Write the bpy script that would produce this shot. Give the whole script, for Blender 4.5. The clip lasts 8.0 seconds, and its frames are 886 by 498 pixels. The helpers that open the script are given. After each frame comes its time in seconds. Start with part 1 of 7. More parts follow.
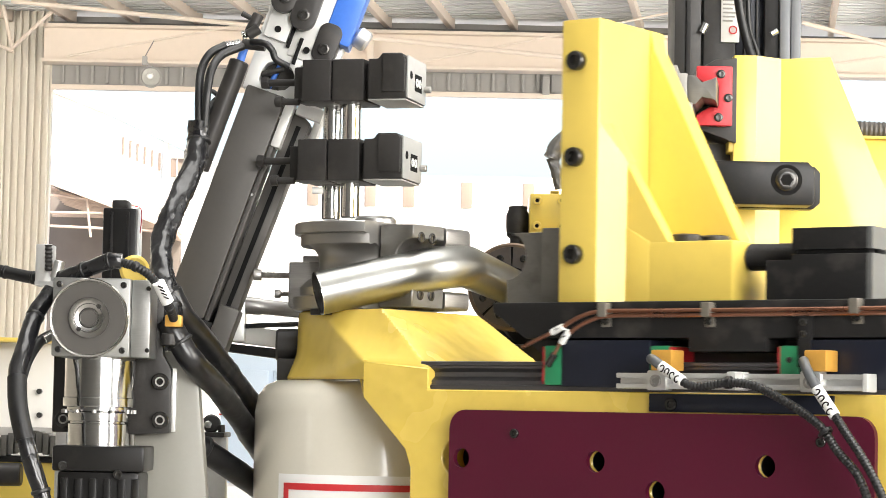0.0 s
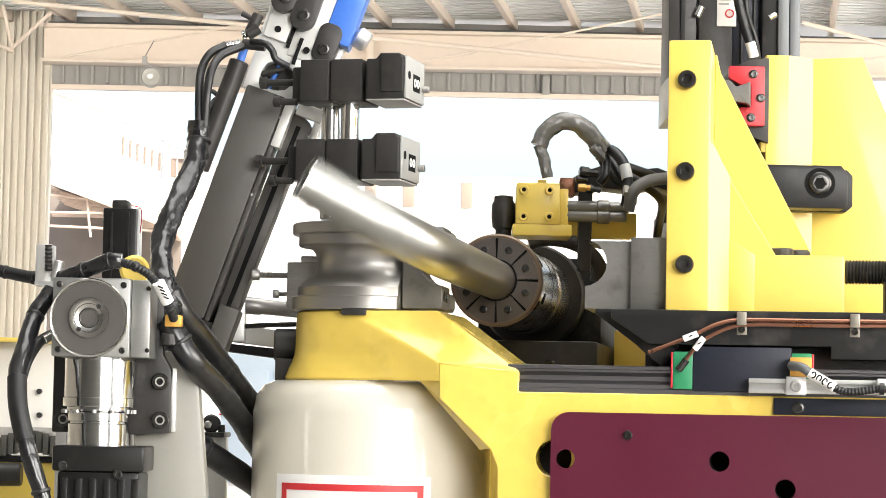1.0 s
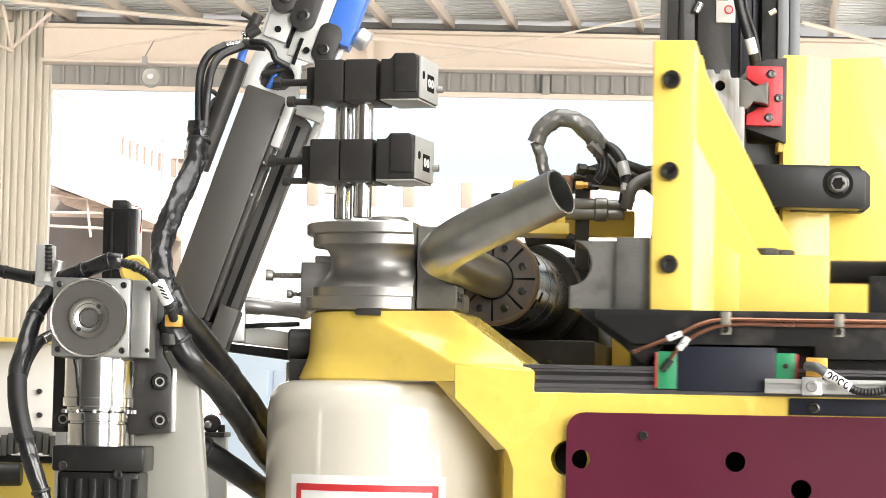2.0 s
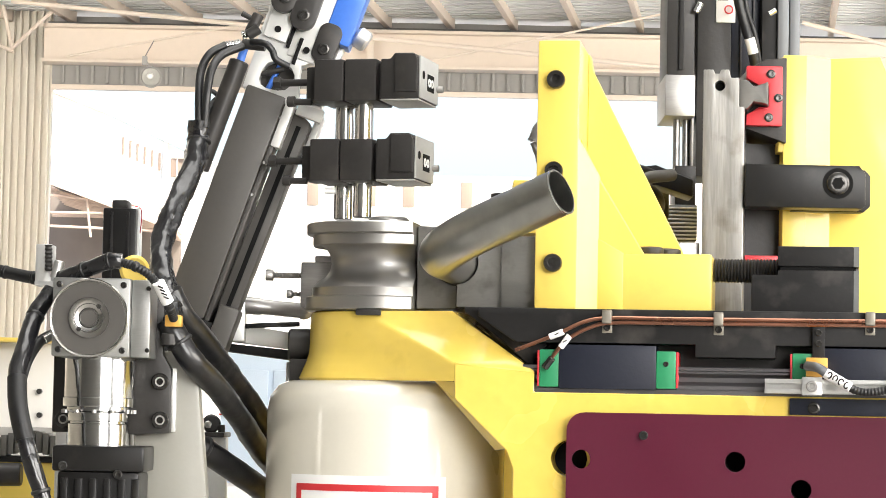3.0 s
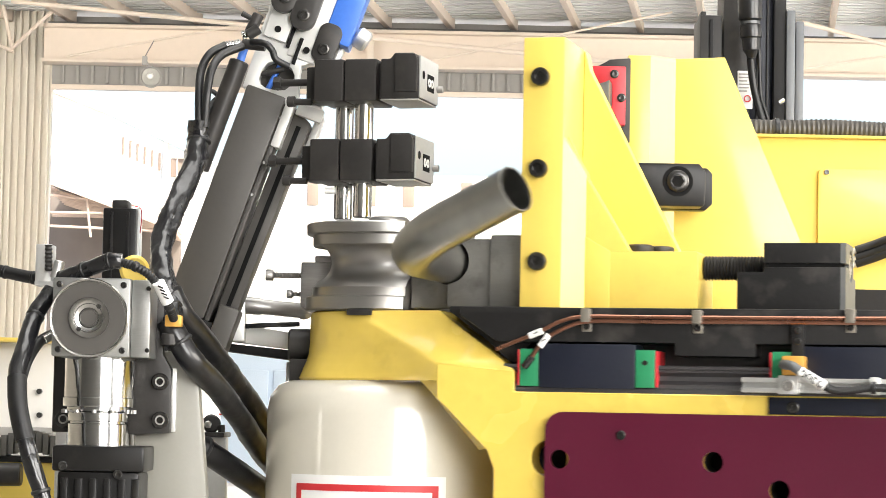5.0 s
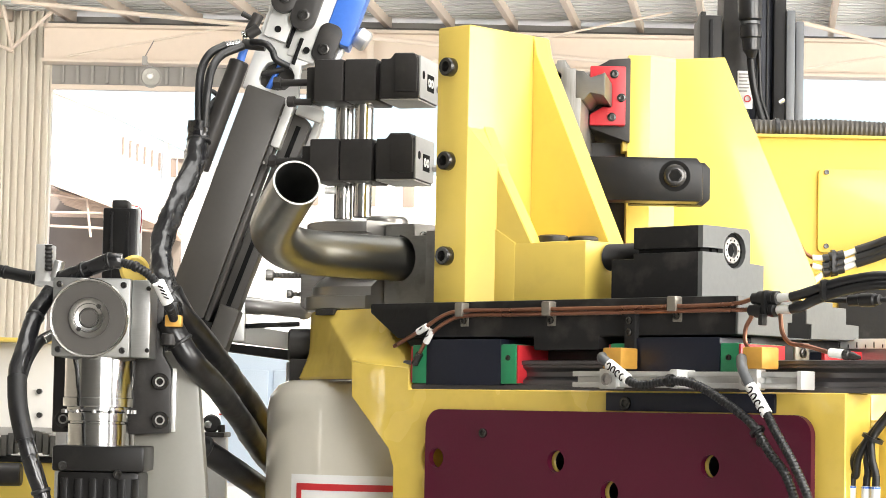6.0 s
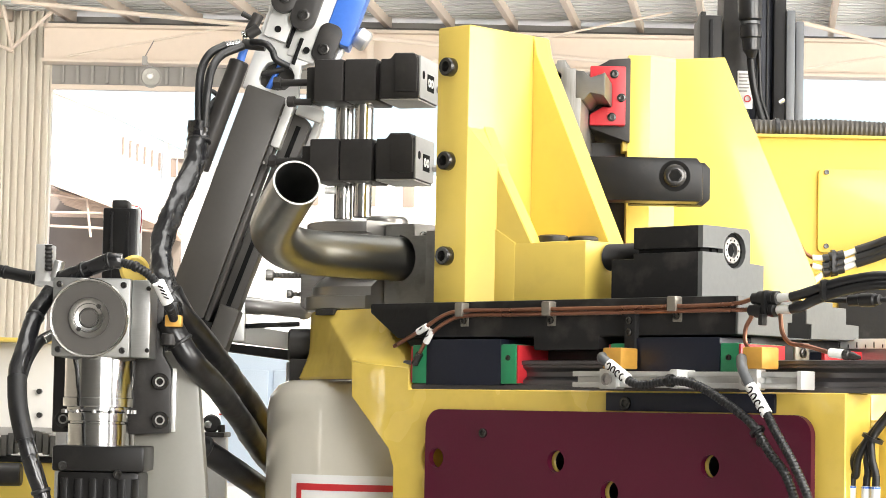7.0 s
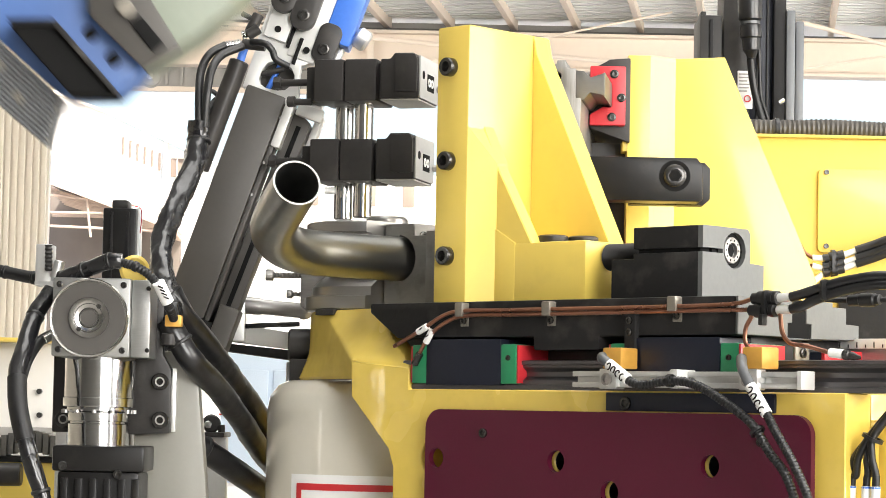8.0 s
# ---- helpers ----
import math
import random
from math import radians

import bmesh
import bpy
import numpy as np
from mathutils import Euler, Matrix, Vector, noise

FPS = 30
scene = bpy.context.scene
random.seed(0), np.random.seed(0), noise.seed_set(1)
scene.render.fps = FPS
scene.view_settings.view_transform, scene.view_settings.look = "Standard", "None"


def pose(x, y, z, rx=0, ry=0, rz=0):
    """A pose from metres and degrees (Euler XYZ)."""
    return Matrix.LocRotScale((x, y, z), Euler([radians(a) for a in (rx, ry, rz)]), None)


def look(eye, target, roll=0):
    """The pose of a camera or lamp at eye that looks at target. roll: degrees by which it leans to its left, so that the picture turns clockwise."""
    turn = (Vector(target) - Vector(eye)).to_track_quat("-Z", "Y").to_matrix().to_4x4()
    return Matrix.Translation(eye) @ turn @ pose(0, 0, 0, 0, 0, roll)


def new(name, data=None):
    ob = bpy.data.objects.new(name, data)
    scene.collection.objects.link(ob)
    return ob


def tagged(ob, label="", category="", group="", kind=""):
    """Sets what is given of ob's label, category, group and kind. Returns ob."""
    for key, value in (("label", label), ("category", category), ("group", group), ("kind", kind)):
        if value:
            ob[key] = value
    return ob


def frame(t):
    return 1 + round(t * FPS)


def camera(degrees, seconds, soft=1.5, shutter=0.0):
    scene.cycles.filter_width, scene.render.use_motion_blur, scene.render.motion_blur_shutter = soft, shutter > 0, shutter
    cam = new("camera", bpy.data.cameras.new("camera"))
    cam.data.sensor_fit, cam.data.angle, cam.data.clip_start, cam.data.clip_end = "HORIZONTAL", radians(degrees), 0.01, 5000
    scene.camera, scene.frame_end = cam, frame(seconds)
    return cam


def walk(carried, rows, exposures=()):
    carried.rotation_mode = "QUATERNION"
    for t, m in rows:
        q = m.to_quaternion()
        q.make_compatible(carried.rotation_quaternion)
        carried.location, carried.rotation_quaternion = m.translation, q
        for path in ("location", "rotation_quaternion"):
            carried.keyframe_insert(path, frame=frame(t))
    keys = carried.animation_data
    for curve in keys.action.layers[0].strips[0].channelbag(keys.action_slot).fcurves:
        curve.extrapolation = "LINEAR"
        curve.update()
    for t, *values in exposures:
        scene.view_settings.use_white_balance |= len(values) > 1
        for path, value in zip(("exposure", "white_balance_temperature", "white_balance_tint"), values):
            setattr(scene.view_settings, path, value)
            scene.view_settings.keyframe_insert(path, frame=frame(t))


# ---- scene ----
cam = camera(19.77, 8.0, soft=0.6, shutter=0.5)
EYE = pose(0, 0, 0.95, 93.766, 0, 0) @ pose(0, 0, 0, 0, 0, 1.134)
walk(cam, [(0.0, EYE), (8.0, EYE)], exposures=[(0.0, 1.4), (8.0, 1.4)])

# ---- light ----
world = bpy.data.worlds.new("sky")
scene.world = world
world.use_nodes = True
wn = world.node_tree
sky = wn.nodes.new("ShaderNodeTexSky")
sky.sky_type, sky.sun_disc = "NISHITA", False
sky.sun_elevation, sky.sun_rotation = radians(42), radians(120)
sky.dust_density = 6.0
wn.nodes["Background"].inputs[1].default_value = 0.24
wn.links.new(sky.outputs[0], wn.nodes["Background"].inputs[0])
sun = new("sun", bpy.data.lights.new("sun", "SUN"))
sun.data.energy, sun.data.angle, sun.data.color = 4.2, radians(0.6), (1.0, 0.95, 0.86)
sun.matrix_world = look((8, -14, 14), (0, 0, 0))


def added_light(name, eye, target, sx, sy, power, color):
    ob = new(name, bpy.data.lights.new(name, "AREA"))
    ob.data.shape, ob.data.size, ob.data.size_y = "RECTANGLE", sx, sy
    ob.data.energy, ob.data.color = power, color
    ob.matrix_world = look(eye, target)
    return ob


# area lamps added with no seen source: behind, beside, overhead and in the hall
added_light("added_light_side", (7.6, 0.6, 3.0), (0, 3.6, 1.2), 5.5, 4.5, 310, (1.0, 0.98, 0.95))
added_light("added_light_front", (4.8, -6.7, 3.0), (0.2, 3.6, 1.2), 6.0, 4.5, 430, (1.0, 0.98, 0.95))
added_light("added_light_top", (1.0, 3.4, 6.6), (0.8, 3.6, 1.2), 5.0, 5.0, 150, (1.0, 0.98, 0.95))
added_light("added_light_hall_left", (-15.5, 22, 3.6), (2, 39, 6.2), 12.0, 4.0, 1500, (1.0, 0.95, 0.88))
added_light("added_light_hall_right", (14.0, 24, 3.0), (2, 39, 6.4), 10.0, 5.0, 1000, (1.0, 0.95, 0.88))

# ---- materials ----
def node_material(name, color, rough=0.5, metal=0.0, vary=0.12, scale=8.0, grain=0.15, grain_scale=160.0,
                  bump=0.02, stretch=(1, 1, 1), coat=0.0, rough_vary=0.12, dirt=None, specular=0.5, wave=None):
    m = bpy.data.materials.new(name)
    m.use_nodes = True
    nt = m.node_tree
    n, l = nt.nodes, nt.links
    b = n["Principled BSDF"]
    tc = n.new("ShaderNodeTexCoord")
    mp = n.new("ShaderNodeMapping")
    mp.inputs["Scale"].default_value = stretch
    l.new(tc.outputs["Object"], mp.inputs["Vector"])
    big, fine = n.new("ShaderNodeTexNoise"), n.new("ShaderNodeTexNoise")
    for t, s, d in ((big, scale, 3.0), (fine, grain_scale, 2.0)):
        t.inputs["Scale"].default_value, t.inputs["Detail"].default_value = s, d
        l.new(mp.outputs["Vector"], t.inputs["Vector"])
    def mixed(fac, c1, c2):
        x = n.new("ShaderNodeMix")
        x.data_type = "RGBA"
        l.new(fac, x.inputs["Factor"])
        for i, c in ((6, c1), (7, c2)):
            if isinstance(c, tuple):
                x.inputs[i].default_value = (*c, 1)
            else:
                l.new(c, x.inputs[i])
        return x.outputs[2]
    lo = tuple(max(0, c * (1 - vary)) for c in color)
    hi = tuple(min(1, c * (1 + vary)) for c in color)
    col = mixed(big.outputs["Fac"], lo, hi)
    if grain:
        g = n.new("ShaderNodeMapRange")
        g.inputs["From Min"].default_value, g.inputs["From Max"].default_value = 0.3, 0.7
        g.inputs["To Min"].default_value, g.inputs["To Max"].default_value = 0.0, grain
        l.new(fine.outputs["Fac"], g.inputs["Value"])
        col = mixed(g.outputs["Result"], col, tuple(c * 0.55 for c in color))
    if dirt:
        dn = n.new("ShaderNodeTexNoise")
        dn.inputs["Scale"].default_value, dn.inputs["Detail"].default_value = dirt[1], 6.0
        l.new(tc.outputs["Object"], dn.inputs["Vector"])
        r = n.new("ShaderNodeMapRange")
        r.inputs["From Min"].default_value, r.inputs["From Max"].default_value = 0.56, 0.72
        r.inputs["To Max"].default_value = dirt[2]
        l.new(dn.outputs["Fac"], r.inputs["Value"])
        col = mixed(r.outputs["Result"], col, dirt[0])
    l.new(col, b.inputs["Base Color"])
    rr = n.new("ShaderNodeMapRange")
    rr.inputs["To Min"].default_value, rr.inputs["To Max"].default_value = max(0.03, rough - rough_vary), min(1, rough + rough_vary)
    l.new(big.outputs["Fac"], rr.inputs["Value"])
    l.new(rr.outputs["Result"], b.inputs["Roughness"])
    b.inputs["Metallic"].default_value = metal
    b.inputs["Coat Weight"].default_value = coat
    if bump:
        bp = n.new("ShaderNodeBump")
        bp.inputs["Strength"].default_value, bp.inputs["Distance"].default_value = bump * 5, 0.002
        l.new(fine.outputs["Fac"], bp.inputs["Height"])
        l.new(bp.outputs["Normal"], b.inputs["Normal"])
        if wave:
            wv, wb = n.new("ShaderNodeTexNoise"), n.new("ShaderNodeBump")
            wv.inputs["Scale"].default_value, wv.inputs["Detail"].default_value = wave[0], 1.0
            wb.inputs["Strength"].default_value, wb.inputs["Distance"].default_value = wave[1], 0.01
            l.new(tc.outputs["Object"], wv.inputs["Vector"])
            l.new(wv.outputs["Fac"], wb.inputs["Height"])
            l.new(wb.outputs["Normal"], bp.inputs["Normal"])
    b.inputs["Specular IOR Level"].default_value = specular
    return m


M = node_material
YELLOW = M("yellow_paint", (0.77, 0.575, 0.118), 0.33, vary=0.03, scale=5, grain=0.04, grain_scale=70, bump=0.008, coat=0.22, specular=0.38, dirt=((0.45, 0.32, 0.08), 22, 0.14), wave=(14, 0.10))
CASTYELLOW = M("yellow_paint_on_casting", (0.77, 0.565, 0.11), 0.24, vary=0.05, scale=9, grain=0.05, grain_scale=60, bump=0.012, coat=0.5, specular=0.45, dirt=((0.42, 0.29, 0.06), 26, 0.2), wave=(26, 0.30))
CREAM = M("cream_paint", (0.60, 0.57, 0.485), 0.3, vary=0.04, scale=4, grain=0.04, bump=0.004, coat=0.8, dirt=((0.35, 0.32, 0.26), 9, 0.2))
MAROON = M("maroon_paint", (0.079, 0.0056, 0.0215), 0.34, vary=0.08, scale=6, grain=0.1, grain_scale=220, bump=0.006, specular=0.36)
STEEL = M("machined_steel", (0.40, 0.39, 0.375), 0.36, 0.85, vary=0.15, scale=7, grain=0.25, grain_scale=60, bump=0.02, stretch=(1, 1, 14))
DIESTEEL = M("turned_steel", (0.36, 0.35, 0.335), 0.36, 0.9, vary=0.05, scale=6, grain=0.05, grain_scale=50, bump=0.003, stretch=(1, 1, 30), rough_vary=0.03)
SLABSTEEL = M("worn_bright_steel", (0.36, 0.35, 0.33), 0.42, 0.7, vary=0.3, scale=12, grain=0.4, grain_scale=40, bump=0.02, stretch=(8, 8, 0.6), dirt=((0.16, 0.14, 0.11), 20, 0.6))
CHROME = M("chrome", (0.74, 0.74, 0.73), 0.1, 1.0, vary=0.04, grain=0.04, bump=0.0, rough_vary=0.04)
TUBEMET = M("steel_tube", (0.385, 0.385, 0.365), 0.32, 1.0, vary=0.22, scale=14, grain=0.3, grain_scale=55, bump=0.014, stretch=(1, 0.07, 1), rough_vary=0.07)
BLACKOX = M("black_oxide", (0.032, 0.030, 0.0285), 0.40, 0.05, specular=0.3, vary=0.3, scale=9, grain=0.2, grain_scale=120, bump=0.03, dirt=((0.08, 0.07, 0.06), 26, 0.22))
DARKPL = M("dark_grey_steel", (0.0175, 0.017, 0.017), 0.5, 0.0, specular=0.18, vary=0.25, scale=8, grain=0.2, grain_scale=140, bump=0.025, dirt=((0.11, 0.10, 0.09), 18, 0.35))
LOADGREY = M("dark_extrusion", (0.075, 0.070, 0.064), 0.45, 0.15, specular=0.4, vary=0.14, scale=5, grain=0.1, grain_scale=150, bump=0.015, stretch=(1, 1, 1))
NAVY = M("navy_steel", (0.0055, 0.0078, 0.0185), 0.42, 0.1, vary=0.2, scale=8, bump=0.02)
RUBBER = M("black_rubber", (0.0085, 0.0085, 0.009), 0.42, vary=0.3, scale=12, grain=0.2, bump=0.04)
SLEEVE = M("shiny_cable_sleeve", (0.009, 0.009, 0.0105), 0.25, vary=0.3, scale=25, grain=0.1, grain_scale=48, bump=0.22, coat=0.25)
FOIL = M("black_cable_wrap", (0.008, 0.008, 0.009), 0.34, vary=0.3, scale=18, grain=0.1, grain_scale=40, bump=0.08, coat=0.2)
HOSEGREY = M("grey_hose", (0.10, 0.095, 0.085), 0.5, vary=0.2, scale=20, bump=0.03)
RED = M("red_plastic", (0.52, 0.022, 0.03), 0.4, vary=0.1, scale=20, bump=0.01)
GREEN = M("green_plastic", (0.02, 0.24, 0.10), 0.4, vary=0.1, scale=20, bump=0.01)
BLUE = M("blue_plastic", (0.05, 0.17, 0.62), 0.35, vary=0.08, scale=10, bump=0.01)
ALU = M("aluminium", (0.66, 0.66, 0.65), 0.38, 0.8, vary=0.06, scale=12, grain=0.1, grain_scale=200, bump=0.01)
ALUWHITE = M("pale_anodised", (0.68, 0.68, 0.66), 0.4, 0.35, vary=0.05, scale=9, grain=0.06, bump=0.01)
GREYFACE = M("bare_milled_face", (0.15, 0.155, 0.152), 0.5, 0.3, vary=0.1, scale=20, grain=0.15, grain_scale=150, bump=0.02)
CLIPSTEEL = M("zinc_plated_clip", (0.24, 0.22, 0.185), 0.4, 0.5, vary=0.12, scale=30, bump=0.01)
# Bare steel, its colour raised for the light on nut ends and undersides.
ENDSTEEL = M("lit_ground_face", (0.50, 0.50, 0.49), 0.4, 0.4, vary=0.08, scale=20, grain=0.12, grain_scale=120, bump=0.01)
CHUCKSTEEL = M("polished_chuck_steel", (0.50, 0.49, 0.47), 0.2, 1.0, vary=0.08, scale=6, grain=0.06, grain_scale=40, bump=0.0, rough_vary=0.05)
TOWERGREY = M("grey_anodised_profile", (0.115, 0.12, 0.125), 0.4, 0.4, vary=0.08, scale=9, grain=0.08, bump=0.008)
PLUGGREY = M("grey_plug_plastic", (0.10, 0.105, 0.11), 0.4, vary=0.1, scale=30, bump=0.01)
WRAP = M("grey_plastic_wrap", (0.13, 0.125, 0.115), 0.26, vary=0.25, scale=30, grain=0.15, grain_scale=50, bump=0.12, coat=0.3)
GEARALU = M("brushed_aluminium", (0.29, 0.29, 0.28), 0.42, 0.85, vary=0.08, scale=10, grain=0.15, grain_scale=120, bump=0.015, stretch=(1, 1, 6))
RAILSTEEL = M("ground_rail_steel", (0.135, 0.13, 0.135), 0.36, 0.8, vary=0.15, scale=8, grain=0.2, grain_scale=80, bump=0.015, stretch=(0.1, 1, 4))
DARKSTEEL = M("oiled_milled_steel", (0.215, 0.21, 0.198), 0.42, 0.75, vary=0.12, scale=14, grain=0.12, grain_scale=70, bump=0.012, stretch=(1, 1, 5), dirt=((0.07, 0.06, 0.05), 26, 0.5))
# Cream darkened in its colour for the shade that falls on the pedestal.
PEDESTAL = M("cream_paint_in_shade", (0.235, 0.228, 0.20), 0.38, vary=0.05, scale=4, grain=0.05, bump=0.01, dirt=((0.25, 0.23, 0.19), 8, 0.25))
BRIGHTTURN = M("bright_turned_steel", (0.52, 0.52, 0.51), 0.13, 1.0, vary=0.06, scale=5, grain=0.12, grain_scale=30, bump=0.006, stretch=(1, 1, 40), rough_vary=0.04)
COPPER = M("copper_pipe", (0.27, 0.125, 0.08), 0.3, 0.8, vary=0.2, scale=20, bump=0.02)
WHITE = M("white_label", (0.80, 0.80, 0.78), 0.5, vary=0.03, bump=0.0, grain=0.03)
LABELRED = M("label_red", (0.55, 0.03, 0.035), 0.45, vary=0.05, bump=0.0)
BRASS = M("brass_sensor", (0.62, 0.33, 0.06), 0.4, 0.2, vary=0.1, scale=30, bump=0.01)
BARBLACK = M("oiled_black_bar", (0.010, 0.0095, 0.009), 0.34, 0.0, specular=0.25, vary=0.3, scale=12, grain=0.2, bump=0.004, dirt=((0.05, 0.045, 0.035), 30, 0.2))
# Flat black for prints; in bores, sockets and slots it is painted shade.
INKSHADE = M("flat_black_and_hole_shade", (0.012, 0.012, 0.012), 0.8, vary=0.1, bump=0.0, specular=0.08)
RUST = M("rusty_steel", (0.15, 0.105, 0.072), 0.5, 0.5, vary=0.3, scale=25, grain=0.3, bump=0.05)
CHUCKFACE = M("dull_chuck_steel", (0.11, 0.095, 0.085), 0.45, 0.6, vary=0.2, scale=25, grain=0.2, bump=0.03)
ROBOTBLUE = M("robot_blue_paint", (0.075, 0.15, 0.37), 0.45, vary=0.12, scale=14, bump=0.01)
ROBOTGREEN = M("grey_green_paint", (0.24, 0.27, 0.22), 0.45, vary=0.1, bump=0.01)
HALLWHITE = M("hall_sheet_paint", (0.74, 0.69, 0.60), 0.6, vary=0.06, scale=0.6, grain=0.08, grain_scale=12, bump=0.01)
# Unseen front and right walls, kept dull for darker reflections in the metal.
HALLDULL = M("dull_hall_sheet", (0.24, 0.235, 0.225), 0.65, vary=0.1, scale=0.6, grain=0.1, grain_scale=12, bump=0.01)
# Infill sheet darkened in its colour for the shade under the roof.
EAVESHADE = M("shaded_infill_sheet", (0.15, 0.145, 0.135), 0.6, vary=0.1, scale=0.7, grain=0.08, grain_scale=12, bump=0.01)
HALLBEAM = M("hall_beam_paint", (0.76, 0.66, 0.56), 0.6, vary=0.05, scale=0.6, grain=0.06, grain_scale=9, bump=0.01)
HALLGREY = M("hall_grey_sheet", (0.34, 0.33, 0.31), 0.6, vary=0.08, scale=0.7, grain=0.08, grain_scale=12, bump=0.01)
ROOFSHEET = M("roof_sheet", (0.72, 0.73, 0.72), 0.55, vary=0.1, scale=0.5, grain=0.1, grain_scale=8, bump=0.01)
FACADE = M("white_facade", (0.80, 0.78, 0.74), 0.7, vary=0.05, scale=0.3, grain=0.05, grain_scale=5, bump=0.01)
FARDARK = M("far_window_glass", (0.07, 0.06, 0.05), 0.7, vary=0.2, scale=0.5, bump=0.0, specular=0.1)
SHEDWALL = M("shed_wall", (0.17, 0.145, 0.125), 0.8, vary=0.35, scale=0.5, grain=0.2, grain_scale=3, bump=0.0, specular=0.1)
SHEDROOF = M("shed_roof_sheet", (0.46, 0.36, 0.29), 0.8, vary=0.25, scale=0.8, grain=0.2, grain_scale=4, bump=0.0, specular=0.1)
PALEWINDOW = M("pale_far_window", (0.21, 0.165, 0.135), 0.7, vary=0.15, scale=0.5, bump=0.0, specular=0.1)
BOLT = M("oiled_black_bolt", (0.062, 0.06, 0.057), 0.22, 0.75, vary=0.2, scale=40, grain=0.15, bump=0.01)
CONCRETE = M("concrete_floor", (0.34, 0.33, 0.31), 0.6, vary=0.15, scale=0.8, grain=0.2, grain_scale=30, bump=0.03, dirt=((0.18, 0.17, 0.16), 1.5, 0.5))
PALEBLUE = M("pale_blue_sheet", (0.66, 0.78, 0.92), 0.45, vary=0.05, scale=1, bump=0.01)
BULB = M("lamp_glass", (0.42, 0.41, 0.38), 0.25, vary=0.05, bump=0.0)

# ---- shape helpers ----
SPACE = {}


def thing(name, base=(0, 0, 0), label="", category="", group="", kind=""):
    ob = new(name)
    ob.empty_display_size = 0.05
    ob.location = base
    SPACE[ob] = Vector(base)
    return tagged(ob, label, category, group, kind)


def mesh_of(name, bm, material, off, smooth=None):
    bm.transform(Matrix.Translation(-off))
    bmesh.ops.recalc_face_normals(bm, faces=bm.faces[:])
    if smooth is None:
        smooth = 38
    for f in bm.faces:
        f.smooth = True
    for e in bm.edges:
        if len(e.link_faces) == 2:
            e.smooth = e.calc_face_angle(0) < radians(smooth)
    me = bpy.data.meshes.new(name)
    bm.to_mesh(me)
    bm.free()
    me.materials.append(material)
    return me


def part(name, bm, material, parent, label="", smooth=None):
    off = SPACE[parent]
    ob = new(name, mesh_of(name, bm, material, off, smooth))
    ob.parent = parent
    SPACE[ob] = off
    return tagged(ob, label)


def solid(name, bm, material, label="", category="", kind="", group=""):
    ob = new(name, mesh_of(name, bm, material, Vector((0, 0, 0))))
    SPACE[ob] = Vector((0, 0, 0))
    return tagged(ob, label, category, group, kind)


def bevel(bm, w, seg=2, geom=None, limit=30):
    if w <= 0:
        return bm
    edges = [e for e in (geom or bm.edges) if len(e.link_faces) == 2 and e.calc_face_angle(0) > radians(limit)]
    bmesh.ops.bevel(bm, geom=edges, offset=w, segments=seg, affect="EDGES", profile=0.6, clamp_overlap=True)
    return bm


def box(x0, x1, y0, y1, z0, z1, w=0.002, bm=None, m=None):
    b = bmesh.new()
    bmesh.ops.create_cube(b, size=1)
    for v in b.verts:
        v.co = ((x0 + x1) / 2 + v.co.x * (x1 - x0), (y0 + y1) / 2 + v.co.y * (y1 - y0), (z0 + z1) / 2 + v.co.z * (z1 - z0))
    bevel(b, min(w, abs(x1 - x0) * 0.3, abs(y1 - y0) * 0.3, abs(z1 - z0) * 0.3))
    if m:
        b.transform(m)
    return joined(bm, b)


def joined(bm, b):
    if bm is None:
        return b
    me = bpy.data.meshes.new("joint")
    b.to_mesh(me)
    b.free()
    bm.from_mesh(me)
    bpy.data.meshes.remove(me)
    return bm


def prism(poly, y0, y1, w=0.003, holes=(), bm=None, m=None, seg=2, cuts=()):
    """A plate in the x-z plane, from y0 to y1, with round holes (x, z, r) and shaped cut-outs."""
    b = bmesh.new()
    rims = [[(p[0], p[-1]) for p in poly]]
    for hx, hz, hr in holes:
        rims.append([(hx + hr * math.cos(i * math.pi / 10), hz + hr * math.sin(i * math.pi / 10)) for i in range(20)])
    rims += [list(c) for c in cuts]
    edges = []
    for rim in rims:
        vs = [b.verts.new((x, y0, z)) for x, z in rim]
        edges += [b.edges.new((vs[i], vs[(i + 1) % len(vs)])) for i in range(len(vs))]
    if holes or cuts:
        bmesh.ops.triangle_fill(b, edges=edges, use_beauty=True, use_dissolve=False)
    else:
        b.faces.new(b.verts[:])
    r = bmesh.ops.extrude_face_region(b, geom=b.faces[:])
    bmesh.ops.translate(b, verts=[v for v in r["geom"] if isinstance(v, bmesh.types.BMVert)], vec=(0, y1 - y0, 0))
    bmesh.ops.recalc_face_normals(b, faces=b.faces[:])
    bevel(b, w, seg)
    if m:
        b.transform(m)
    return joined(bm, b)


ENDWISE = lambda x: Matrix(((0, 1, 0, x), (1, 0, 0, 0), (0, 0, 1, 0), (0, 0, 0, 1)))


def rounded(x0, x1, z0, z1, r, n=6):
    pts = []
    for cx, cz, a0 in ((x1 - r, z1 - r, 0), (x0 + r, z1 - r, 90), (x0 + r, z0 + r, 180), (x1 - r, z0 + r, 270)):
        for i in range(n + 1):
            a = radians(a0 + 90 * i / n)
            pts.append((cx + r * math.cos(a), cz + r * math.sin(a)))
    return pts


def frame_to(p0, p1):
    d = Vector(p1) - Vector(p0)
    return Matrix.Translation(p0) @ d.to_track_quat("Z", "Y").to_matrix().to_4x4(), d.length


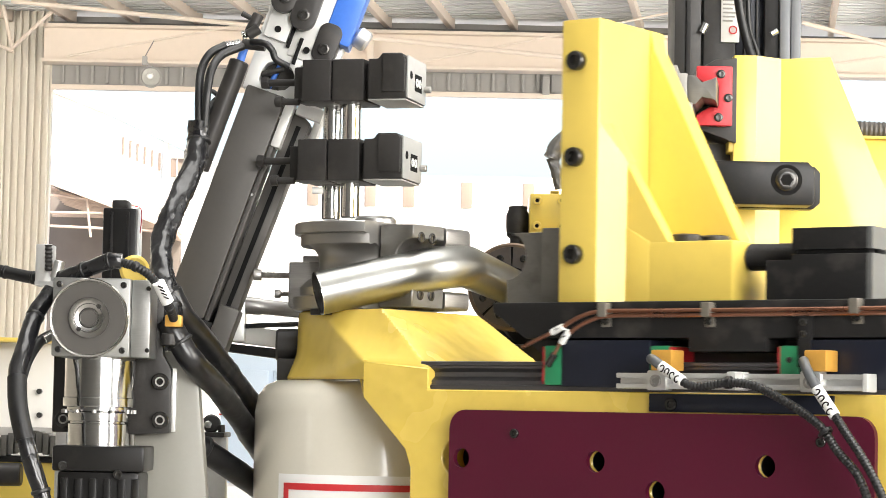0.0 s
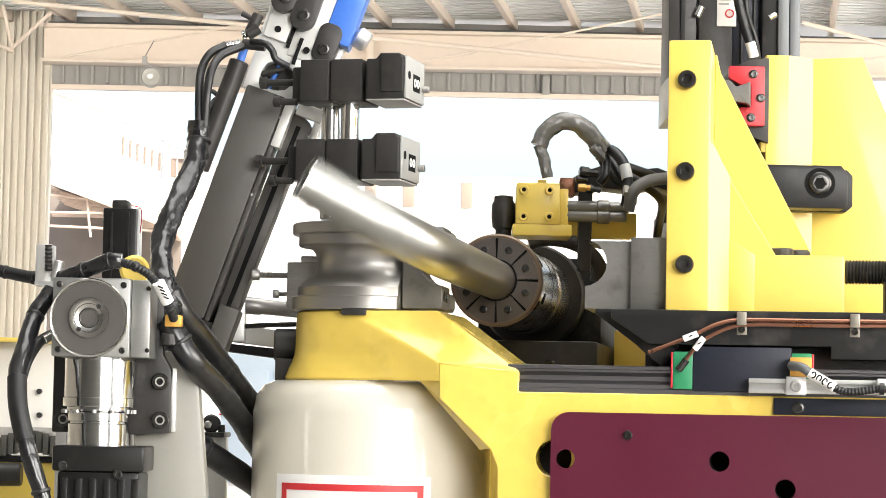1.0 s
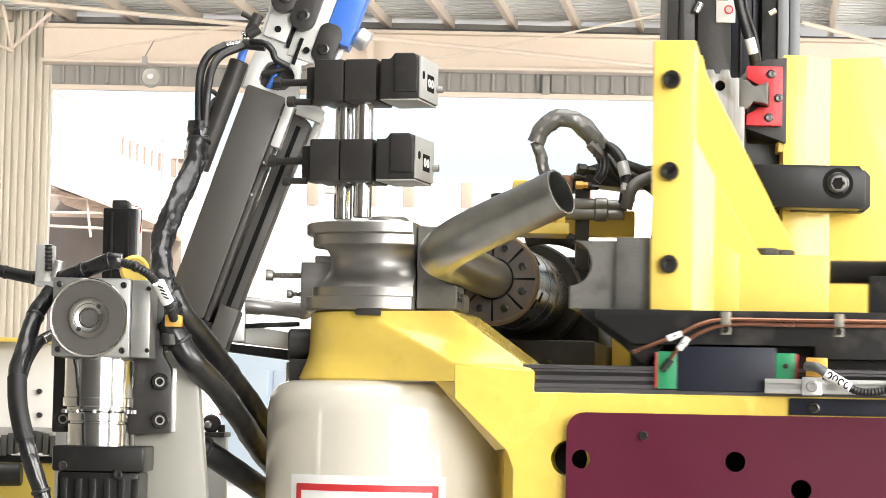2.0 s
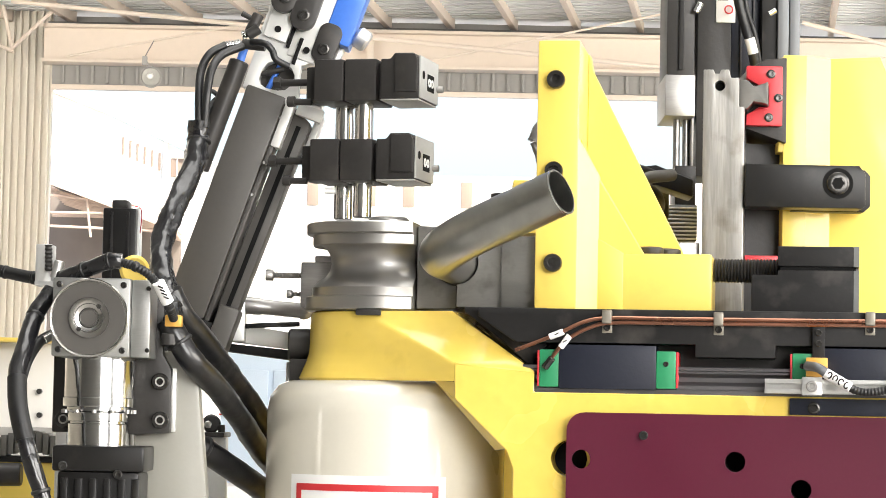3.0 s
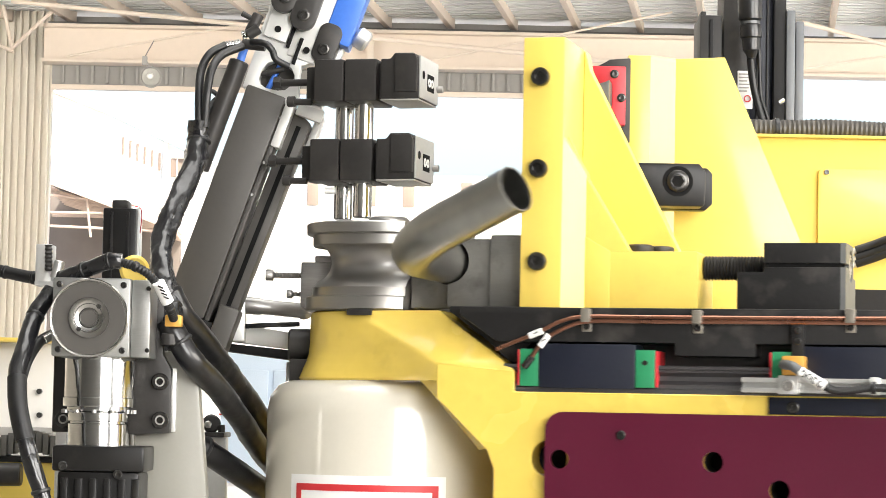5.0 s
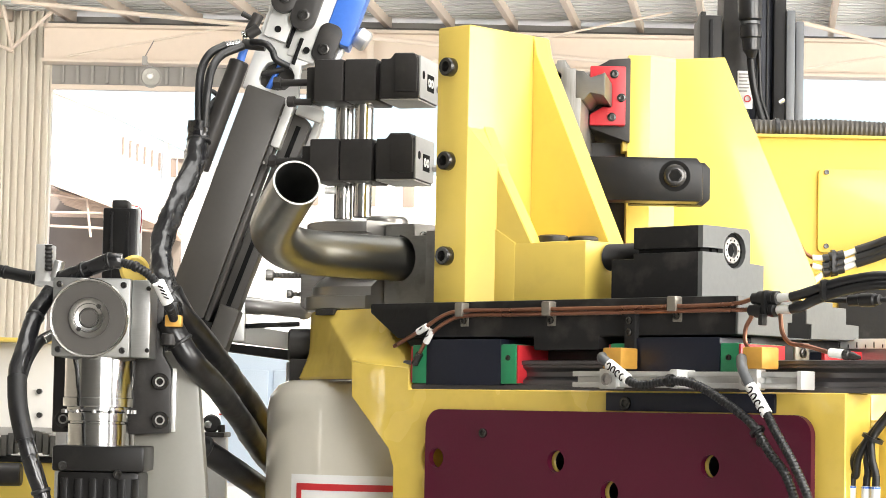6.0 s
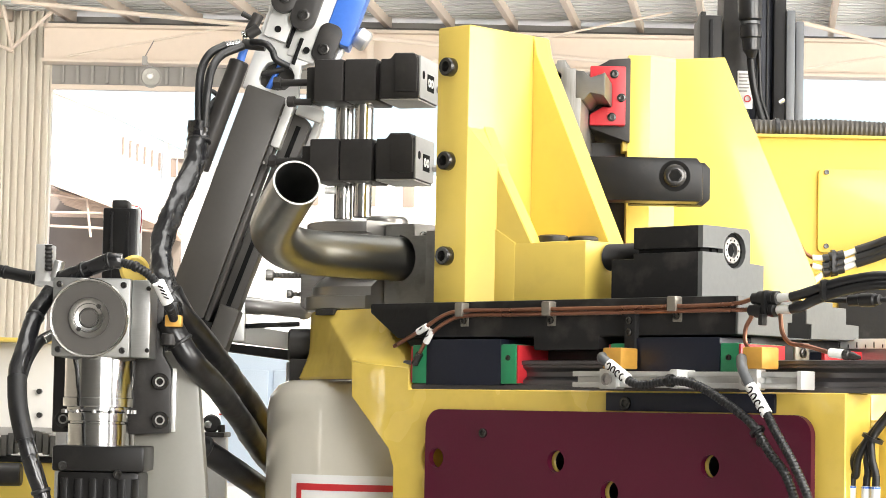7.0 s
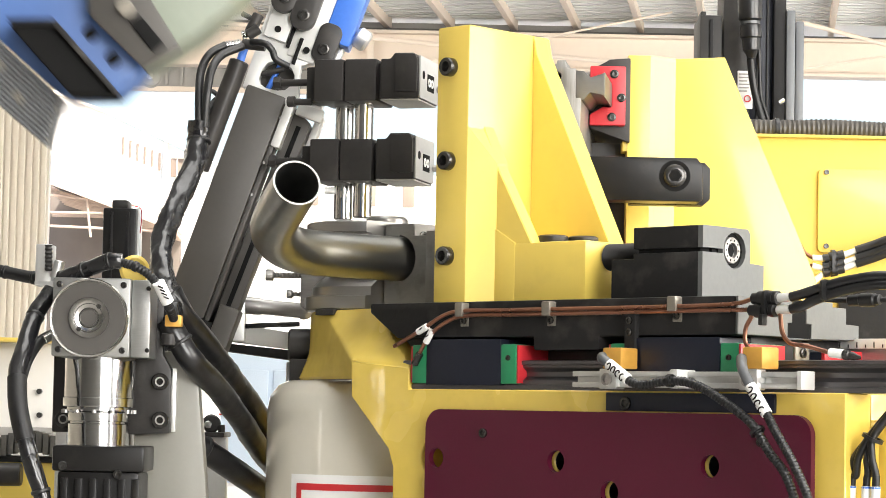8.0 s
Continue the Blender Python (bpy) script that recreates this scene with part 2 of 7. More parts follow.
def lathe(profile, p0=(0, 0, 0), p1=(0, 0, 1), seg=40, bm=None):
    """Turns a profile of (radius, height) about the line from p0 to p1; heights are metres from p0."""
    b = bmesh.new()
    m, _ = frame_to(p0, p1)
    rings = []
    for r, h in profile:
        if r < 1e-5:
            rings.append([b.verts.new((0, 0, h))])
        else:
            rings.append([b.verts.new((r * math.cos(2 * math.pi * i / seg), r * math.sin(2 * math.pi * i / seg), h)) for i in range(seg)])
    hollow = len(rings[0]) > 2 and len(rings[-1]) > 2 and abs(profile[0][1] - profile[-1][1]) < 1e-6
    pairs = list(zip(rings, rings[1:])) + ([(rings[-1], rings[0])] if hollow else [])
    for a, c in pairs:
        for i in range(seg):
            j = (i + 1) % seg
            q = [a[i % len(a)], a[j % len(a)], c[j % len(c)], c[i % len(c)]]
            u = []
            for v in q:
                if v not in u:
                    u.append(v)
            if len(u) > 2:
                b.faces.new(u)
    for ring, rev in ((rings[0], True), (rings[-1], False)):
        if len(ring) > 2 and not hollow:
            b.faces.new(ring[::-1] if rev else ring)
    b.transform(m)
    return joined(bm, b)


def rod(p0, p1, r, seg=20, c=0.0, bm=None):
    h = (Vector(p1) - Vector(p0)).length
    c = min(c or r * 0.12, h * 0.3)
    return lathe([(r - c, 0), (r, c), (r, h - c), (r - c, h)], p0, p1, seg, bm)


def smooth_path(pts, n=8):
    P = [Vector(p) for p in pts]
    P = [P[0] * 2 - P[1]] + P + [P[-1] * 2 - P[-2]]
    out = []
    for i in range(1, len(P) - 2):
        for k in range(n):
            t = k / n
            a, b, c, d = P[i - 1:i + 3]
            out.append(0.5 * (2 * b + (c - a) * t + (2 * a - 5 * b + 4 * c - d) * t * t + (3 * b - a - 3 * c + d) * t ** 3))
    return out + [P[-2]]


def sweep(pts, r, seg=12, n=8, rib=0.0, pitch=0.006, crumple=0.0, bm=None, smooth=True):
    """A hose along pts; rib: depth of its corrugations, pitch: their spacing; crumple: unevenness."""
    path = smooth_path(pts, n) if smooth else [Vector(p) for p in pts]
    if rib:
        d = [0.0]
        for a, c in zip(path, path[1:]):
            d.append(d[-1] + (c - a).length)
        k, fine, s = 0, [], 0.0
        while s < d[-1]:
            while d[k + 1] < s:
                k += 1
            fine.append(path[k].lerp(path[k + 1], (s - d[k]) / max(1e-9, d[k + 1] - d[k])))
            s += pitch / 2
        path = fine
    b = bmesh.new()
    up = Vector((0.02, 0.9, 0.43)).normalized()
    rings = []
    run = 0.0
    for i, p in enumerate(path):
        run += (p - path[i - 1]).length if i else 0.0
        t = (path[min(i + 1, len(path) - 1)] - path[max(i - 1, 0)]).normalized()
        x = t.cross(up).normalized()
        y = t.cross(x)
        up = -y if (-y).dot(up) > y.dot(up) else y
        ring = []
        for k in range(seg):
            a = 2 * math.pi * k / seg
            rr = r - (rib if i % 2 else 0)
            if crumple:
                co, si, ax = math.cos(a), math.sin(a), run / r
                rr *= 1 + crumple * (0.9 * noise.noise(Vector((1.5 * co, 1.5 * si, 0.22 * ax))) + 0.75 * noise.noise(Vector((2.6 * co + 5, 2.6 * si + 0.35 * ax, 0.75 * ax))) + 0.3 * noise.noise(Vector((6 * co, 6 * si, 1.6 * ax))))
            ring.append(b.verts.new(p + rr * (math.cos(a) * x + math.sin(a) * y)))
        rings.append(ring)
    for a, c in zip(rings, rings[1:]):
        for k in range(seg):
            b.faces.new((a[k], a[(k + 1) % seg], c[(k + 1) % seg], c[k]))
    b.faces.new(rings[0][::-1])
    b.faces.new(rings[-1])
    return joined(bm, b)


def cap_screw(c, d, r, h, bm=None):
    """A socket head: a turned head at c that stands up along d, with a hexagonal hollow."""
    c, d = Vector(c), Vector(d).normalized()
    return lathe([(r * 0.9, -0.001), (r, h * 0.05), (r, h * 0.85), (r * 0.9, h), (r * 0.55, h), (r * 0.5, h * 0.45), (0, h * 0.4)], c, c + d, 20, bm)


FRONT = (0, -1, 0)

# ---- the hall ----
def hall():
    floor = thing("floor", (0, 0, 0), "grey concrete factory floor", "floor", kind="structure")
    part("slab", box(-60, 60, -8, 140, -0.3, 0, 0), CONCRETE, floor)
    # added front and side walls, out of view, with the large door openings
    wf = thing("wall_front", (0, -7, 0), "added unseen hall wall, dull sheet, with a door opening", "wall", kind="structure")
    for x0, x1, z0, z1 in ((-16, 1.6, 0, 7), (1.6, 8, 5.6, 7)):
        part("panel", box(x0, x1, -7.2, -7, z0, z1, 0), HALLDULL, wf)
    wr = thing("wall_right", (8, 0, 0), "added unseen hall wall, dull sheet, with a door opening", "wall", kind="structure")
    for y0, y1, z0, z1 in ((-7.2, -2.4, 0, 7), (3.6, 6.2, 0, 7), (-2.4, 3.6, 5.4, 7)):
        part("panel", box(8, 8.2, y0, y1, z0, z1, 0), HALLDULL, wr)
    wl = thing("wall_left", (-16, 0, 0), "pale sheet-metal hall side wall", "wall", kind="structure")
    part("panel", box(-16.2, -16, -7.2, 40, 0, 7, 0), HALLWHITE, wl)
    # gable wall far behind the machine: ribbed panel, lintel with ribbed sheet, steel beam
    wn_ = thing("wall_north", (0, 40, 0), "cream ribbed sheet wall with a wide open doorway", "wall", kind="structure")
    x1 = -6.2442
    part("panel", box(x1 - 5, x1, 40, 40.2, 0, 9, 0), HALLWHITE, wn_)
    for i in range(26):
        xx = x1 - 0.03 - 0.115 * i
        part("rib", box(xx - 0.03, xx, 39.93, 40, 0, 7.4, 0.008), HALLWHITE, wn_)
    zt, zb = 6.5639, 6.0686
    xd = 5.4145
    part("lintel_sheet", box(x1, xd, 40.0, 40.1, zb, zt + 0.6, 0), HALLGREY, wn_, "grey ribbed lintel sheet")
    for i in range(int((xd - x1 - 0.2) / 0.235)):
        xx = x1 + 0.15 + 0.235 * i
        part("lintel_rib", box(xx, xx + 0.05, 39.95, 40, zb + 0.03, zt, 0.008), HALLGREY, wn_)
    part("lintel_trim", box(x1, xd, 39.9, 40.02, zb - 0.08, zb, 0.01), HALLBEAM, wn_)
    beam = thing("roof_beam", (0, 39.4, 0), "pinkish cream steel roof beam", "beam", kind="structure")
    z0, z1 = 6.3819, 6.8793
    xa = -6.2895
    part("web", box(xa, 26, 39.38, 39.42, z0, z1, 0), HALLBEAM, beam)
    part("lower_flange", box(xa, 26, 39.2, 39.6, z0 - 0.05, z0, 0.005), HALLBEAM, beam)
    part("upper_flange", box(xa, 26, 39.2, 39.6, z1, z1 + 0.05, 0.005), HALLBEAM, beam)
    part("infill_sheet", box(xa, 26, 39.75, 39.8, z1, 7.0409, 0), EAVESHADE, beam, "infill sheet under the roof, coloured dark for its shade")
    part("lintel_post", box(1.5182, 1.6342, 39.85, 39.93, zb - 0.02, z0 - 0.06, 0.01), HALLGREY, beam)
    part("stiffener", box(-1.2416, -1.1361, 39.2, 39.38, z0, z1, 0.01), HALLBEAM, beam)
    strut = thing("corner_strut", (0, 39, 0), "thin cream angle struts beside the wall panel", "strut", kind="structure")
    part("diagonal", rod((-6.7458, 39, 6.4716), (-6.118, 39, 7.0828), 0.03, 8), HALLBEAM, strut)
    part("upright", rod((-6.8805, 39, 7.1557), (-6.7109, 39, 6.4723), 0.03, 8), HALLBEAM, strut)
    part("foot_bar", rod((-7.0817, 39, 6.6057), (-6.6923, 39, 6.4375), 0.03, 8), HALLBEAM, strut)
    roof = thing("roof", (0, 16, 6.9), "grey profiled roof sheets on cream purlins", "roof", kind="structure")
    zr = 7.0741
    part("roof_sheet", box(-30, 30, -7.2, 41, zr + 0.16, zr + 0.24, 0), ROOFSHEET, roof)
    for i in range(40):
        y = 30.2 + 0.24 * i
        part("sheet_rib", box(-22, 24, y, y + 0.09, zr + 0.125, zr + 0.16, 0), ROOFSHEET, roof)
    dxy = Vector((0.0766 - -0.3885, 3.6, 0)).normalized()
    for i in range(-9, 13):
        base = Vector((0.0766 + 1.0 * i, 40, zr + 0.07))
        m, h = frame_to(base - dxy * 16, base)
        part("purlin", box(-0.045, 0.045, -0.09, 0.09, 0, h, 0.005, m=m), HALLBEAM, roof)
    for n_, (p, q) in enumerate((((-6.5786, 38, 7.0678), (3.3127, 38, 6.2531)), ((-0.3904, 38.3, 6.3069), (3.4129, 38.3, 7.1435)), ((-5.7476, 38.3, 6.2864), (-1.9935, 38.3, 7.0529)), ((5.3464, 38, 6.9796), (6.8822, 38, 6.5985)), ((1.7938, 38.6, 7.3075), (6.9858, 38.6, 7.3327)), ((5.4815, 38.3, 6.3377), (6.937, 38.3, 6.5826)))):
        part("tie_rod", rod(p, q, 0.018 if n_ in (1, 2, 5) else 0.035, 8), HALLBEAM, roof, "thin steel tie rod")
    lamp = thing("high_bay_lamp", (-4.2176, 36, 5.949), "round grey high bay lamp, unlit", "lamp")
    c = (-4.2107, 36, 5.6977)
    part("reflector", lathe([(0.05, 0.25), (0.07, 0.12), (0.15, 0.0), (0.16, -0.02), (0.145, -0.02), (0.06, 0.1), (0, 0.1)], c, (c[0], c[1] + 0.9, c[2] + 0.35), 28), HALLGREY, lamp)
    part("glass", lathe([(0.0, -0.03), (0.09, -0.025), (0.13, -0.01), (0.13, 0.0)], c, (c[0], c[1] + 0.9, c[2] + 0.35), 24), BULB, lamp)
    part("hook_block", box(c[0] - 0.13, c[0] - 0.06, 35.97, 36.03, 5.86, 5.99, 0.01), HALLGREY, lamp)
    part("hanger", sweep([(c[0], 36.05, c[2] + 0.12), (c[0] - 0.05, 36.03, 5.87), (c[0] - 0.095, 36, 5.95)], 0.02, 8, 6), HALLGREY, lamp)
    part("wire", rod((c[0] - 0.095, 36, 5.98), (-4.45, 38.3, 6.551), 0.008, 6), HALLGREY, lamp)
    part("bulb", lathe([(0.0, -0.06), (0.035, -0.05), (0.05, -0.01), (0.03, 0.04), (0.02, 0.09)], (c[0] - 0.01, c[1] - 0.03, c[2] + 0.01), (c[0] - 0.2, c[1] + 0.9, c[2] + 0.35), 16), WHITE, lamp)


hall()


def outside():
    # pale works building across the yard
    b = thing("works_building", (-12, 75, 0), "sunlit white works building with small windows", "building")
    xr, xl = -7.6429, -16.5082
    ztop = 9.6518
    part("wall", prism([(xl - 2, 0), (-5.9574, 0), (-5.9574, 7.8311), (-11.7567, ztop + 0.8), (xl - 2, ztop + 2.5)], 75, 80, 0), FACADE, b)
    for k in range(6):
        w0, z0 = -9.5378 + 0.2175 * k, 8.4838 - 0.0905 * k
        part("window", box(w0 - 0.03, w0 + 0.03, 74.94, 75.06, z0, z0 + 0.53, 0.005), PALEWINDOW, b)
        part("window_sill", box(w0 - 0.05, w0 + 0.05, 74.9, 75, z0 - 0.03, z0, 0.005), FACADE, b)
    part("window", box(-8.1048, -7.7219, 74.94, 75.06, 7.864, 8.4112, 0.01), PALEWINDOW, b)
    part("mullion", box(-7.93, -7.9, 74.9, 74.94, 7.87, 8.405, 0.0), FACADE, b)
    part("eave", prism([(-11.73, 10.40), (-9.866, 9.70), (-5.95, 7.95), (-5.95, 7.87), (-9.866, 9.62), (-11.73, 10.32)], 74.6, 75.0, 0.005), HALLBEAM, b)
    part("pilaster", box(-8.3121, -8.195, 74.8, 75, 7.5838, 8.9282, 0.01), FACADE, b)
    c = thing("office_block", (6, 90, 0), "sunlit white office block with a row of windows", "building")
    part("wall", box(-9.1609, 10.3121, 90, 98, 0, 9.476, 0.02), FACADE, c)
    for xc in (-4.658, -2.618, -1.258, 0.802, 3.002, 5.082):
        part("window", box(xc - 0.2, xc + 0.2, 89.93, 90.05, 8.3416, 9.268, 0.01), PALEWINDOW, c)
    # open shed roof beside the doorway
    s = thing("open_shed", (-9, 55, 0), "open steel shed with dark interior", "shed")
    part("back_wall", prism([(-9.6549, 0), (-6.0055, 0), (-6.0027, 5.076), (-9.6601, 6.3399)], 58, 58.2, 0), SHEDWALL, s)
    part("roof_edge", prism([(-8.6059, 5.9859), (-5.9415, 5.0174), (-5.9382, 4.8945), (-8.6011, 5.8259)], 55, 57.8, 0.01), HALLBEAM, s)
    for a, d in (((-8.5881, 55.2, 5.5973), (-5.7247, 55.2, 5.3208)), ((-8.5766, 55.2, 5.2147), (-5.5991, 55.2, 5.2245)), ((-8.5678, 55.2, 4.9188), (-5.9582, 55.2, 4.8473)), ((-7.8342, 55.2, 5.9213), (-7.6755, 55.2, 4.6899))):
        part("rafter", rod(a, d, 0.03, 8), SHEDROOF, s)
    for k in range(7):
        y, dz = 55.6 + 0.32 * k, -0.02 * k
        part("truss", rod((-8.62, y, 5.72 + dz), (-5.9, y, 4.92 + dz), 0.03, 8), SHEDROOF, s)
    part("roof_underside", prism([(-8.62, 5.78), (-5.9, 4.98), (-5.9, 4.93), (-8.62, 5.73)], 55.3, 57.9, 0), SHEDROOF, s, "pinkish beige roof sheets")
    part("tie_beam", box(-8.6, -5.95, 55.7, 55.8, 5.16, 5.24, 0.01), SHEDROOF, s)
    part("post", box(-7.02, -6.9, 56.2, 56.3, 0, 5.2, 0.01), SHEDROOF, s)
    part("hung_lamp", rod((-7.25, 55.6, 5.0), (-7.25, 55.6, 5.06), 0.07, 12), FACADE, s)
    # pale blue machine in the hall behind
    m = thing("blue_cabinet", (-3, 14, 0), "pale blue sheet-metal machine cabinet", "cabinet")
    x0, x1 = -1.2075, -0.6797
    part("body", box(x0, x1, 14, 15, 0, 1.2795, 0.01), PALEBLUE, m)
    for k in (0, 1):
        xx = (-1.1011, -0.9179)[k]
        part("door", box(xx, xx + 0.155, 13.98, 14, 0.8591, 1.1845, 0.006), PALEBLUE, m)
    part("sign", box(-1.2126, -1.129, 13.965, 13.985, 0.9335, 1.0169, 0.002), WHITE, m, "small white sign with red letters")
    for x0_, x1_ in ((-1.2025, -1.1746), (-1.1653, -1.1375)):
        part("sign_print", box(x0_ + 0.006, x1_ - 0.006, 13.96, 13.964, 0.9458, 1.0014, 0.001), LABELRED, m)
    part("sign_edge", box(-1.2117, -1.1282, 13.96, 13.964, 0.9335, 0.9412, 0.001), LABELRED, m)
    t = thing("conveyor_bed", (-3, 9, 0), "white conveyor bed with dark rollers", "conveyor")
    part("side_rail", box(-1.6635, -0.5088, 9, 9.4, 0.0, 0.691, 0.01), ALUWHITE, t)
    part("top_rail", box(-2.055, -1.6763, 11, 11.2, 1.2345, 1.2541, 0.005), YELLOW, t)
    part("panel", box(-2.055, -1.6641, 11.2, 11.3, 0.0, 1.2345, 0.005), FACADE, t)
    for p in ((-1.7597, 11.19, 1.0246), (-1.7566, 11.19, 0.9206)):
        part("panel_knob", rod((p[0], 11.2, p[2]), (p[0], 11.17, p[2]), 0.012, 12), BLACKOX, t)
    part("foot_rail", box(-2.0363, -1.649, 10.9, 11.1, 0.8313, 0.8674, 0.005), HALLGREY, t)


outside()

# ---- the tube bender ----
AXIS, PHI = Vector((-0.0874, 3.6, 0)), 8.38
ZT = 1.1632
CLR = 0.118
TR = 0.0315


def die():
    d = thing("bend_die", (0, 0, ZT), "turned steel bend die with a clamping insert", "bend die")
    zb, z1, z2, z3, z4, zt = 1.0948, 1.1151, 1.1291, 1.1854, 1.201, 1.2182
    g = CLR - TR
    prof = [(0.03, zb), (0.104, zb), (0.106, zb + 0.002), (0.106, z1 - 0.002), (0.104, z1 - 0.0005), (0.097, z1), (0.097, z2 - 0.002), (0.095, z2)]
    for i in range(1, 12):
        a = radians(-72 + 144 * i / 12)
        prof.append((min(0.095, 0.103 - 0.033 * math.cos(a)), ZT + TR * 0.94 * math.sin(a)))
    prof += [(0.095, z3), (0.097, z3 + 0.002), (0.097, z4), (0.104, z4 + 0.0005), (0.106, z4 + 0.002), (0.106, zt - 0.002), (0.104, zt), (0.03, zt)]
    bm = lathe(prof, (0, 0, 0), (0, 0, 1), 72)
    # cut flat where the insert sits
    bmesh.ops.bisect_plane(bm, geom=bm.verts[:] + bm.edges[:] + bm.faces[:], plane_co=(0.0585, 0, 0), plane_no=(1, 0, 0), clear_outer=True)
    bmesh.ops.holes_fill(bm, edges=bm.edges[:])
    part("die_body", bm, DIESTEEL, d)
    zi0, zi1 = zb + 0.004, zt - 0.004
    bm = bmesh.new()
    n = 9
    prof = [(0.117, zi0), (0.117, ZT - TR)] + [(0.117 - TR * math.cos(radians(-90 + 180 * i / n)), ZT + TR * math.sin(radians(-90 + 180 * i / n))) for i in range(1, n)] + [(0.117, ZT + TR), (0.117, zi1), (0.06, zi1), (0.06, zi0)]
    vs = [bm.verts.new((x, -0.054, z)) for x, z in prof]
    f = bm.faces.new(vs)
    r = bmesh.ops.extrude_face_region(bm, geom=[f])
    bmesh.ops.translate(bm, verts=[v for v in r["geom"] if isinstance(v, bmesh.types.BMVert)], vec=(0, 0.074, 0))
    bmesh.ops.recalc_face_normals(bm, faces=bm.faces[:])
    bevel(bm, 0.0015, 1, limit=60)
    part("insert", bm, DARKSTEEL, d, "milled steel clamping insert")
    for z in (zi0 + 0.018, zi1 - 0.018):
        for y in (-0.036, -0.010):
            part("insert_screw", cap_screw((0.1165, y, z), (1, 0, 0), 0.0075, 0.002), BOLT, d)
    for z0_, z1_ in ((zi0, zi0 + 0.026), (zi1 - 0.026, zi1)):
        part("rear_flange", prism([(0.05, z0_), (0.113, z0_), (0.116, z0_ + 0.004), (0.116, z1_ - 0.004), (0.113, z1_), (0.05, z1_)], 0.026, 0.085, 0.002), STEEL, d)
    part("top_cap", lathe([(0.0, 0.012), (0.026, 0.012), (0.03, 0.008), (0.03, 0)], (0.01, 0, zt), (0.01, 0, zt + 1), 24), STEEL, d)
    part("key", box(-0.015, 0.02, -0.112, -0.06, zb - 0.008, zb + 0.0, 0.001), BLACKOX, d)
    return d


def hull_2d(points):
    """The convex outline of points in the plane."""
    ps = sorted(points, key=lambda v: (v.x, v.y))
    out = []
    for run in (ps, ps[::-1]):
        side = []
        for v in run:
            while len(side) > 1 and (side[-1] - side[-2]).cross(v - side[-2]) <= 0:
                side.pop()
            side.append(v)
        out += side[:-1]
    return out


def edge_hit(c, d, a, b):
    """How far the ray from c along d runs to the edge from a to b, or None."""
    w = b - a
    n = d.cross(w)
    if abs(n) < 1e-12:
        return None
    h, u = (a - c).cross(w) / n, (a - c).cross(d) / n
    return h if h > 0 and -1e-6 <= u <= 1 + 1e-6 else None


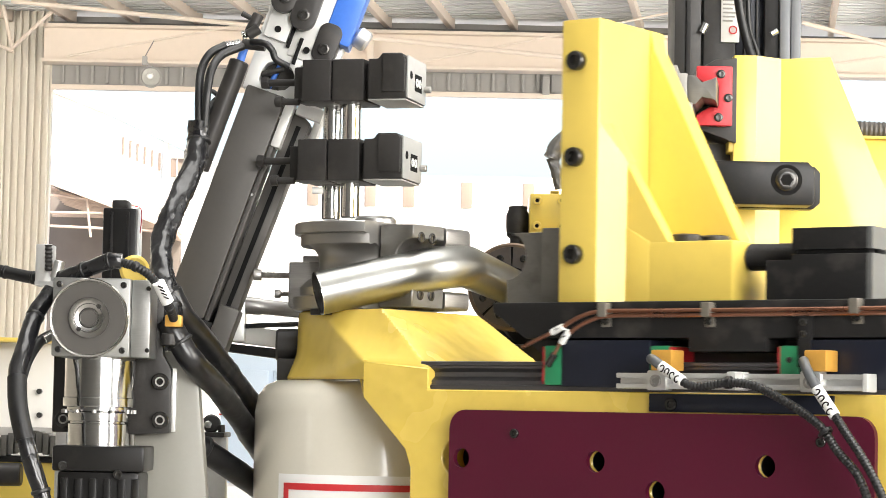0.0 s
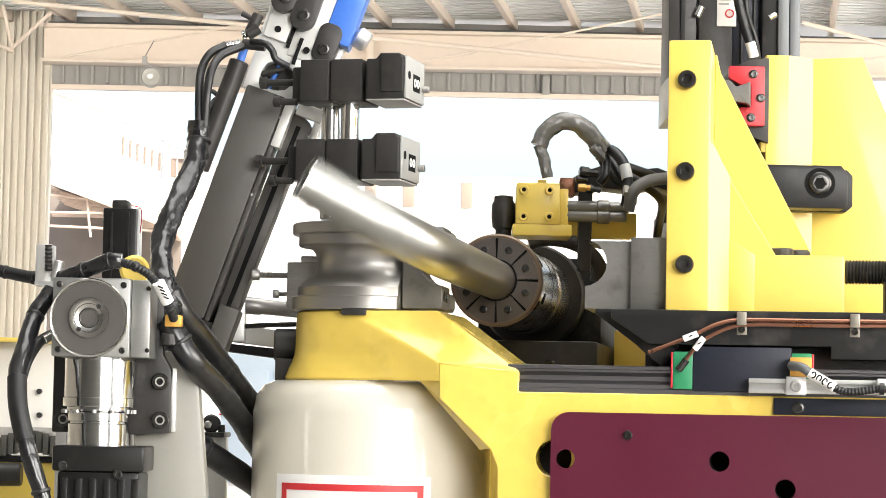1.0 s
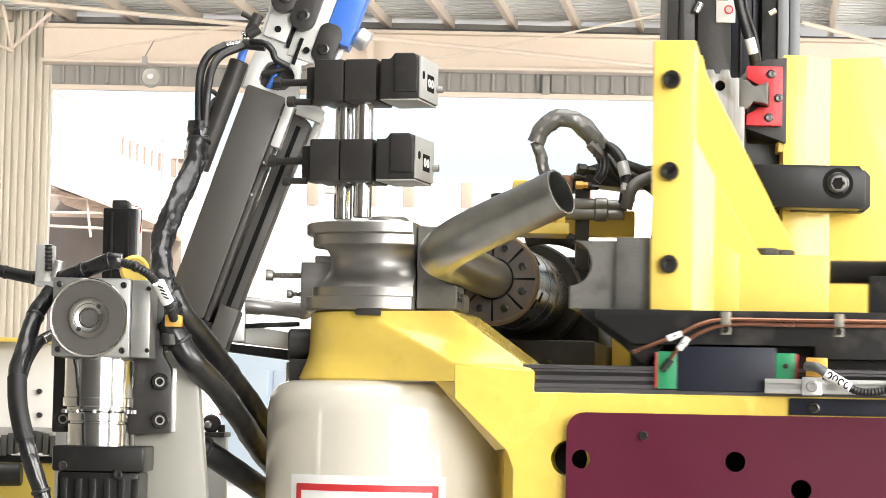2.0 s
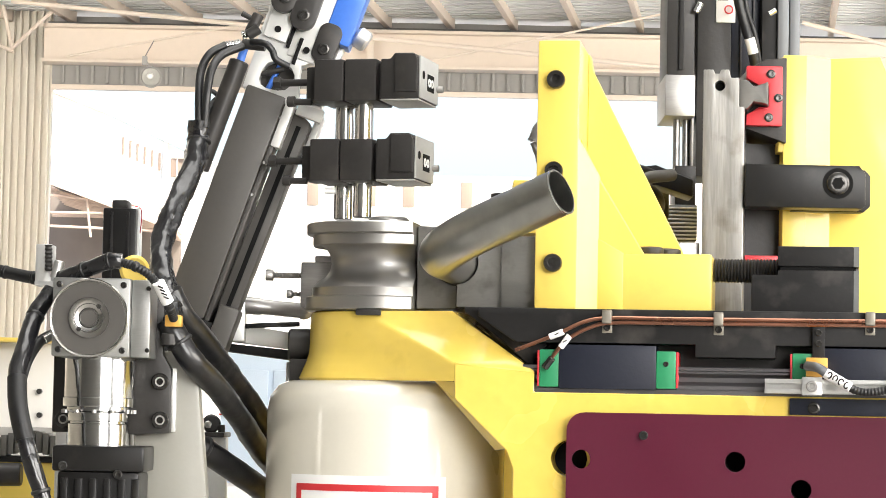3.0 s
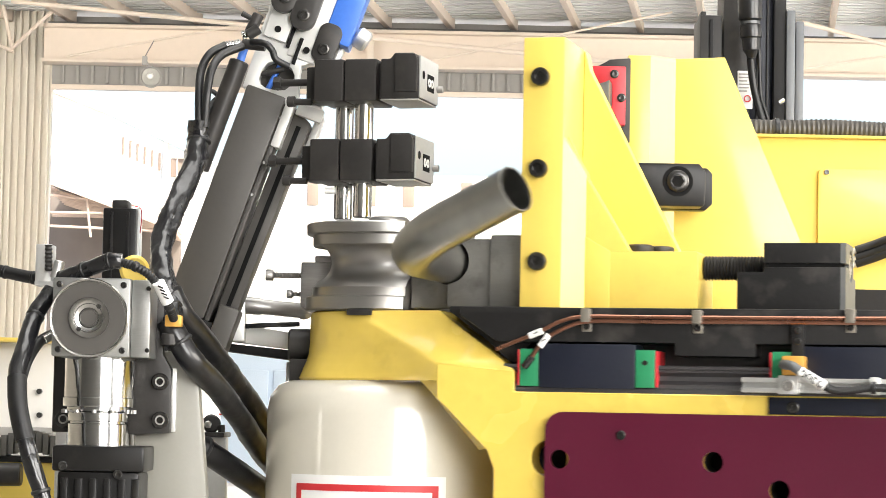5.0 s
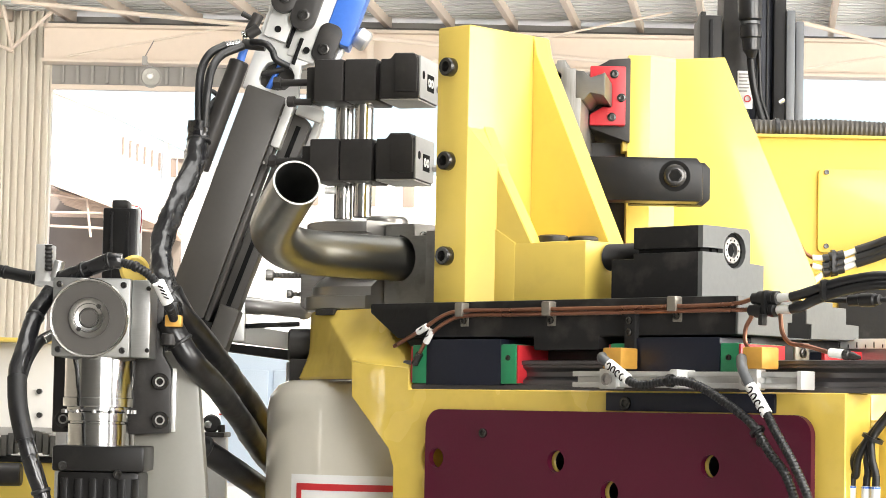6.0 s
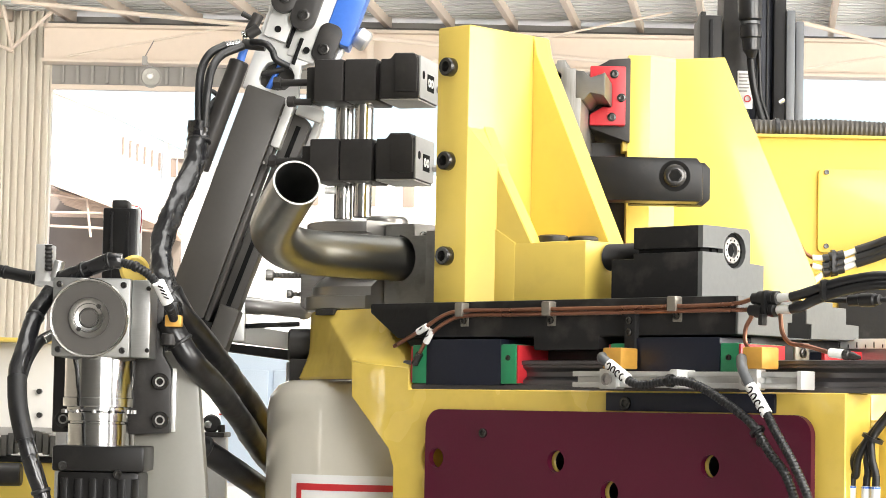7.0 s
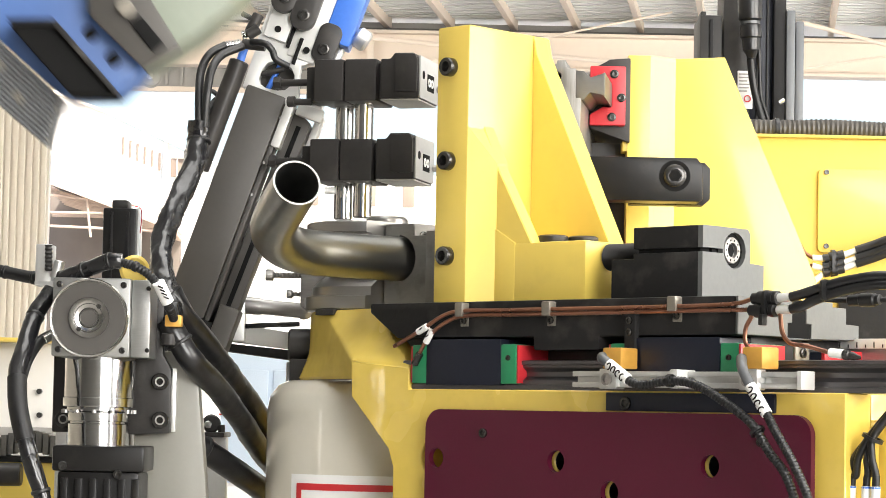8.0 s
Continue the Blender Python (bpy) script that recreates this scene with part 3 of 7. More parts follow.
def arm():
    a = thing("bending_swing", (0, 0, 0), "yellow painted swing of the bender with maroon plate", "tube bender")
    zt, zb = 1.0933, 0.9973
    f = -0.185
    xe = 0.9212
    zr = 0.9848
    e = (0.2411, -0.185, 1.0103)
    zmid = 1.0125
    g = f + 0.0015
    zlow = 0.9956
    # round hub that runs out into the beam: convex outlines, lofted from level to level
    flare = [(0.0945, zt), (0.0970, zt - 0.002), (0.0978, zt - 0.006), (0.0982, zt - 0.016), (0.0984, zt - 0.028), (0.0985, zt - 0.04), (0.0988, zt - 0.05), (0.1000, zt - 0.06), (0.1035, zt - 0.071), (0.1075, 1.0136), (0.1085, 1.0105), (0.1115, zb + 0.006), (0.1128, zb + 0.003), (0.1110, zb)]
    fine = []
    for (q0, z0), (q1, z1) in zip(flare, flare[1:]):
        n = max(1, int((z0 - z1) / 0.003))
        fine += [(q0 + (q1 - q0) * k / n, z0 + (z1 - z0) * k / n) for k in range(n)]
    flare = fine + [flare[-1]]
    nose, tip, heel = Vector((0.1337, -0.1835)), Vector((e[0], g)), Vector((e[0] - 0.003, 0.116))
    rim = Vector((0.097 * math.cos(radians(-97)), 0.097 * math.sin(radians(-97))))
    rings = []
    sh = bmesh.new()
    for q, z in flare:
        up = max(0.0, (z - 1.0125) / (zt - 1.0125))
        edge = [nose.lerp(rim, max(0.0, (z - 1.0213) / (zt - 1.0213))), tip.lerp(Vector((0.1216, -0.13)), up), heel.lerp(Vector((0.13, 0.09)), up)]
        edge += [Vector((q * math.cos(k * math.pi / 60), q * math.sin(k * math.pi / 60))) for k in range(120)]
        outline = hull_2d(edge)
        ring = []
        for k in range(360):
            d = Vector((math.cos(k * math.pi / 180), math.sin(k * math.pi / 180)))
            far = min(h for h in (edge_hit(Vector((0.05, -0.03)), d, a_, b_) for a_, b_ in zip(outline, outline[1:] + outline[:1])) if h is not None)
            ring.append(sh.verts.new((0.05 + d.x * far, -0.03 + d.y * far, z)))
        rings.append(ring)
    for r0, r1 in zip(rings, rings[1:]):
        for k in range(360):
            sh.faces.new((r0[k], r0[(k + 1) % 360], r1[(k + 1) % 360], r1[k]))
    sh.faces.new(rings[0])
    sh.faces.new(rings[-1][::-1])
    part("hub_casting", sh, CASTYELLOW, a, smooth=32)
    web = [(0.1339, -0.185, 1.0212), (e[0], f, zmid), (e[0], f, zr), (xe, f, zr), (xe, f, 0.62), (0.2149, f, 0.62), (0.2146, -0.185, 0.8825), (0.2051, -0.185, 0.9069), (0.1348, -0.185, 0.9738)]
    gs = bmesh.new()
    for q in ((0.1024, -0.15, 0.9979), (0.1349, -0.1835, 0.9964), (0.1354, -0.1835, 0.9738), (0.2034, -0.1835, 0.9084), (0.1864, -0.15, 0.9062)):
        gs.verts.new(q)
        gs.verts.new((q[0], 0.05, q[2]))
    bmesh.ops.convex_hull(gs, input=gs.verts[:])
    part("beam_gusset", gs, CASTYELLOW, a, smooth=10)
    part("beam", prism(web, f + 0.05, 0.12, 0.003), CASTYELLOW, a)
    part("beam_front", prism(web, f, f + 0.0495, 0.0015, [(0.2895, 0.8974, 0.024), (0.5085, 0.8981, 0.0142), (0.744, 0.8986, 0.0142), (0.5943, 0.8635, 0.0142)], seg=1), CASTYELLOW, a)
    # maroon cover with its holes and screws
    x0, x1, z1 = 0.2872, 0.8945 - 0.009, 0.9592
    holes = []
    for (hx, hz), r in (((0.3067, 0.8974), 0.0125), ((0.5085, 0.8981), 0.0135), ((0.753 - 0.009, 0.8986), 0.0135), ((0.5943, 0.8635), 0.0135)):
        holes.append((hx, hz, r))
    part("side_cover", prism(rounded(x0, x1, 0.6, z1, 0.024), -0.2, -0.192, 0.0, holes), MAROON, a, "maroon sheet-metal cover with round holes")
    part("cover_spacer", box(x0 + 0.02, x1 - 0.02, -0.192, f, 0.62, 0.70, 0), BLACKOX, a)
    h0 = holes[0]
    # Bore floor and linings are black to paint the shade deep inside.
    part("bore", lathe([(0, 0.0), (0.0236, 0.0), (0.0236, 0.0008), (0, 0.0008)], (0.2895, f + 0.0485, h0[1]), (0.2895, f - 1, h0[1]), 28), INKSHADE, a, "bore floor painted black for shade")
    for hx, hz, r in holes[1:]:
        part("bore", lathe([(0, 0.002), (0.0128, 0.002), (0.0128, 0.0485), (0.0138, 0.0485), (0.0138, 0), (0, 0)], (hx, f + 0.0495, hz), (hx, f - 1, hz), 20), INKSHADE, a, "bore behind the cover hole, painted black for shade")
    for p in ((0.3887, -0.2, 0.9302), (0.8176, -0.2, 0.9285)):
        part("cover_screw", cap_screw((p[0], -0.2, p[2]), FRONT, 0.006, 0.004), BOLT, a, "oiled steel cover screw")
    # guide rail on the beam
    zra, zrb = zr, 1.0217
    rail = [(-0.180, zra), (-0.180, zra + 0.006), (-0.177, zra + 0.007), (-0.177, zra + 0.012), (-0.170, zra + 0.017), (-0.170, zra + 0.023), (-0.177, zra + 0.028), (-0.177, zrb - 0.006), (-0.180, zrb - 0.005), (-0.180, zrb - 0.001), (-0.178, zrb), (-0.14, zrb), (-0.14, zra)]
    bm = bmesh.new()
    vs = [bm.verts.new((0.2255, y, z)) for y, z in rail]
    ff = bm.faces.new(vs)
    r = bmesh.ops.extrude_face_region(bm, geom=[ff])
    bmesh.ops.translate(bm, verts=[v for v in r["geom"] if isinstance(v, bmesh.types.BMVert)], vec=(xe + 0.25 - 0.2255, 0, 0))
    part("guide_rail", bm, RAILSTEEL, a, "ground steel guide rail")
    part("rear_rail", box(0.2255, xe + 0.2, 0.04, 0.08, zra, zrb, 0.002), STEEL, a)
    # navy wear plate below the rail
    part("wear_plate", box(0.5778, 0.827, -0.19, f, 0.9609, zr - 0.002, 0.001), NAVY, a, "navy blued steel strip")
    p = (0.6097, -0.19, 0.97)
    part("wear_plate_screw", cap_screw(p, FRONT, 0.008, 0.004), BOLT, a)
    # aluminium sensor rail
    s0, s1 = 0.5458, 0.8928 - 0.016
    sz0, sz1 = 0.9884, 1.0074
    bm = box(s0, s1, -0.205, -0.19, sz0, sz1, 0.001)
    box(s0, s1, -0.215, -0.205, sz0, sz0 + 0.006, 0.001, bm)
    box(s0, s1, -0.215, -0.205, sz1 - 0.006, sz1, 0.001, bm)
    part("sensor_rail", bm, ALU, a, "slotted aluminium sensor rail")
    part("rail_end_cap", box(s1, s1 + 0.006, -0.216, -0.19, sz0 - 0.001, sz1 + 0.001, 0.001), ALUWHITE, a)
    for k, c in enumerate((0.6068, 0.8251 - 0.012)):
        part("sensor_mount", box(c - 0.013, c + 0.013, -0.222, -0.205, sz0 - 0.002, sz1 + 0.003, 0.0015), ALU, a)
        part("mount_screw", cap_screw((c, -0.222, (sz0 + sz1) / 2), FRONT, 0.0075, 0.004), STEEL, a)
        sb = part("sensor", box(c - 0.012 + 0.004, c + 0.02, -0.222, -0.19, sz1 + 0.003, sz1 + 0.028, 0.002), BRASS, a, "orange proximity sensor")
        p0, p1, p2 = (((0.6002, -0.224, 1.0243), (0.6234, -0.24, 1.0157), (0.6563, -0.243, 0.9965)), ((0.8056, -0.224, 1.0226), (0.8313, -0.242, 0.9917), (0.8567, -0.243, 0.9585)))[k]
        p0, p1, p2 = Vector(p0), Vector(p1), Vector(p2)
        part("sensor_plug", sweep([p0, (p0 + p1) / 2 + Vector((0.002, -0.008, 0.002)), p1 + (p2 - p1) * 0.1], 0.0062, 12, 6), PLUGGREY, sb)
        tg = part("cable_tag", rod(p1, p2, 0.0068, 16, 0.001), WHITE, sb, "white printed cable tag")
        u = (p2 - p1).normalized()
        v = Vector((u.z, 0, -u.x))
        for q in range(4):
            m0 = p1 + (p2 - p1) * (0.17 + 0.22 * q) + Vector((0, -0.0070, 0))
            loop = [m0 + v * 0.0042 * math.cos(k * 0.75 + q) + u * 0.0028 * math.sin(k * 0.75 + q) + Vector((0, 0.0013 * abs(math.cos(k * 0.75 + q)) ** 2, 0)) for k in range(7)]
            part("tag_print", sweep(loop, 0.0009, 6, 3), INKSHADE, sb)
    part("cable_conduit", sweep([(0.6529, -0.243, 0.9985), (0.6632, -0.243, 0.9933), (0.6802, -0.242, 0.9914), (0.7169, -0.24, 0.9962), (0.7539, -0.24, 0.9913), (0.8008, -0.243, 0.9705), (0.8404, -0.248, 0.9469), (0.864, -0.25, 0.9186), (0.8925, -0.255, 0.8908), (0.9143, -0.255, 0.8393)], 0.0056, 12, 8, 0.0009, 0.0045), RUBBER, a, "black corrugated cable conduit")
    part("cable_conduit", sweep([(0.8543, -0.243, 0.9623), (0.8729, -0.25, 0.9412), (0.8998, -0.255, 0.9083), (0.9228, -0.257, 0.8691), (0.9307, -0.257, 0.834)], 0.0056, 12, 8, 0.0009, 0.0045), RUBBER, a, "black corrugated cable conduit")
    q = (0.7161, -0.24, 0.9962)
    part("cable_clip", box(q[0] - 0.006, q[0] + 0.006, -0.235, -0.2, sz0 - 0.001, sz1 + 0.002, 0.002), ALUWHITE, a, "white cable clip")
    part("cable_tie", lathe([(0.0064, -0.003), (0.0078, -0.003), (0.0078, 0.003), (0.0064, 0.003), (0.0064, -0.003)], q, (q[0] + 1, q[1], q[2] - 0.05), 16), RUBBER, a, "black cable tie")
    q = (0.8475, -0.249, 0.9401)
    part("cable_tie", lathe([(0.0064, -0.002), (0.0092, -0.002), (0.0092, 0.002), (0.0064, 0.002), (0.0064, -0.002)], q, (q[0] + 1, q[1], q[2] - 1.2), 16), RUBBER, a, "black cable tie")
    ss = part("scale_strip", box(0.72, 1.12, 0.052, 0.058, 1.0425, 1.0545, 0.0005), WHITE, a, "white length scale")
    for k in range(26):
        part("scale_mark", box(0.735 + 0.0125 * k, 0.7362 + 0.0125 * k, 0.0512, 0.052, 1.0435, 1.0475 + 0.003 * (k % 2), 0), INKSHADE, ss)
    part("scale_base", box(0.72, 1.12, 0.054, 0.08, 1.0225, 1.0423, 0.001), STEEL, a)
    # end plate and cables at the outer end
    part("end_plate", box(xe, xe + 0.14, -0.12, 0.12, 0.62, zr - 0.03, 0.003), YELLOW, a)
    part("end_ledge", box(xe - 0.002, xe + 0.14, -0.135, -0.12, 0.955, zr - 0.03, 0.002), YELLOW, a)
    for k, xl in enumerate((0.9066, 0.9195, 0.939, 0.9516)):
        lo = Vector((xl, -0.17, 0.88))
        tie = Vector((0.941 + 0.0035 * k, -0.168 - 0.004 * (k % 2), 0.935 + 0.002 * k))
        part("end_cable", sweep([tie + Vector((0.075, 0.04, 0.085)), tie + Vector((0.03, 0.015, 0.04)), tie, lo.lerp(tie, 0.6) + Vector((-0.003, -0.003, 0)), lo.lerp(tie, 0.25), lo, lo + Vector((-0.005, 0, -0.12))], 0.0043, 10, 6), RUBBER, a, "black cable")
        part("cable_ferrule", sweep([lo + Vector((0, 0, 0.002)), lo - Vector((0.001, 0, 0.035))], 0.0052, 10, 2), WHITE, a)
        part("ferrule_ring", rod(lo + Vector((0, 0, 0.002)), lo + Vector((0, 0, -0.001)), 0.0053, 12), BLUE, a)
    part("cable_tie", lathe([(0.009, -0.002), (0.0125, -0.002), (0.0125, 0.002), (0.009, 0.002), (0.009, -0.002)], (0.947, -0.17, 0.935), (1.2, -0.1, 1.5), 16), RUBBER, a, "black cable tie")
    return a


def clamp():
    c = thing("clamp_carriage", (0, 0, 0), "clamp die carriage with a ribbed yellow bracket", "machine carriage")
    f = -0.136
    x0, x1 = 0.2339, 0.2915
    zt, zb = 1.4632, 1.0969
    xr = 0.4714
    zs = 1.1757
    back = 0.022
    br = part("bracket", prism([(x0, zb), (x1, zb), (x1, zt), (x0, zt)], f, back, 0.004), YELLOW, c, "yellow cast bracket with two ribs")
    part("foot", prism([(x1, zb), (xr, zb), (xr, zs), (x1, zs)], f + 0.029, back - 0.002, 0.004), YELLOW, br)
    # small front rib and full rear rib
    xs = x1 + 0.035
    part("front_rib", prism([(x1, zs - 0.002), (0.3804, zs - 0.002), (0.3168, 1.2783), (x1, 1.3323)], f + 0.030, f + 0.050, 0.0015, seg=1), YELLOW, br)
    part("rear_rib", prism([(x1, zs - 0.002), (0.4323, zs - 0.002), (0.2989, 1.4363), (x1 + 0.002, zt - 0.002), (x1, zt - 0.002)], back - 0.033, back - 0.002, 0.0015, seg=1), YELLOW, br)
    bm = bmesh.new()
    zc0, zc1 = 1.3291, 1.2806
    for x, y, z in ((x1 - 0.001, f + 0.001, zc0), (x1 + 0.026, -0.107, zc1), (x1 + 0.026, -0.085, zc1), (x1 - 0.001, -0.085, zc0)):
        bm.verts.new((x, y, z))
        bm.verts.new((x, y, zb + 0.001))
    bmesh.ops.convex_hull(bm, input=bm.verts[:])
    part("web_bevel", bm, YELLOW, br, smooth=5)
    part("web", prism([(x1 + 0.025, zb + 0.001), (x1 + 0.06, zb + 0.001), (x1 + 0.06, zs), (x1 + 0.025, zs + 0.02)], -0.1075, -0.085, 0.001), YELLOW, br)
    for px in ((0.2595, -0.136, 1.4084), (0.2586, -0.136, 1.2844), (0.2592, -0.136, 1.1595)):
        part("bracket_screw", cap_screw(px, FRONT, 0.0125, 0.012), BOLT, br, "black socket head screw")
    for x, y in ((0.4057, -0.035), (0.3842, -0.07)):
        part("foot_screw", lathe([(0.019, 0), (0.02, 0.002), (0.02, 0.009), (0.017, 0.011), (0.009, 0.011), (0.009, 0.004), (0, 0.004)], (x, y, zs), (x, y, zs + 1), 22), BLACKOX, br)
    # clamp die
    d = part("die_holder", box(0.1841, x0, -0.1, 0.05, 1.0984, 1.1981, 0.002), DARKSTEEL, c, "milled steel die holder")
    bm = bmesh.new()
    xd0 = 0.121
    xd1 = 0.1841
    zi0, zi1 = 1.1008, 1.1938
    n = 10
    prof = [(xd0, zi0), (xd0, ZT - TR)] + [(xd0 - 0.002 + TR * math.cos(radians(-90 + 180 * i / n)), ZT + TR * math.sin(radians(-90 + 180 * i / n))) for i in range(1, n)] + [(xd0, ZT + TR), (xd0, zi1), (xd1, zi1), (xd1, zi0)]
    vs = [bm.verts.new((x, -0.085, z)) for x, z in prof]
    ff = bm.faces.new(vs)
    r = bmesh.ops.extrude_face_region(bm, geom=[ff])
    bmesh.ops.translate(bm, verts=[v for v in r["geom"] if isinstance(v, bmesh.types.BMVert)], vec=(0, 0.13, 0))
    bmesh.ops.recalc_face_normals(bm, faces=bm.faces[:])
    bevel(bm, 0.0015, 1, limit=60)
    part("clamp_die", bm, DARKSTEEL, c, "grooved steel clamp die")
    # slide plate
    xl, xle = 0.1348, 0.7683
    z1, z0 = zb - 0.0005, 1.0507
    n0, n1 = 0.4536, 0.5592
    zn = 1.0341
    pl = part("slide_plate", prism([(xl + 0.03, z1), (xl + 0.03, z1 - 0.012), (0.2152, z0), (n0, z0), (n0, zn), (n1, zn), (n1, z0), (xle - 0.003, z0), (xle - 0.003, z1)], -0.183, 0.004, 0.003), DARKPL, c, "dark steel slide plate")
    part("plate_nose", prism([(0.141, z1 + 0.002), (0.141, 1.0915), (0.1535, 1.0825), (0.1955, 1.0515), (0.2371, 1.0146), (0.2375, 1.026), (xl + 0.12, z0 - 0.002), (xl + 0.12, z1 + 0.002)], -0.15, 0.06, 0.003), DARKPL, c)
    # Solid black box that paints the shade under the slide plate.
    part("under_gap_shade", box(0.2078, xle - 0.02, -0.13, 0.05, z0 - 0.04, z0, 0.001), BLACKOX, c)
    # bearing blocks on the rail: green ends, red seals
    zk0, zk1 = 0.99, 1.0445
    for k, (b0, b1) in enumerate(((0.2452, 0.4321), (0.578, 0.776))):
        e = 0.029
        bb = part("bearing_block", box(b0 + e, b1 - e, -0.188, -0.095, zk0, zk1 + 0.004, 0.002), NAVY, c, "navy steel linear bearing block")
        for g0, s in ((b0 + 0.003, -1), (b1 - e, 1)):
            part("end_cap", box(g0, g0 + e - 0.003, -0.187, -0.098, zk0 + 0.002, zk1 - 0.003, 0.002), GREEN, bb, "green plastic end cap")
            xx = b0 if s < 0 else b1 - 0.003
            part("seal", box(xx, xx + 0.003, -0.186, -0.1, zk0 + 0.003, zk1 - 0.004, 0.001), RED, bb, "red end seal")
            part("cap_screw", cap_screw((g0 + 0.013, -0.187, zk1 - 0.02), FRONT, 0.0035, 0.002), BOLT, bb)
    # lead screw and nut block
    ax0, ax1 = xr + 0.001, 0.5578
    zs0 = 1.1559
    path = [(ax0 + 0.0022 * i, -0.062, zs0) for i in range(int((ax1 + 0.02 - ax0) / 0.0022))]
    bm = bmesh.new()
    rings = []
    for i, p in enumerate(path):
        r = 0.0172 if i % 2 else 0.0145
        rings.append([bm.verts.new((p[0], p[1] + r * math.cos(k * math.pi / 12), p[2] + r * math.sin(k * math.pi / 12))) for k in range(24)])
    for a_, b_ in zip(rings, rings[1:]):
        for k in range(24):
            bm.faces.new((a_[k], a_[(k + 1) % 24], b_[(k + 1) % 24], b_[k]))
    part("lead_screw", bm, BLACKOX, c, "black threaded lead screw", smooth=15)
    h0, h1, h2 = 0.5229, 0.5577, 0.6645
    zh1, zh4 = 1.148, 1.1866
    h0, h1, h2 = h0 + 0.002, h1 + 0.002, h2 - 0.004
    nb = part("nut_block", prism([(h0, zb), (h2, zb), (h2, 1.1545), (h1, 1.1545), (h1, zh1), (h0, zh1)], -0.12, -0.027, 0.0015), DARKPL, c, "split steel nut block")
    part("block_foot", box(h0, h2, -0.026, 0.003, zb, 1.1435, 0.0015), DARKPL, nb)
    part("block_cap", box(h1, h2, -0.12, -0.027, 1.1598, zh4, 0.0015), DARKPL, nb)
    part("block_joint", box(h1 + 0.004, h2 - 0.001, -0.114, -0.03, 1.1545, 1.1598, 0.0), INKSHADE, nb)
    yz = [(-0.12, zb), (0.003, zb), (0.003, 1.1435), (-0.025, 1.1450), (-0.025, 1.179), (-0.027, 1.1835), (-0.031, zh4), (-0.12, zh4), (-0.12, 1.1598), (-0.0805, 1.1598), (-0.0805, 1.1545), (-0.12, 1.1545)]
    yb, zbo, rb_ = -0.0565, 1.159, 0.0222
    part("end_face", prism(yz, 0, 0.007, 0, [(yb, zbo, rb_)], m=ENDWISE(h2)), GREYFACE, nb, "bare milled end face")
    part("bolt_recess", lathe([(0.0, 0.0005), (rb_, 0.0005), (rb_, 0.0)], (h2 + 0.0005, yb, zbo), (h2 + 1, yb, zbo), 28), INKSHADE, nb)
    part("joint_bolt", rod((h2 - 0.004, -0.093, 1.157), (h2 + 0.003, -0.093, 1.157), 0.004, 12), INKSHADE, nb)
    bo = part("end_bolt", lathe([(0.0, 0.0), (0.0165, 0.0), (0.0165, 0.0055), (0.0155, 0.007), (0.0095, 0.0072), (0.0088, 0.003), (0, 0.003)], (h2, yb - 0.0045, zbo), (h2 + 1, yb - 0.0045, zbo), 26), STEEL, nb, "bright socket head bolt")
    part("socket", lathe([(0.0, 0.0032), (0.0088, 0.0032), (0.0088, 0.003)], (h2, yb - 0.0045, zbo), (h2 + 1, yb - 0.0045, zbo), 6), INKSHADE, bo)
    for k in range(10):
        a_ = radians(36 * k)
        q = Vector((h2 + 0.0073, yb - 0.0045 + 0.0126 * math.cos(a_), zbo + 0.0126 * math.sin(a_)))
        part("head_mark", rod(q - Vector((0.0004, 0, 0)), q, 0.0012, 6), BOLT, bo)
    # oil pipes with clips
    for k, zz in enumerate((1.0841, 1.0781)):
        st = ((0.2159, -0.188, 1.0398), (0.2565, -0.19, 1.0179))[k]
        mid = ((0.271, -0.192, 1.0615), (0.2825, -0.192, 1.052))[k]
        part("oil_pipe", sweep([st, mid, (mid[0] + 0.035, -0.192, zz - 0.006), (mid[0] + 0.07, -0.192, zz), (mid[0] + 0.16, -0.192, zz), (xle - 0.03, -0.192, zz + 0.001), (0.803, -0.195, (1.0915, 1.0785)[k])], 0.0027, 8, 8), COPPER, c, "thin copper oil pipe")
        u = (Vector(mid) - Vector(st)).normalized()
        part("pipe_sleeve", rod(Vector(mid) - u * 0.010, Vector(mid) + u * 0.010, 0.0044, 12), WHITE, c, "white pipe sleeve")
        part("sleeve_print", rod(Vector(mid) + Vector((-0.002, -0.0043, -0.001)), Vector(mid) + Vector((0.003, -0.0043, 0.002)), 0.0008, 6), INKSHADE, c)
        if k:
            part("pipe_end", rod(Vector(st) - u * 0.002, Vector(st) + u * 0.016, 0.005, 10), BOLT, c, "steel pipe fitting")
        zj = (1.0915, 1.0778)[k]
        part("pipe_joint", lathe([(0.004, 0), (0.0068, 0.001), (0.0068, 0.009), (0.0085, 0.0095), (0.0085, 0.02), (0.0072, 0.021), (0.0072, 0.03), (0.0082, 0.031), (0.0082, 0.036), (0.005, 0.037)], (0.799 - 0.004 * k, -0.195, zj), (0.9, -0.195, zj), 18), RUBBER, c, "black pipe joint")
        part("hose_ferrule", rod((0.834, -0.195, zj), (0.855, -0.195, zj + 0.001), 0.0052, 14), ALUWHITE, c)
        h = ((0.891, 1.1015), (0.929, 1.1105), (0.979, 1.114)) if k == 0 else ((0.891, 1.0905), (0.929, 1.1005), (0.979, 1.1045))
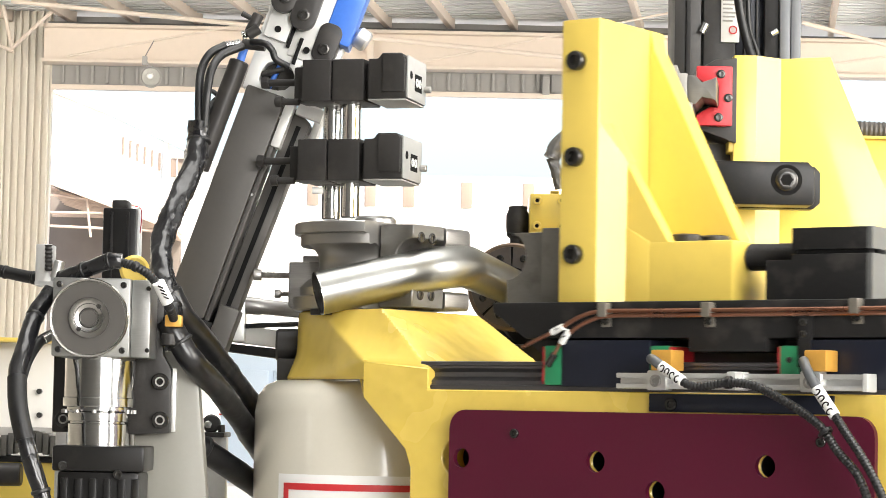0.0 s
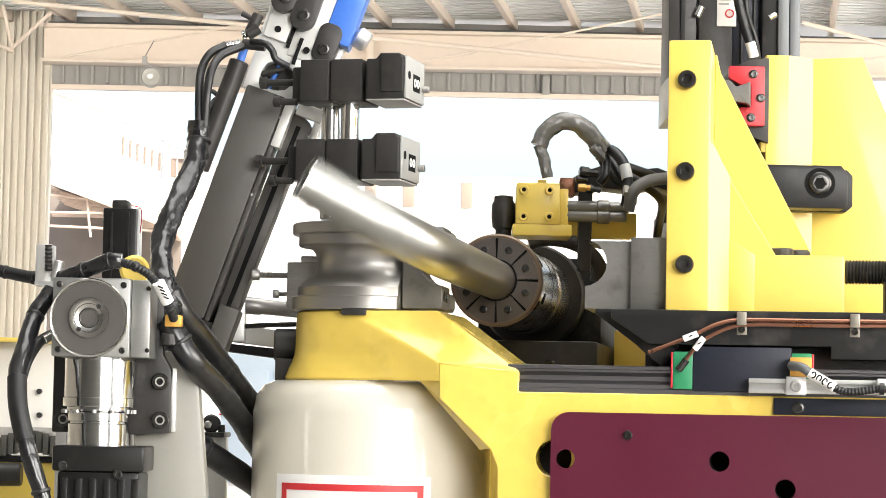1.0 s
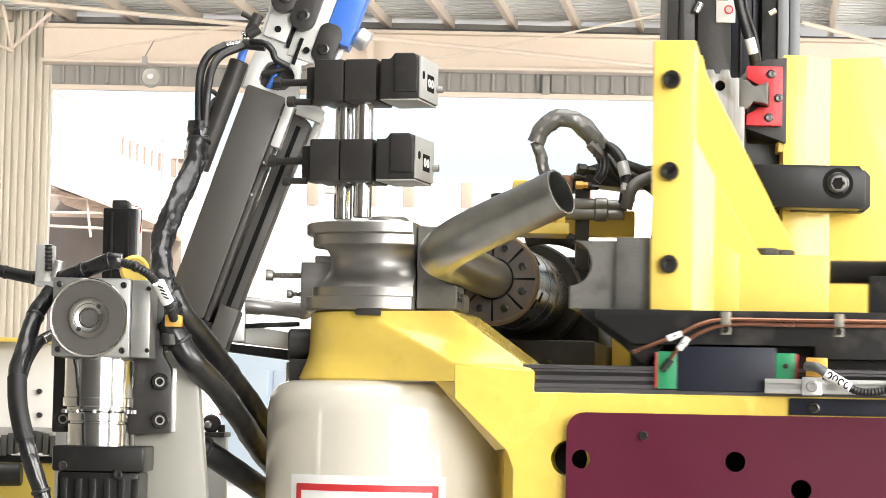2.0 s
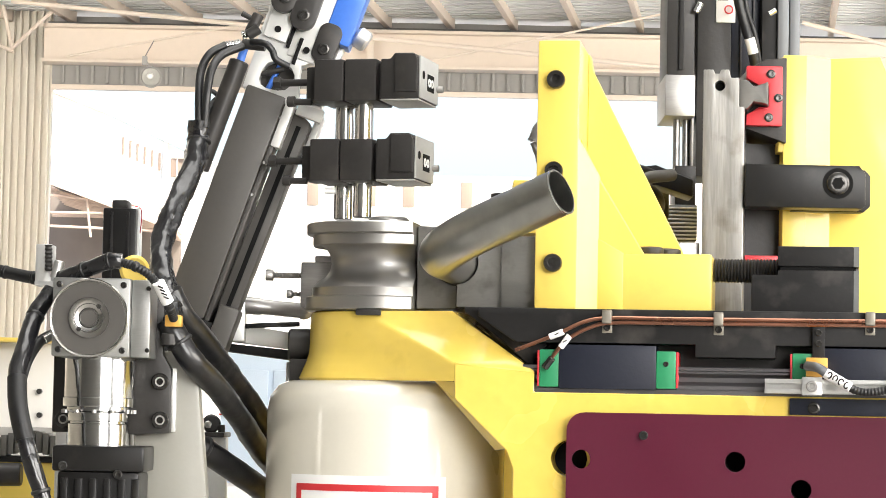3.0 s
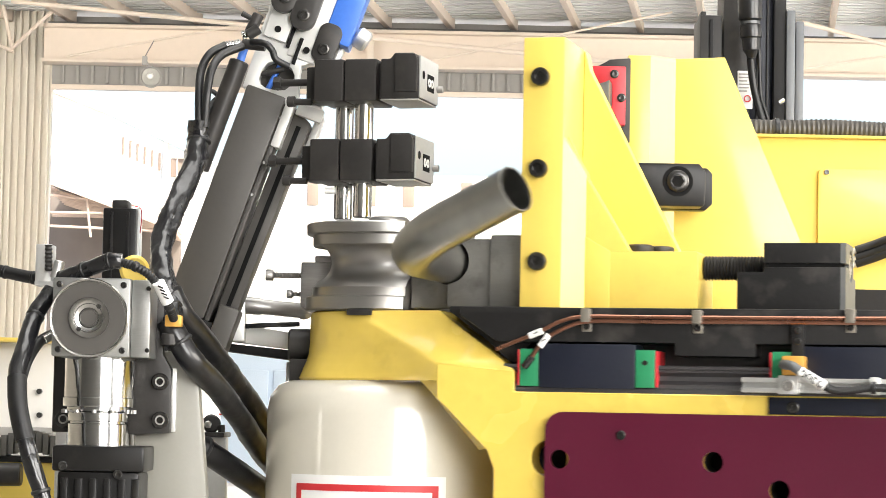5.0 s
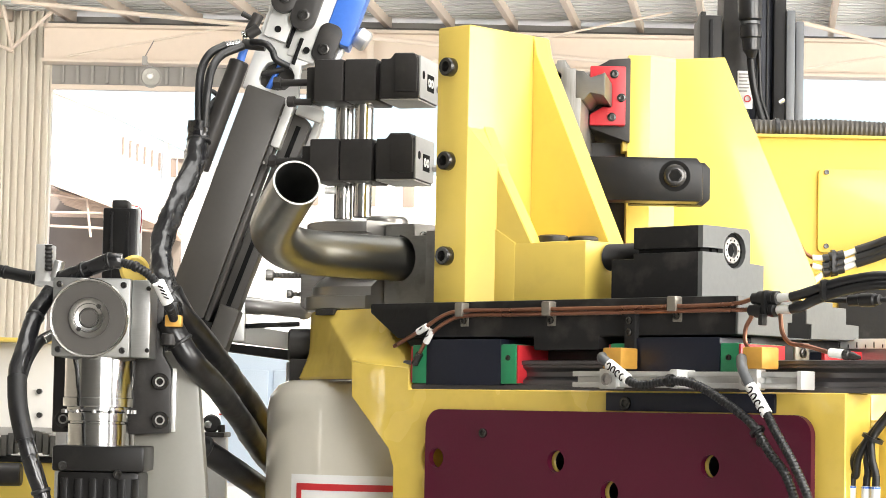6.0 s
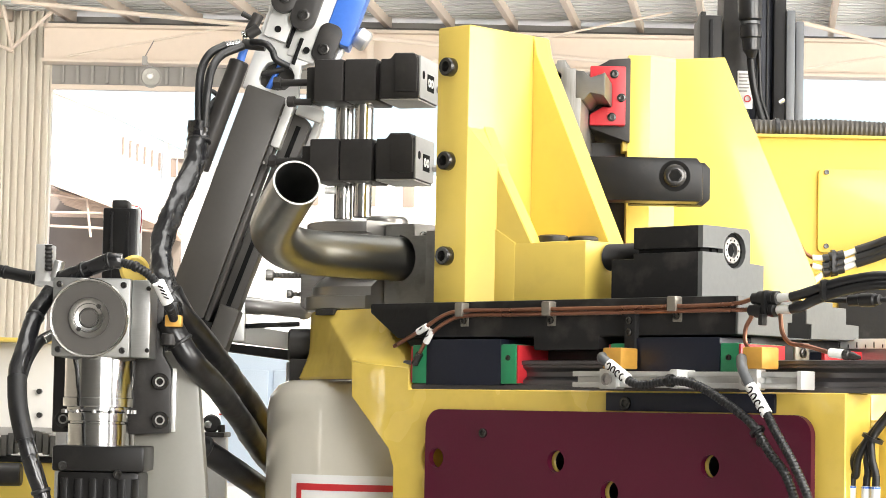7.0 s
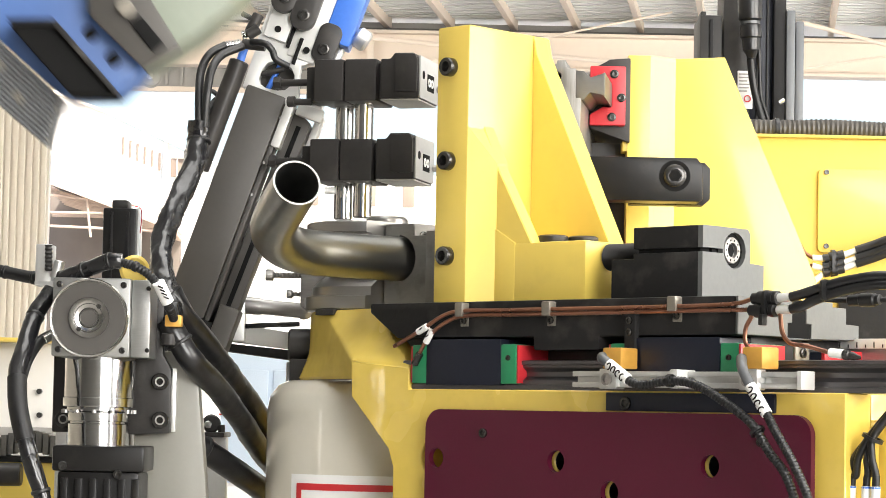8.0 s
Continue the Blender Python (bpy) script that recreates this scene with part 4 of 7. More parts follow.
        part("oil_hose", sweep([(0.853, -0.195, zj + 0.001), (0.868, -0.195, zj + 0.004), (h[0][0], -0.194, h[0][1]), (h[1][0], -0.188, h[1][1]), (h[2][0], -0.178, h[2][1]), (1.06, -0.14, h[2][1] - 0.012), (1.16, -0.06, h[2][1] - 0.06)], 0.0058, 12, 8), FOIL, c, "black oil hose")
    part("oil_hose", sweep([(0.87, -0.188, 1.092), (0.9, -0.186, 1.099), (0.94, -0.182, 1.1075), (0.99, -0.17, 1.1095), (1.07, -0.13, 1.09), (1.16, -0.05, 1.04)], 0.0055, 12, 8), FOIL, c, "black oil hose")
    for q, z0_, z1_ in ((0.8195, 1.0715, 1.1005), (0.899, 1.0875, 1.111)):
        part("joint_tie", prism(rounded(-0.2065, -0.182, z0_, z1_, 0.006), 0, 0.0035, 0, m=ENDWISE(q)), RUBBER, c, "black cable tie")
    part("tie_tail", box(0.8175, 0.8235, -0.21, -0.2, 1.060, 1.073, 0.0015), RUBBER, c)
    part("connector", lathe([(0.004, 0), (0.0065, 0.002), (0.0065, 0.016), (0.0078, 0.017), (0.0078, 0.034), (0.006, 0.036), (0.006, 0.041), (0.003, 0.042)], (0.9125, -0.17, 1.0885), (1.0, -0.165, 1.0895), 16), RUBBER, c, "black plug")
    part("connector_cable", sweep([(0.88, -0.178, 1.0905), (0.9135, -0.17, 1.0885)], 0.0035, 8, 2), RUBBER, c)
    part("connector_cable", sweep([(0.95, -0.168, 1.0888), (0.99, -0.15, 1.0895), (1.08, -0.1, 1.08)], 0.0035, 8, 4), RUBBER, c)
    part("pipe_drop", sweep([(0.800, -0.195, 1.0755), (0.7975, -0.197, 1.0685), (0.7918, -0.198, 1.0575), (0.7912, -0.198, 1.0425), (0.7962, -0.196, 1.033)], 0.0027, 8), COPPER, c, "thin copper oil pipe")
    part("pipe_drop", sweep([(0.838, -0.195, 1.0765), (0.839, -0.196, 1.069), (0.843, -0.197, 1.0515), (0.8525, -0.195, 1.0402), (0.876, -0.193, 1.0362), (0.9035, -0.19, 1.0292)], 0.0027, 8), COPPER, c, "thin copper oil pipe")
    part("drop_sleeve", rod((0.902, -0.19, 1.0295), (0.9195, -0.188, 1.0277), 0.0055, 14, 0.001), WHITE, c, "white pipe sleeve")
    part("drop_fitting", lathe([(0.003, 0), (0.0058, 0.001), (0.0058, 0.007), (0.0045, 0.008), (0.0045, 0.014), (0.003, 0.018), (0.002, 0.022)], (0.9195, -0.188, 1.0277), (0.9385, -0.187, 1.0243), 8), BOLT, c)
    for p in ((0.3376, -0.183, 1.0726), (0.4845, -0.183, 1.0717), (0.6812, -0.183, 1.0746)):
        bm = box(p[0] - 0.0065, p[0] + 0.0065, -0.1855, -0.183, p[2] - 0.008, p[2] + 0.012, 0.0008)
        box(p[0] - 0.0065, p[0] + 0.0065, -0.1975, -0.183, p[2] + 0.004, p[2] + 0.022, 0.002, bm)
        cl = part("pipe_clip", bm, CLIPSTEEL, c, "bent steel pipe clip")
        part("clip_screw", cap_screw((p[0], -0.1855, p[2] - 0.001), FRONT, 0.0045, 0.003), BOLT, cl)
    # trip finger for the sensors
    p = (0.6149, -0.19, 1.0608)
    tf = part("trip_finger", box(p[0] - 0.008, p[0] + 0.008, -0.192, -0.183, p[2] - 0.045, p[2] + 0.02, 0.001), DARKPL, c)
    for dz in (0.008, -0.006):
        part("finger_screw", cap_screw((p[0], -0.192, p[2] + dz), FRONT, 0.0045, 0.003), BOLT, tf)
    # outer end of the slide
    yz = [(-0.183, 1.0515), (-0.0855, 1.0515), (-0.0855, 1.0685), (-0.0765, 1.0685), (-0.0765, z1), (-0.183, z1)]
    part("plate_end", prism(yz, 0, 0.004, 0.0008, m=ENDWISE(xle - 0.003), seg=1), GREYFACE, c, "bare milled end face")
    yz = [(-0.085, 1.048), (0.0614, 1.0525), (0.0614, 1.0705), (0.0346, 1.0712), (0.0346, 1.0905), (0.006, 1.091), (0.006, z1), (-0.048, z1), (-0.048, 1.0685), (-0.037, 1.0685), (-0.037, 1.051), (-0.085, 1.051)]
    es = part("stepped_end", prism(yz, 0, 0.004, 0.0008, m=ENDWISE(xle - 0.003), seg=1), GREYFACE, c, "bare milled stepped end face")
    # Shallow black plate that paints the keyway's shade.
    part("end_recess", prism([(-0.0855, 1.051), (-0.037, 1.051), (-0.037, 1.0685), (-0.048, 1.0685), (-0.048, z1), (-0.0765, z1), (-0.0765, 1.0685), (-0.0855, 1.0685)], 0, 0.002, 0, m=ENDWISE(xle - 0.003)), INKSHADE, es, "keyway painted black for shade")
    part("rear_ledge", prism([(0.004, 1.0515), (0.061, 1.0525), (0.061, 1.07), (0.034, 1.0707), (0.034, 1.09), (0.004, 1.0905)], 0, 0.5, 0.001, m=ENDWISE(xle - 0.503)), DARKPL, c)
    rr = part("rear_bearing", box(0.60, 0.774, -0.024, 0.061, 0.99, 1.036, 0.002), NAVY, c, "navy steel linear bearing block")
    part("seal", box(0.774, 0.779, -0.024, 0.0605, 0.992, 1.0385, 0.001), RED, rr, "red end seal")
    part("grease_bracket", box(0.777, 0.781, -0.086, -0.058, 1.024, 1.045, 0.0006), CLIPSTEEL, c, "zinc-plated bracket")
    part("bracket_screw", cap_screw((0.781, -0.072, 1.033), (1, 0, 0), 0.006, 0.003), BOLT, c)
    return c


DIE, ARM, CLAMP = die(), arm(), clamp()


def head_column():
    """The cream column under the die and all that shifts with it sideways. Built at its right-hand stop."""
    h = thing("bender_column", (AXIS.x, AXIS.y, 0), "cream painted round machine column with a red-framed label", "machine column")
    c = (AXIS.x + 0.012, AXIS.y)
    zt = 0.9963
    r = 0.168
    part("drum", lathe([(r, 0.0), (r, zt - 0.045), (r - 0.004, zt - 0.022), (r - 0.015, zt - 0.007), (r - 0.03, zt), (0.02, zt)], (*c, 0), (*c, 1), 96), CREAM, h)

    def patch(name, a0, a1, z0, z1, dr, mat, label=""):
        bm = bmesh.new()
        n = 24
        cols = []
        for i in range(n + 1):
            a = radians(a0 + (a1 - a0) * i / n)
            cols.append([bm.verts.new((c[0] + q * math.sin(a), c[1] - q * math.cos(a), z)) for q, z in ((r + dr, z0), (r + dr, z1), (r - 0.002, z1), (r - 0.002, z0))])
        for p, q in zip(cols, cols[1:]):
            for k in range(4):
                bm.faces.new((p[k], p[(k + 1) % 4], q[(k + 1) % 4], q[k]))
        bm.faces.new(cols[0])
        bm.faces.new(cols[-1][::-1])
        return part(name, bm, mat, h, label)

    zl = 0.8558
    patch("label_plate", -48, 30.5, zl - 0.16, zl + 0.012, 0.0008, WHITE, "white label plate")
    for a0, a1, z0, z1 in ((-44, 26.6, zl - 0.009, zl), (-44, 26.6, zl - 0.15, zl - 0.141), (-44, -41, zl - 0.141, zl - 0.009), (23.6, 26.6, zl - 0.141, zl - 0.009)):
        patch("label_frame", a0, a1, z0, z1, 0.0016, LABELRED, "red label frame")
    patch("label_print", -34, 16, zl - 0.06, zl - 0.035, 0.0016, INKSHADE)
    # black motor flange beside the hub
    p = (-0.2183, 3.66, 1.0472)
    part("flange", rod((p[0], 3.64, p[2]), (p[0] + 0.06, 3.64, p[2]), 0.024, 28, 0.003), BLACKOX, h, "black round flange")
    part("flange_body", box(p[0] + 0.004, p[0] + 0.05, 3.6, 3.70, p[2] - 0.055, p[2] - 0.02, 0.003), BLACKOX, h)
    # wiper die holder with its two adjusting screws
    w = part("wiper_holder", box(-0.2043, -0.1513, 3.66, 3.74, 1.1033, 1.1684, 0.003), STEEL, h, "steel wiper die holder")
    part("holder_step", box(-0.185, -0.1477, 3.665, 3.735, 1.1676, 1.1783, 0.003), STEEL, w)
    for x0, z, r_, l in ((-0.2577, 1.1505, 0.0085, 0.012), (-0.2266, 1.1231, 0.0065, 0.009)):
        turns = int((-0.2001 - x0 - l) / 0.0011)
        part("adjusting_screw", lathe([(r_ * (0.56 if i % 2 else 0.46), 0.0011 * i) for i in range(turns)], (x0 + l, 3.7, z), (0, 3.7, z), 14), STEEL, w, "threaded steel screw")
        part("screw_head", lathe([(r_ * 0.55, 0.003), (r_ * 0.58, 0.0), (r_ * 0.9, 0.0), (r_, 0.001), (r_, l - 0.0008), (r_ * 0.93, l), (0, l)], (x0, 3.7, z), (x0 + l, 3.7, z), 18), STEEL, w, "worn steel screw head")
    # chromed guide posts with two levels of clamp blocks
    for x, rr, y in ((-0.1456, 0.0135, 3.66), (-0.1165, 0.0135, 3.62)):
        part("guide_post", rod((x, y, 1.23), (x, y, 1.4489), rr, 28), CHROME, h, "chromed guide post")
    p = (-0.155, 3.64, 1.2687)
    part("post_nipple", rod((p[0] - 0.016, 3.62, p[2]), (p[0], 3.62, p[2]), 0.005, 12), WHITE, h)
    for zz, zlo in ((1.4236, 0), (1.3096, 1)):
        dx = -0.004 if zlo else 0.0
        m = Matrix.Translation((-0.1126 + dx, 3.64, zz)) @ pose(0, 0, 0, 0, 0, -15)
        bl = part("clamp_block", box(-0.064, -0.021, -0.055, 0.035, -0.029, 0.031, 0.0025, m=m), BLACKOX, h, "black clamp block on the posts")
        part("rear_block", box(-0.019, 0.028, -0.054, 0.035, -0.029, 0.031, 0.0025, m=m), BLACKOX, bl)
        part("block_joint", box(-0.022, -0.018, -0.05, 0.03, -0.027, 0.028, 0, m=m), INKSHADE, bl)
        part("side_block", box(-0.084, -0.064, -0.03, 0.03, -0.026, 0.024, 0.003, m=m), BLACKOX, bl)
        part("neck", box(0.028, 0.036, -0.04, 0.03, -0.026, 0.026, 0.001, m=m), BLACKOX, bl)
        part("nut", prism([(0.036, -0.027), (0.036, 0.03), (0.05, 0.03), (0.056, 0.038), (0.084, 0.038), (0.092, 0.03), (0.092, -0.027)], -0.06, 0.04, 0.0025, m=m), BLACKOX, bl)
        part("nut_chamfer", prism([(0.058, -0.018), (0.058, 0.036), (0.087, 0.036), (0.0905, 0.028), (0.0905, -0.018)], -0.064, -0.058, 0.002, m=m), BLACKOX, bl)
        # Thin pale plate that paints the light bounced up by the floor.
        part("nut_bounce_plate", box(0.036, 0.092, -0.058, 0.038, -0.0295, -0.0272, 0.0005, m=m), ENDSTEEL, bl, "bare steel underside, coloured pale for light off the floor")
        e = part("end_plate", box(0.092, 0.0945, -0.058, 0.038, -0.026, 0.034, 0.0008, m=m), ENDSTEEL, bl, "bare steel end plate, coloured paler for the light on it")
        part("end_bore", lathe([(0.006, 0), (0.006, 0.0006), (0, 0.0006)], m @ Vector((0.0945, -0.042, 0.008)), m @ Vector((1.0945, -0.042, 0.008)), 16), INKSHADE, bl)
        bm = box(0.0945, 0.0953, -0.022, 0.012, -0.012, 0.012, 0.0, m=m)
        part("mark_plate", bm, INKSHADE, bl, "small black mark plate")
        for k in range(2):
            bm = lathe([(0.0032, 0), (0.0032, 0.0009), (0.0062, 0.0009), (0.0062, 0)], m @ Vector((0.0953, -0.014 + 0.015 * k, 0)), m @ Vector((1.0953, -0.014 + 0.015 * k, 0)), 18)
            part("plate_mark", bm, WHITE, bl)
        part("end_stud", rod(m @ Vector((0.0953, 0.03, -0.004)), m @ Vector((0.104, 0.03, -0.004)), 0.005, 12), STEEL, bl)
        part("draw_rod", rod(m @ Vector((-0.084, -0.01, 0.004)), m @ Vector((-0.135, -0.01, 0.004)), 0.0052, 14), BLACKOX, bl)
        part("rod_nut", rod(m @ Vector((-0.128, -0.01, 0.004)), m @ Vector((-0.139, -0.01, 0.004)), 0.0095, 6), BLACKOX, bl)
        part("set_screw", rod(m @ Vector((-0.075, -0.03, -0.027)), m @ Vector((-0.105, -0.03, -0.026)), 0.005, 10), BLACKOX, bl)
        part("set_screw_head", rod(m @ Vector((-0.1, -0.03, -0.026)), m @ Vector((-0.111, -0.03, -0.026)), 0.008, 12), BLACKOX, bl)
    return h


HEAD = head_column()


def pressure_unit():
    p = thing("pressure_die_bracket", (0, 0, 0), "yellow pressure die bracket with a red bearing", "machine bracket")
    Y = 3.76
    x0, xa, xb = 0.5027, 0.5363, 0.5767
    zt, zl = 1.4971, 0.78
    br = part("side_plate", prism([(x0, zl), (x0, zt), (xa, zt), (xa, zl)], Y, 4.0, 0.0004), YELLOW, p)
    # bright bevel, then the ribbed flank
    bm = bmesh.new()
    pts = [(xa, Y), (xb, Y + 0.03), (xb, Y + 0.1), (xa, Y + 0.1)]
    lo = [bm.verts.new((x, y, zl)) for x, y in pts]
    hi = [bm.verts.new((x, y, zt)) for x, y in pts]
    bm.faces.new(lo[::-1])
    bm.faces.new(hi)
    for i in range(4):
        bm.faces.new((lo[i], lo[(i + 1) % 4], hi[(i + 1) % 4], hi[i]))
    part("bevel_plate", bm, YELLOW, p)
    part("flank_rib", prism([(xb, zl), (0.8778, zl), (0.7925, 1.1658), (0.6509, 1.5012), (xb, zt)], Y + 0.0305, Y + 0.075, 0.0006), YELLOW, p)
    b0, b1, z0, z1 = 0.4442, 0.4976, 1.3878, 1.4767
    poly = [(b0, z0), (b1, z0), (b1, z1), (b0, z1), (b0, z1 - 0.018), (b0 + 0.02, z1 - 0.03), (b0 + 0.033, z1 - 0.03), (b0 + 0.033, z0 + 0.028), (b0 + 0.02, z0 + 0.028), (b0, z0 + 0.016)]
    rb = part("bearing_end", prism(poly, 3.735, 3.75, 0.002), RED, p, "red plastic bearing end cap")
    part("bearing_body", prism([(b0 + 0.002, z0 - 0.003), (b1 + 0.008, z0 - 0.024), (b1 + 0.008, z1 + 0.015), (b0 + 0.03, z1 + 0.012), (b0 + 0.002, z1 - 0.004)], 3.75, 3.95, 0.002), BLACKOX, p)
    for x, z in ((b0 + 0.036, z1 - 0.012), (b0 + 0.047, (z0 + z1) / 2 - 0.003), (b0 + 0.033, z0 + 0.012)):
        part("bearing_screw", cap_screw((x, 3.735, z), FRONT, 0.0065, 0.003), BOLT, rb)
    part("lip", box(0.4955, x0 + 0.001, Y + 0.002, 3.9, 1.352, 1.3725, 0.0015), YELLOW, br)
    for q in range(3):
        part("moulded_mark", box(b0 + 0.026, b0 + 0.034, 3.7338, 3.735, z0 + 0.016 + 0.004 * q, z0 + 0.018 + 0.004 * q, 0.0), LABELRED, rb)
    part("lower_bearing", box(b0, b1, 3.735, 3.95, 1.1807, 1.1957, 0.002), RED, p, "red lower bearing")
    # Solid black box in place of the shade inside the bracket.
    part("cavity_shade", box(b0 + 0.005, x0, 3.80, 3.84, 0.9, z0 - 0.02, 0.0), BLACKOX, p)
    s = thing("pressure_die_slide", (0, 0, 0), "worn steel pressure die slab on a guide rail", "machine slide")
    sx0, sx1, sz0, sz1 = 0.3787, 0.4393, 0.98, 1.4675
    w = sx1 - sx0
    along = Matrix.Translation((sx0, 3.72, 0)) @ pose(0, 0, 0, 0, 0, -PHI) @ Matrix.Translation((-sx0, -3.72, 0))
    slab = [(sx0, sz0), (sx1, sz0), (sx1, sz1 - 0.055), (sx1 - 0.008, sz1 - 0.055), (sx1 - 0.008, sz1 - 0.012), (sx0 + w * 0.66, sz1 - 0.012), (sx0 + w * 0.62, sz1), (sx0 + w * 0.42, sz1), (sx0 + w * 0.40, sz1 - 0.006), (sx0 + w * 0.27, sz1 - 0.006), (sx0 + w * 0.25, sz1), (sx0, sz1)]
    sl = part("slab", prism(slab, 3.72, 4.05, 0.0015, [(sx0 + w * 0.4, sz1 - 0.024, 0.0075)], m=along), SLABSTEEL, s)
    part("slab_bore", rod((sx0 + w * 0.4, 3.735, sz1 - 0.024), (sx0 + w * 0.4, 3.74, sz1 - 0.024), 0.009, 16), INKSHADE, sl)
    r0, r1, rz0, rz1 = sx1 - 0.008, 0.4734, 1.4092, 1.4529
    dz = (rz1 - rz0)
    part("guide_rail", prism([(r0, rz0), (r0 + 0.012, rz0 + 0.001), (r0 + 0.021, rz0 + dz * 0.26), (r1 - 0.005, rz0 + dz * 0.2), (r1, rz0 + dz * 0.12), (r1, rz1 - dz * 0.06), (r1 - 0.005, rz1 - dz * 0.12), (r0 + 0.021, rz1 - dz * 0.24), (r0 + 0.012, rz1 - 0.001), (r0, rz1)], 3.722, 4.05, 0.001, m=along), DARKSTEEL, s, "profiled steel guide rail")
    bz0, bz1, bx = 1.264, 1.3269, 0.6147
    ba = part("bar", prism([(sx1, bz0), (bx - 0.004, bz0), (bx, bz0 + 0.004), (bx, bz1 - 0.011), (bx - 0.009, bz1), (sx1, bz1)], 3.695, 3.745, 0.0015), BARBLACK, s, "oiled black steel carrier bar")
    part("bar_back", prism([(0.5134, bz0 - 0.0012), (0.6205, bz0 - 0.0012), (0.6306, bz0 + 0.008), (0.6306, bz1 - 0.010), (0.6225, bz1 - 0.001), (0.5134, bz1 - 0.001)], 3.746, 3.775, 0.002), BARBLACK, s, "oiled black backing bar")
    c = (0.5743, 3.695, 1.3005)
    part("bar_bore", lathe([(0.0185, 0.0), (0.0225, 0.0), (0.0225, 0.0006), (0.0185, 0.0006), (0.0186, 0.0)], c, (c[0], c[1] - 1, c[2]), 30), INKSHADE, ba)
    part("bore_floor", lathe([(0.0, 0.0003), (0.019, 0.0003), (0.019, 0.0)], c, (c[0], c[1] - 1, c[2]), 30), INKSHADE, ba)
    bb = part("bar_bolt", lathe([(0.0, 0.0), (0.0165, 0.0), (0.0165, 0.002), (0.0150, 0.0032), (0.0098, 0.0033), (0.0092, 0.0012), (0, 0.0012)], c, (c[0], c[1] - 1, c[2]), 26), BOLT, ba, "oiled socket head bolt")
    part("socket", lathe([(0.0, 0.0014), (0.0092, 0.0014), (0.0092, 0.001)], c, (c[0], c[1] - 1, c[2]), 6), INKSHADE, bb)
    # pressure die proper on the tube side
    part("pressure_die", box(sx0 - 0.05, sx0, 3.74, 4.0, ZT - 0.05, ZT + 0.05, 0.002), STEEL, s, "grooved steel pressure die")
    return p, s


PRESS, PSLIDE = pressure_unit()
FEEDWAY = Vector((math.sin(radians(PHI)), math.cos(radians(PHI)), 0))
SIDEWAY = Vector((math.cos(radians(PHI)), -math.sin(radians(PHI)), 0))
HOME = Matrix.Translation(AXIS) @ pose(0, 0, 0, 0, 0, -PHI)


def arm_point(a, b, z):
    return HOME @ Vector((a, b, z))


def feed_carriage():
    """Built at its most forward stand."""
    c = thing("feed_carriage", (0, 0, 0), "tube feed carriage with a collet chuck and hoses", "machine carriage")
    f = arm_point(CLR, 0.33, ZT)
    back = f + FEEDWAY
    ch = part("chuck_body", lathe([(0.03, 0.002), (0.066, 0.002), (0.071, 0.006), (0.0715, 0.016), (0.068, 0.018), (0.068, 0.30), (0.066, 0.302), (0.066, 0.325), (0.0695, 0.327), (0.0695, 0.52), (0.066, 0.522), (0.066, 0.56), (0.03, 0.56)], f, back, 56), CHUCKSTEEL, c, "polished steel chuck cylinder")
    part("chuck_rim", lathe([(0.0662, -0.003), (0.0695, -0.003), (0.0725, 0.0), (0.0725, 0.012), (0.0662, 0.012), (0.0660, -0.003)], f, back, 56), RUST, ch, "rust-brown chuck rim")
    mf, _ = frame_to(f, back)
    for k in range(8):
        a0, a1 = radians(45 * k + 2), radians(45 * k + 43)
        bm = bmesh.new()
        n = 6
        ins = [(0.033 * math.cos(a0 + (a1 - a0) * i / n), 0.033 * math.sin(a0 + (a1 - a0) * i / n)) for i in range(n + 1)]
        out = [(0.0658 * math.cos(a0 + (a1 - a0) * i / n), 0.0658 * math.sin(a0 + (a1 - a0) * i / n)) for i in range(n + 1)]
        ring = ins + out[::-1]
        lo = [bm.verts.new((x, y, 0.004)) for x, y in ring]
        hi = [bm.verts.new((x, y, -0.003)) for x, y in ring]
        bm.faces.new(lo)
        bm.faces.new(hi[::-1])
        for i in range(len(ring)):
            bm.faces.new((lo[i], lo[(i + 1) % len(ring)], hi[(i + 1) % len(ring)], hi[i]))
        bm.transform(mf)
        part("chuck_jaw", bm, CHUCKFACE, ch, "dull brown steel chuck jaw")
        am = (a0 + a1) / 2
        q = mf @ Vector((0.05 * math.cos(am), 0.05 * math.sin(am), -0.003))
        part("jaw_screw", cap_screw(q, -FEEDWAY, 0.006, 0.002), BOLT, ch)
    part("slot_backing", lathe([(0.033, 0.0012), (0.0662, 0.0012), (0.0662, 0.0018), (0.033, 0.0018), (0.0331, 0.0012)], f, back, 40), INKSHADE, ch)
    part("chuck_throat", lathe([(0.0, 0.03), (0.036, 0.03), (0.036, 0.0)], f, back, 32), INKSHADE, ch)
    for a_, h_ in ((200, 0.10), (212, 0.06), (240, 0.15), (150, 0.08)):
        q0 = mf @ Vector((0.0675 * math.cos(radians(a_)), 0.0675 * math.sin(radians(a_)), h_))
        q1 = mf @ Vector((0.069 * math.cos(radians(a_)), 0.069 * math.sin(radians(a_)), h_))
        part("cylinder_bore", rod(q0, q1, 0.009, 14), INKSHADE, ch)
    for h_ in (0.21,):
        part("cylinder_groove", lathe([(0.067, h_), (0.0686, h_), (0.0686, h_ + 0.007), (0.067, h_ + 0.007), (0.067, h_)], f, back, 56), BLACKOX, ch, "dark groove round the chuck")
    # lever ring round the chuck
    g = f + FEEDWAY * 0.5
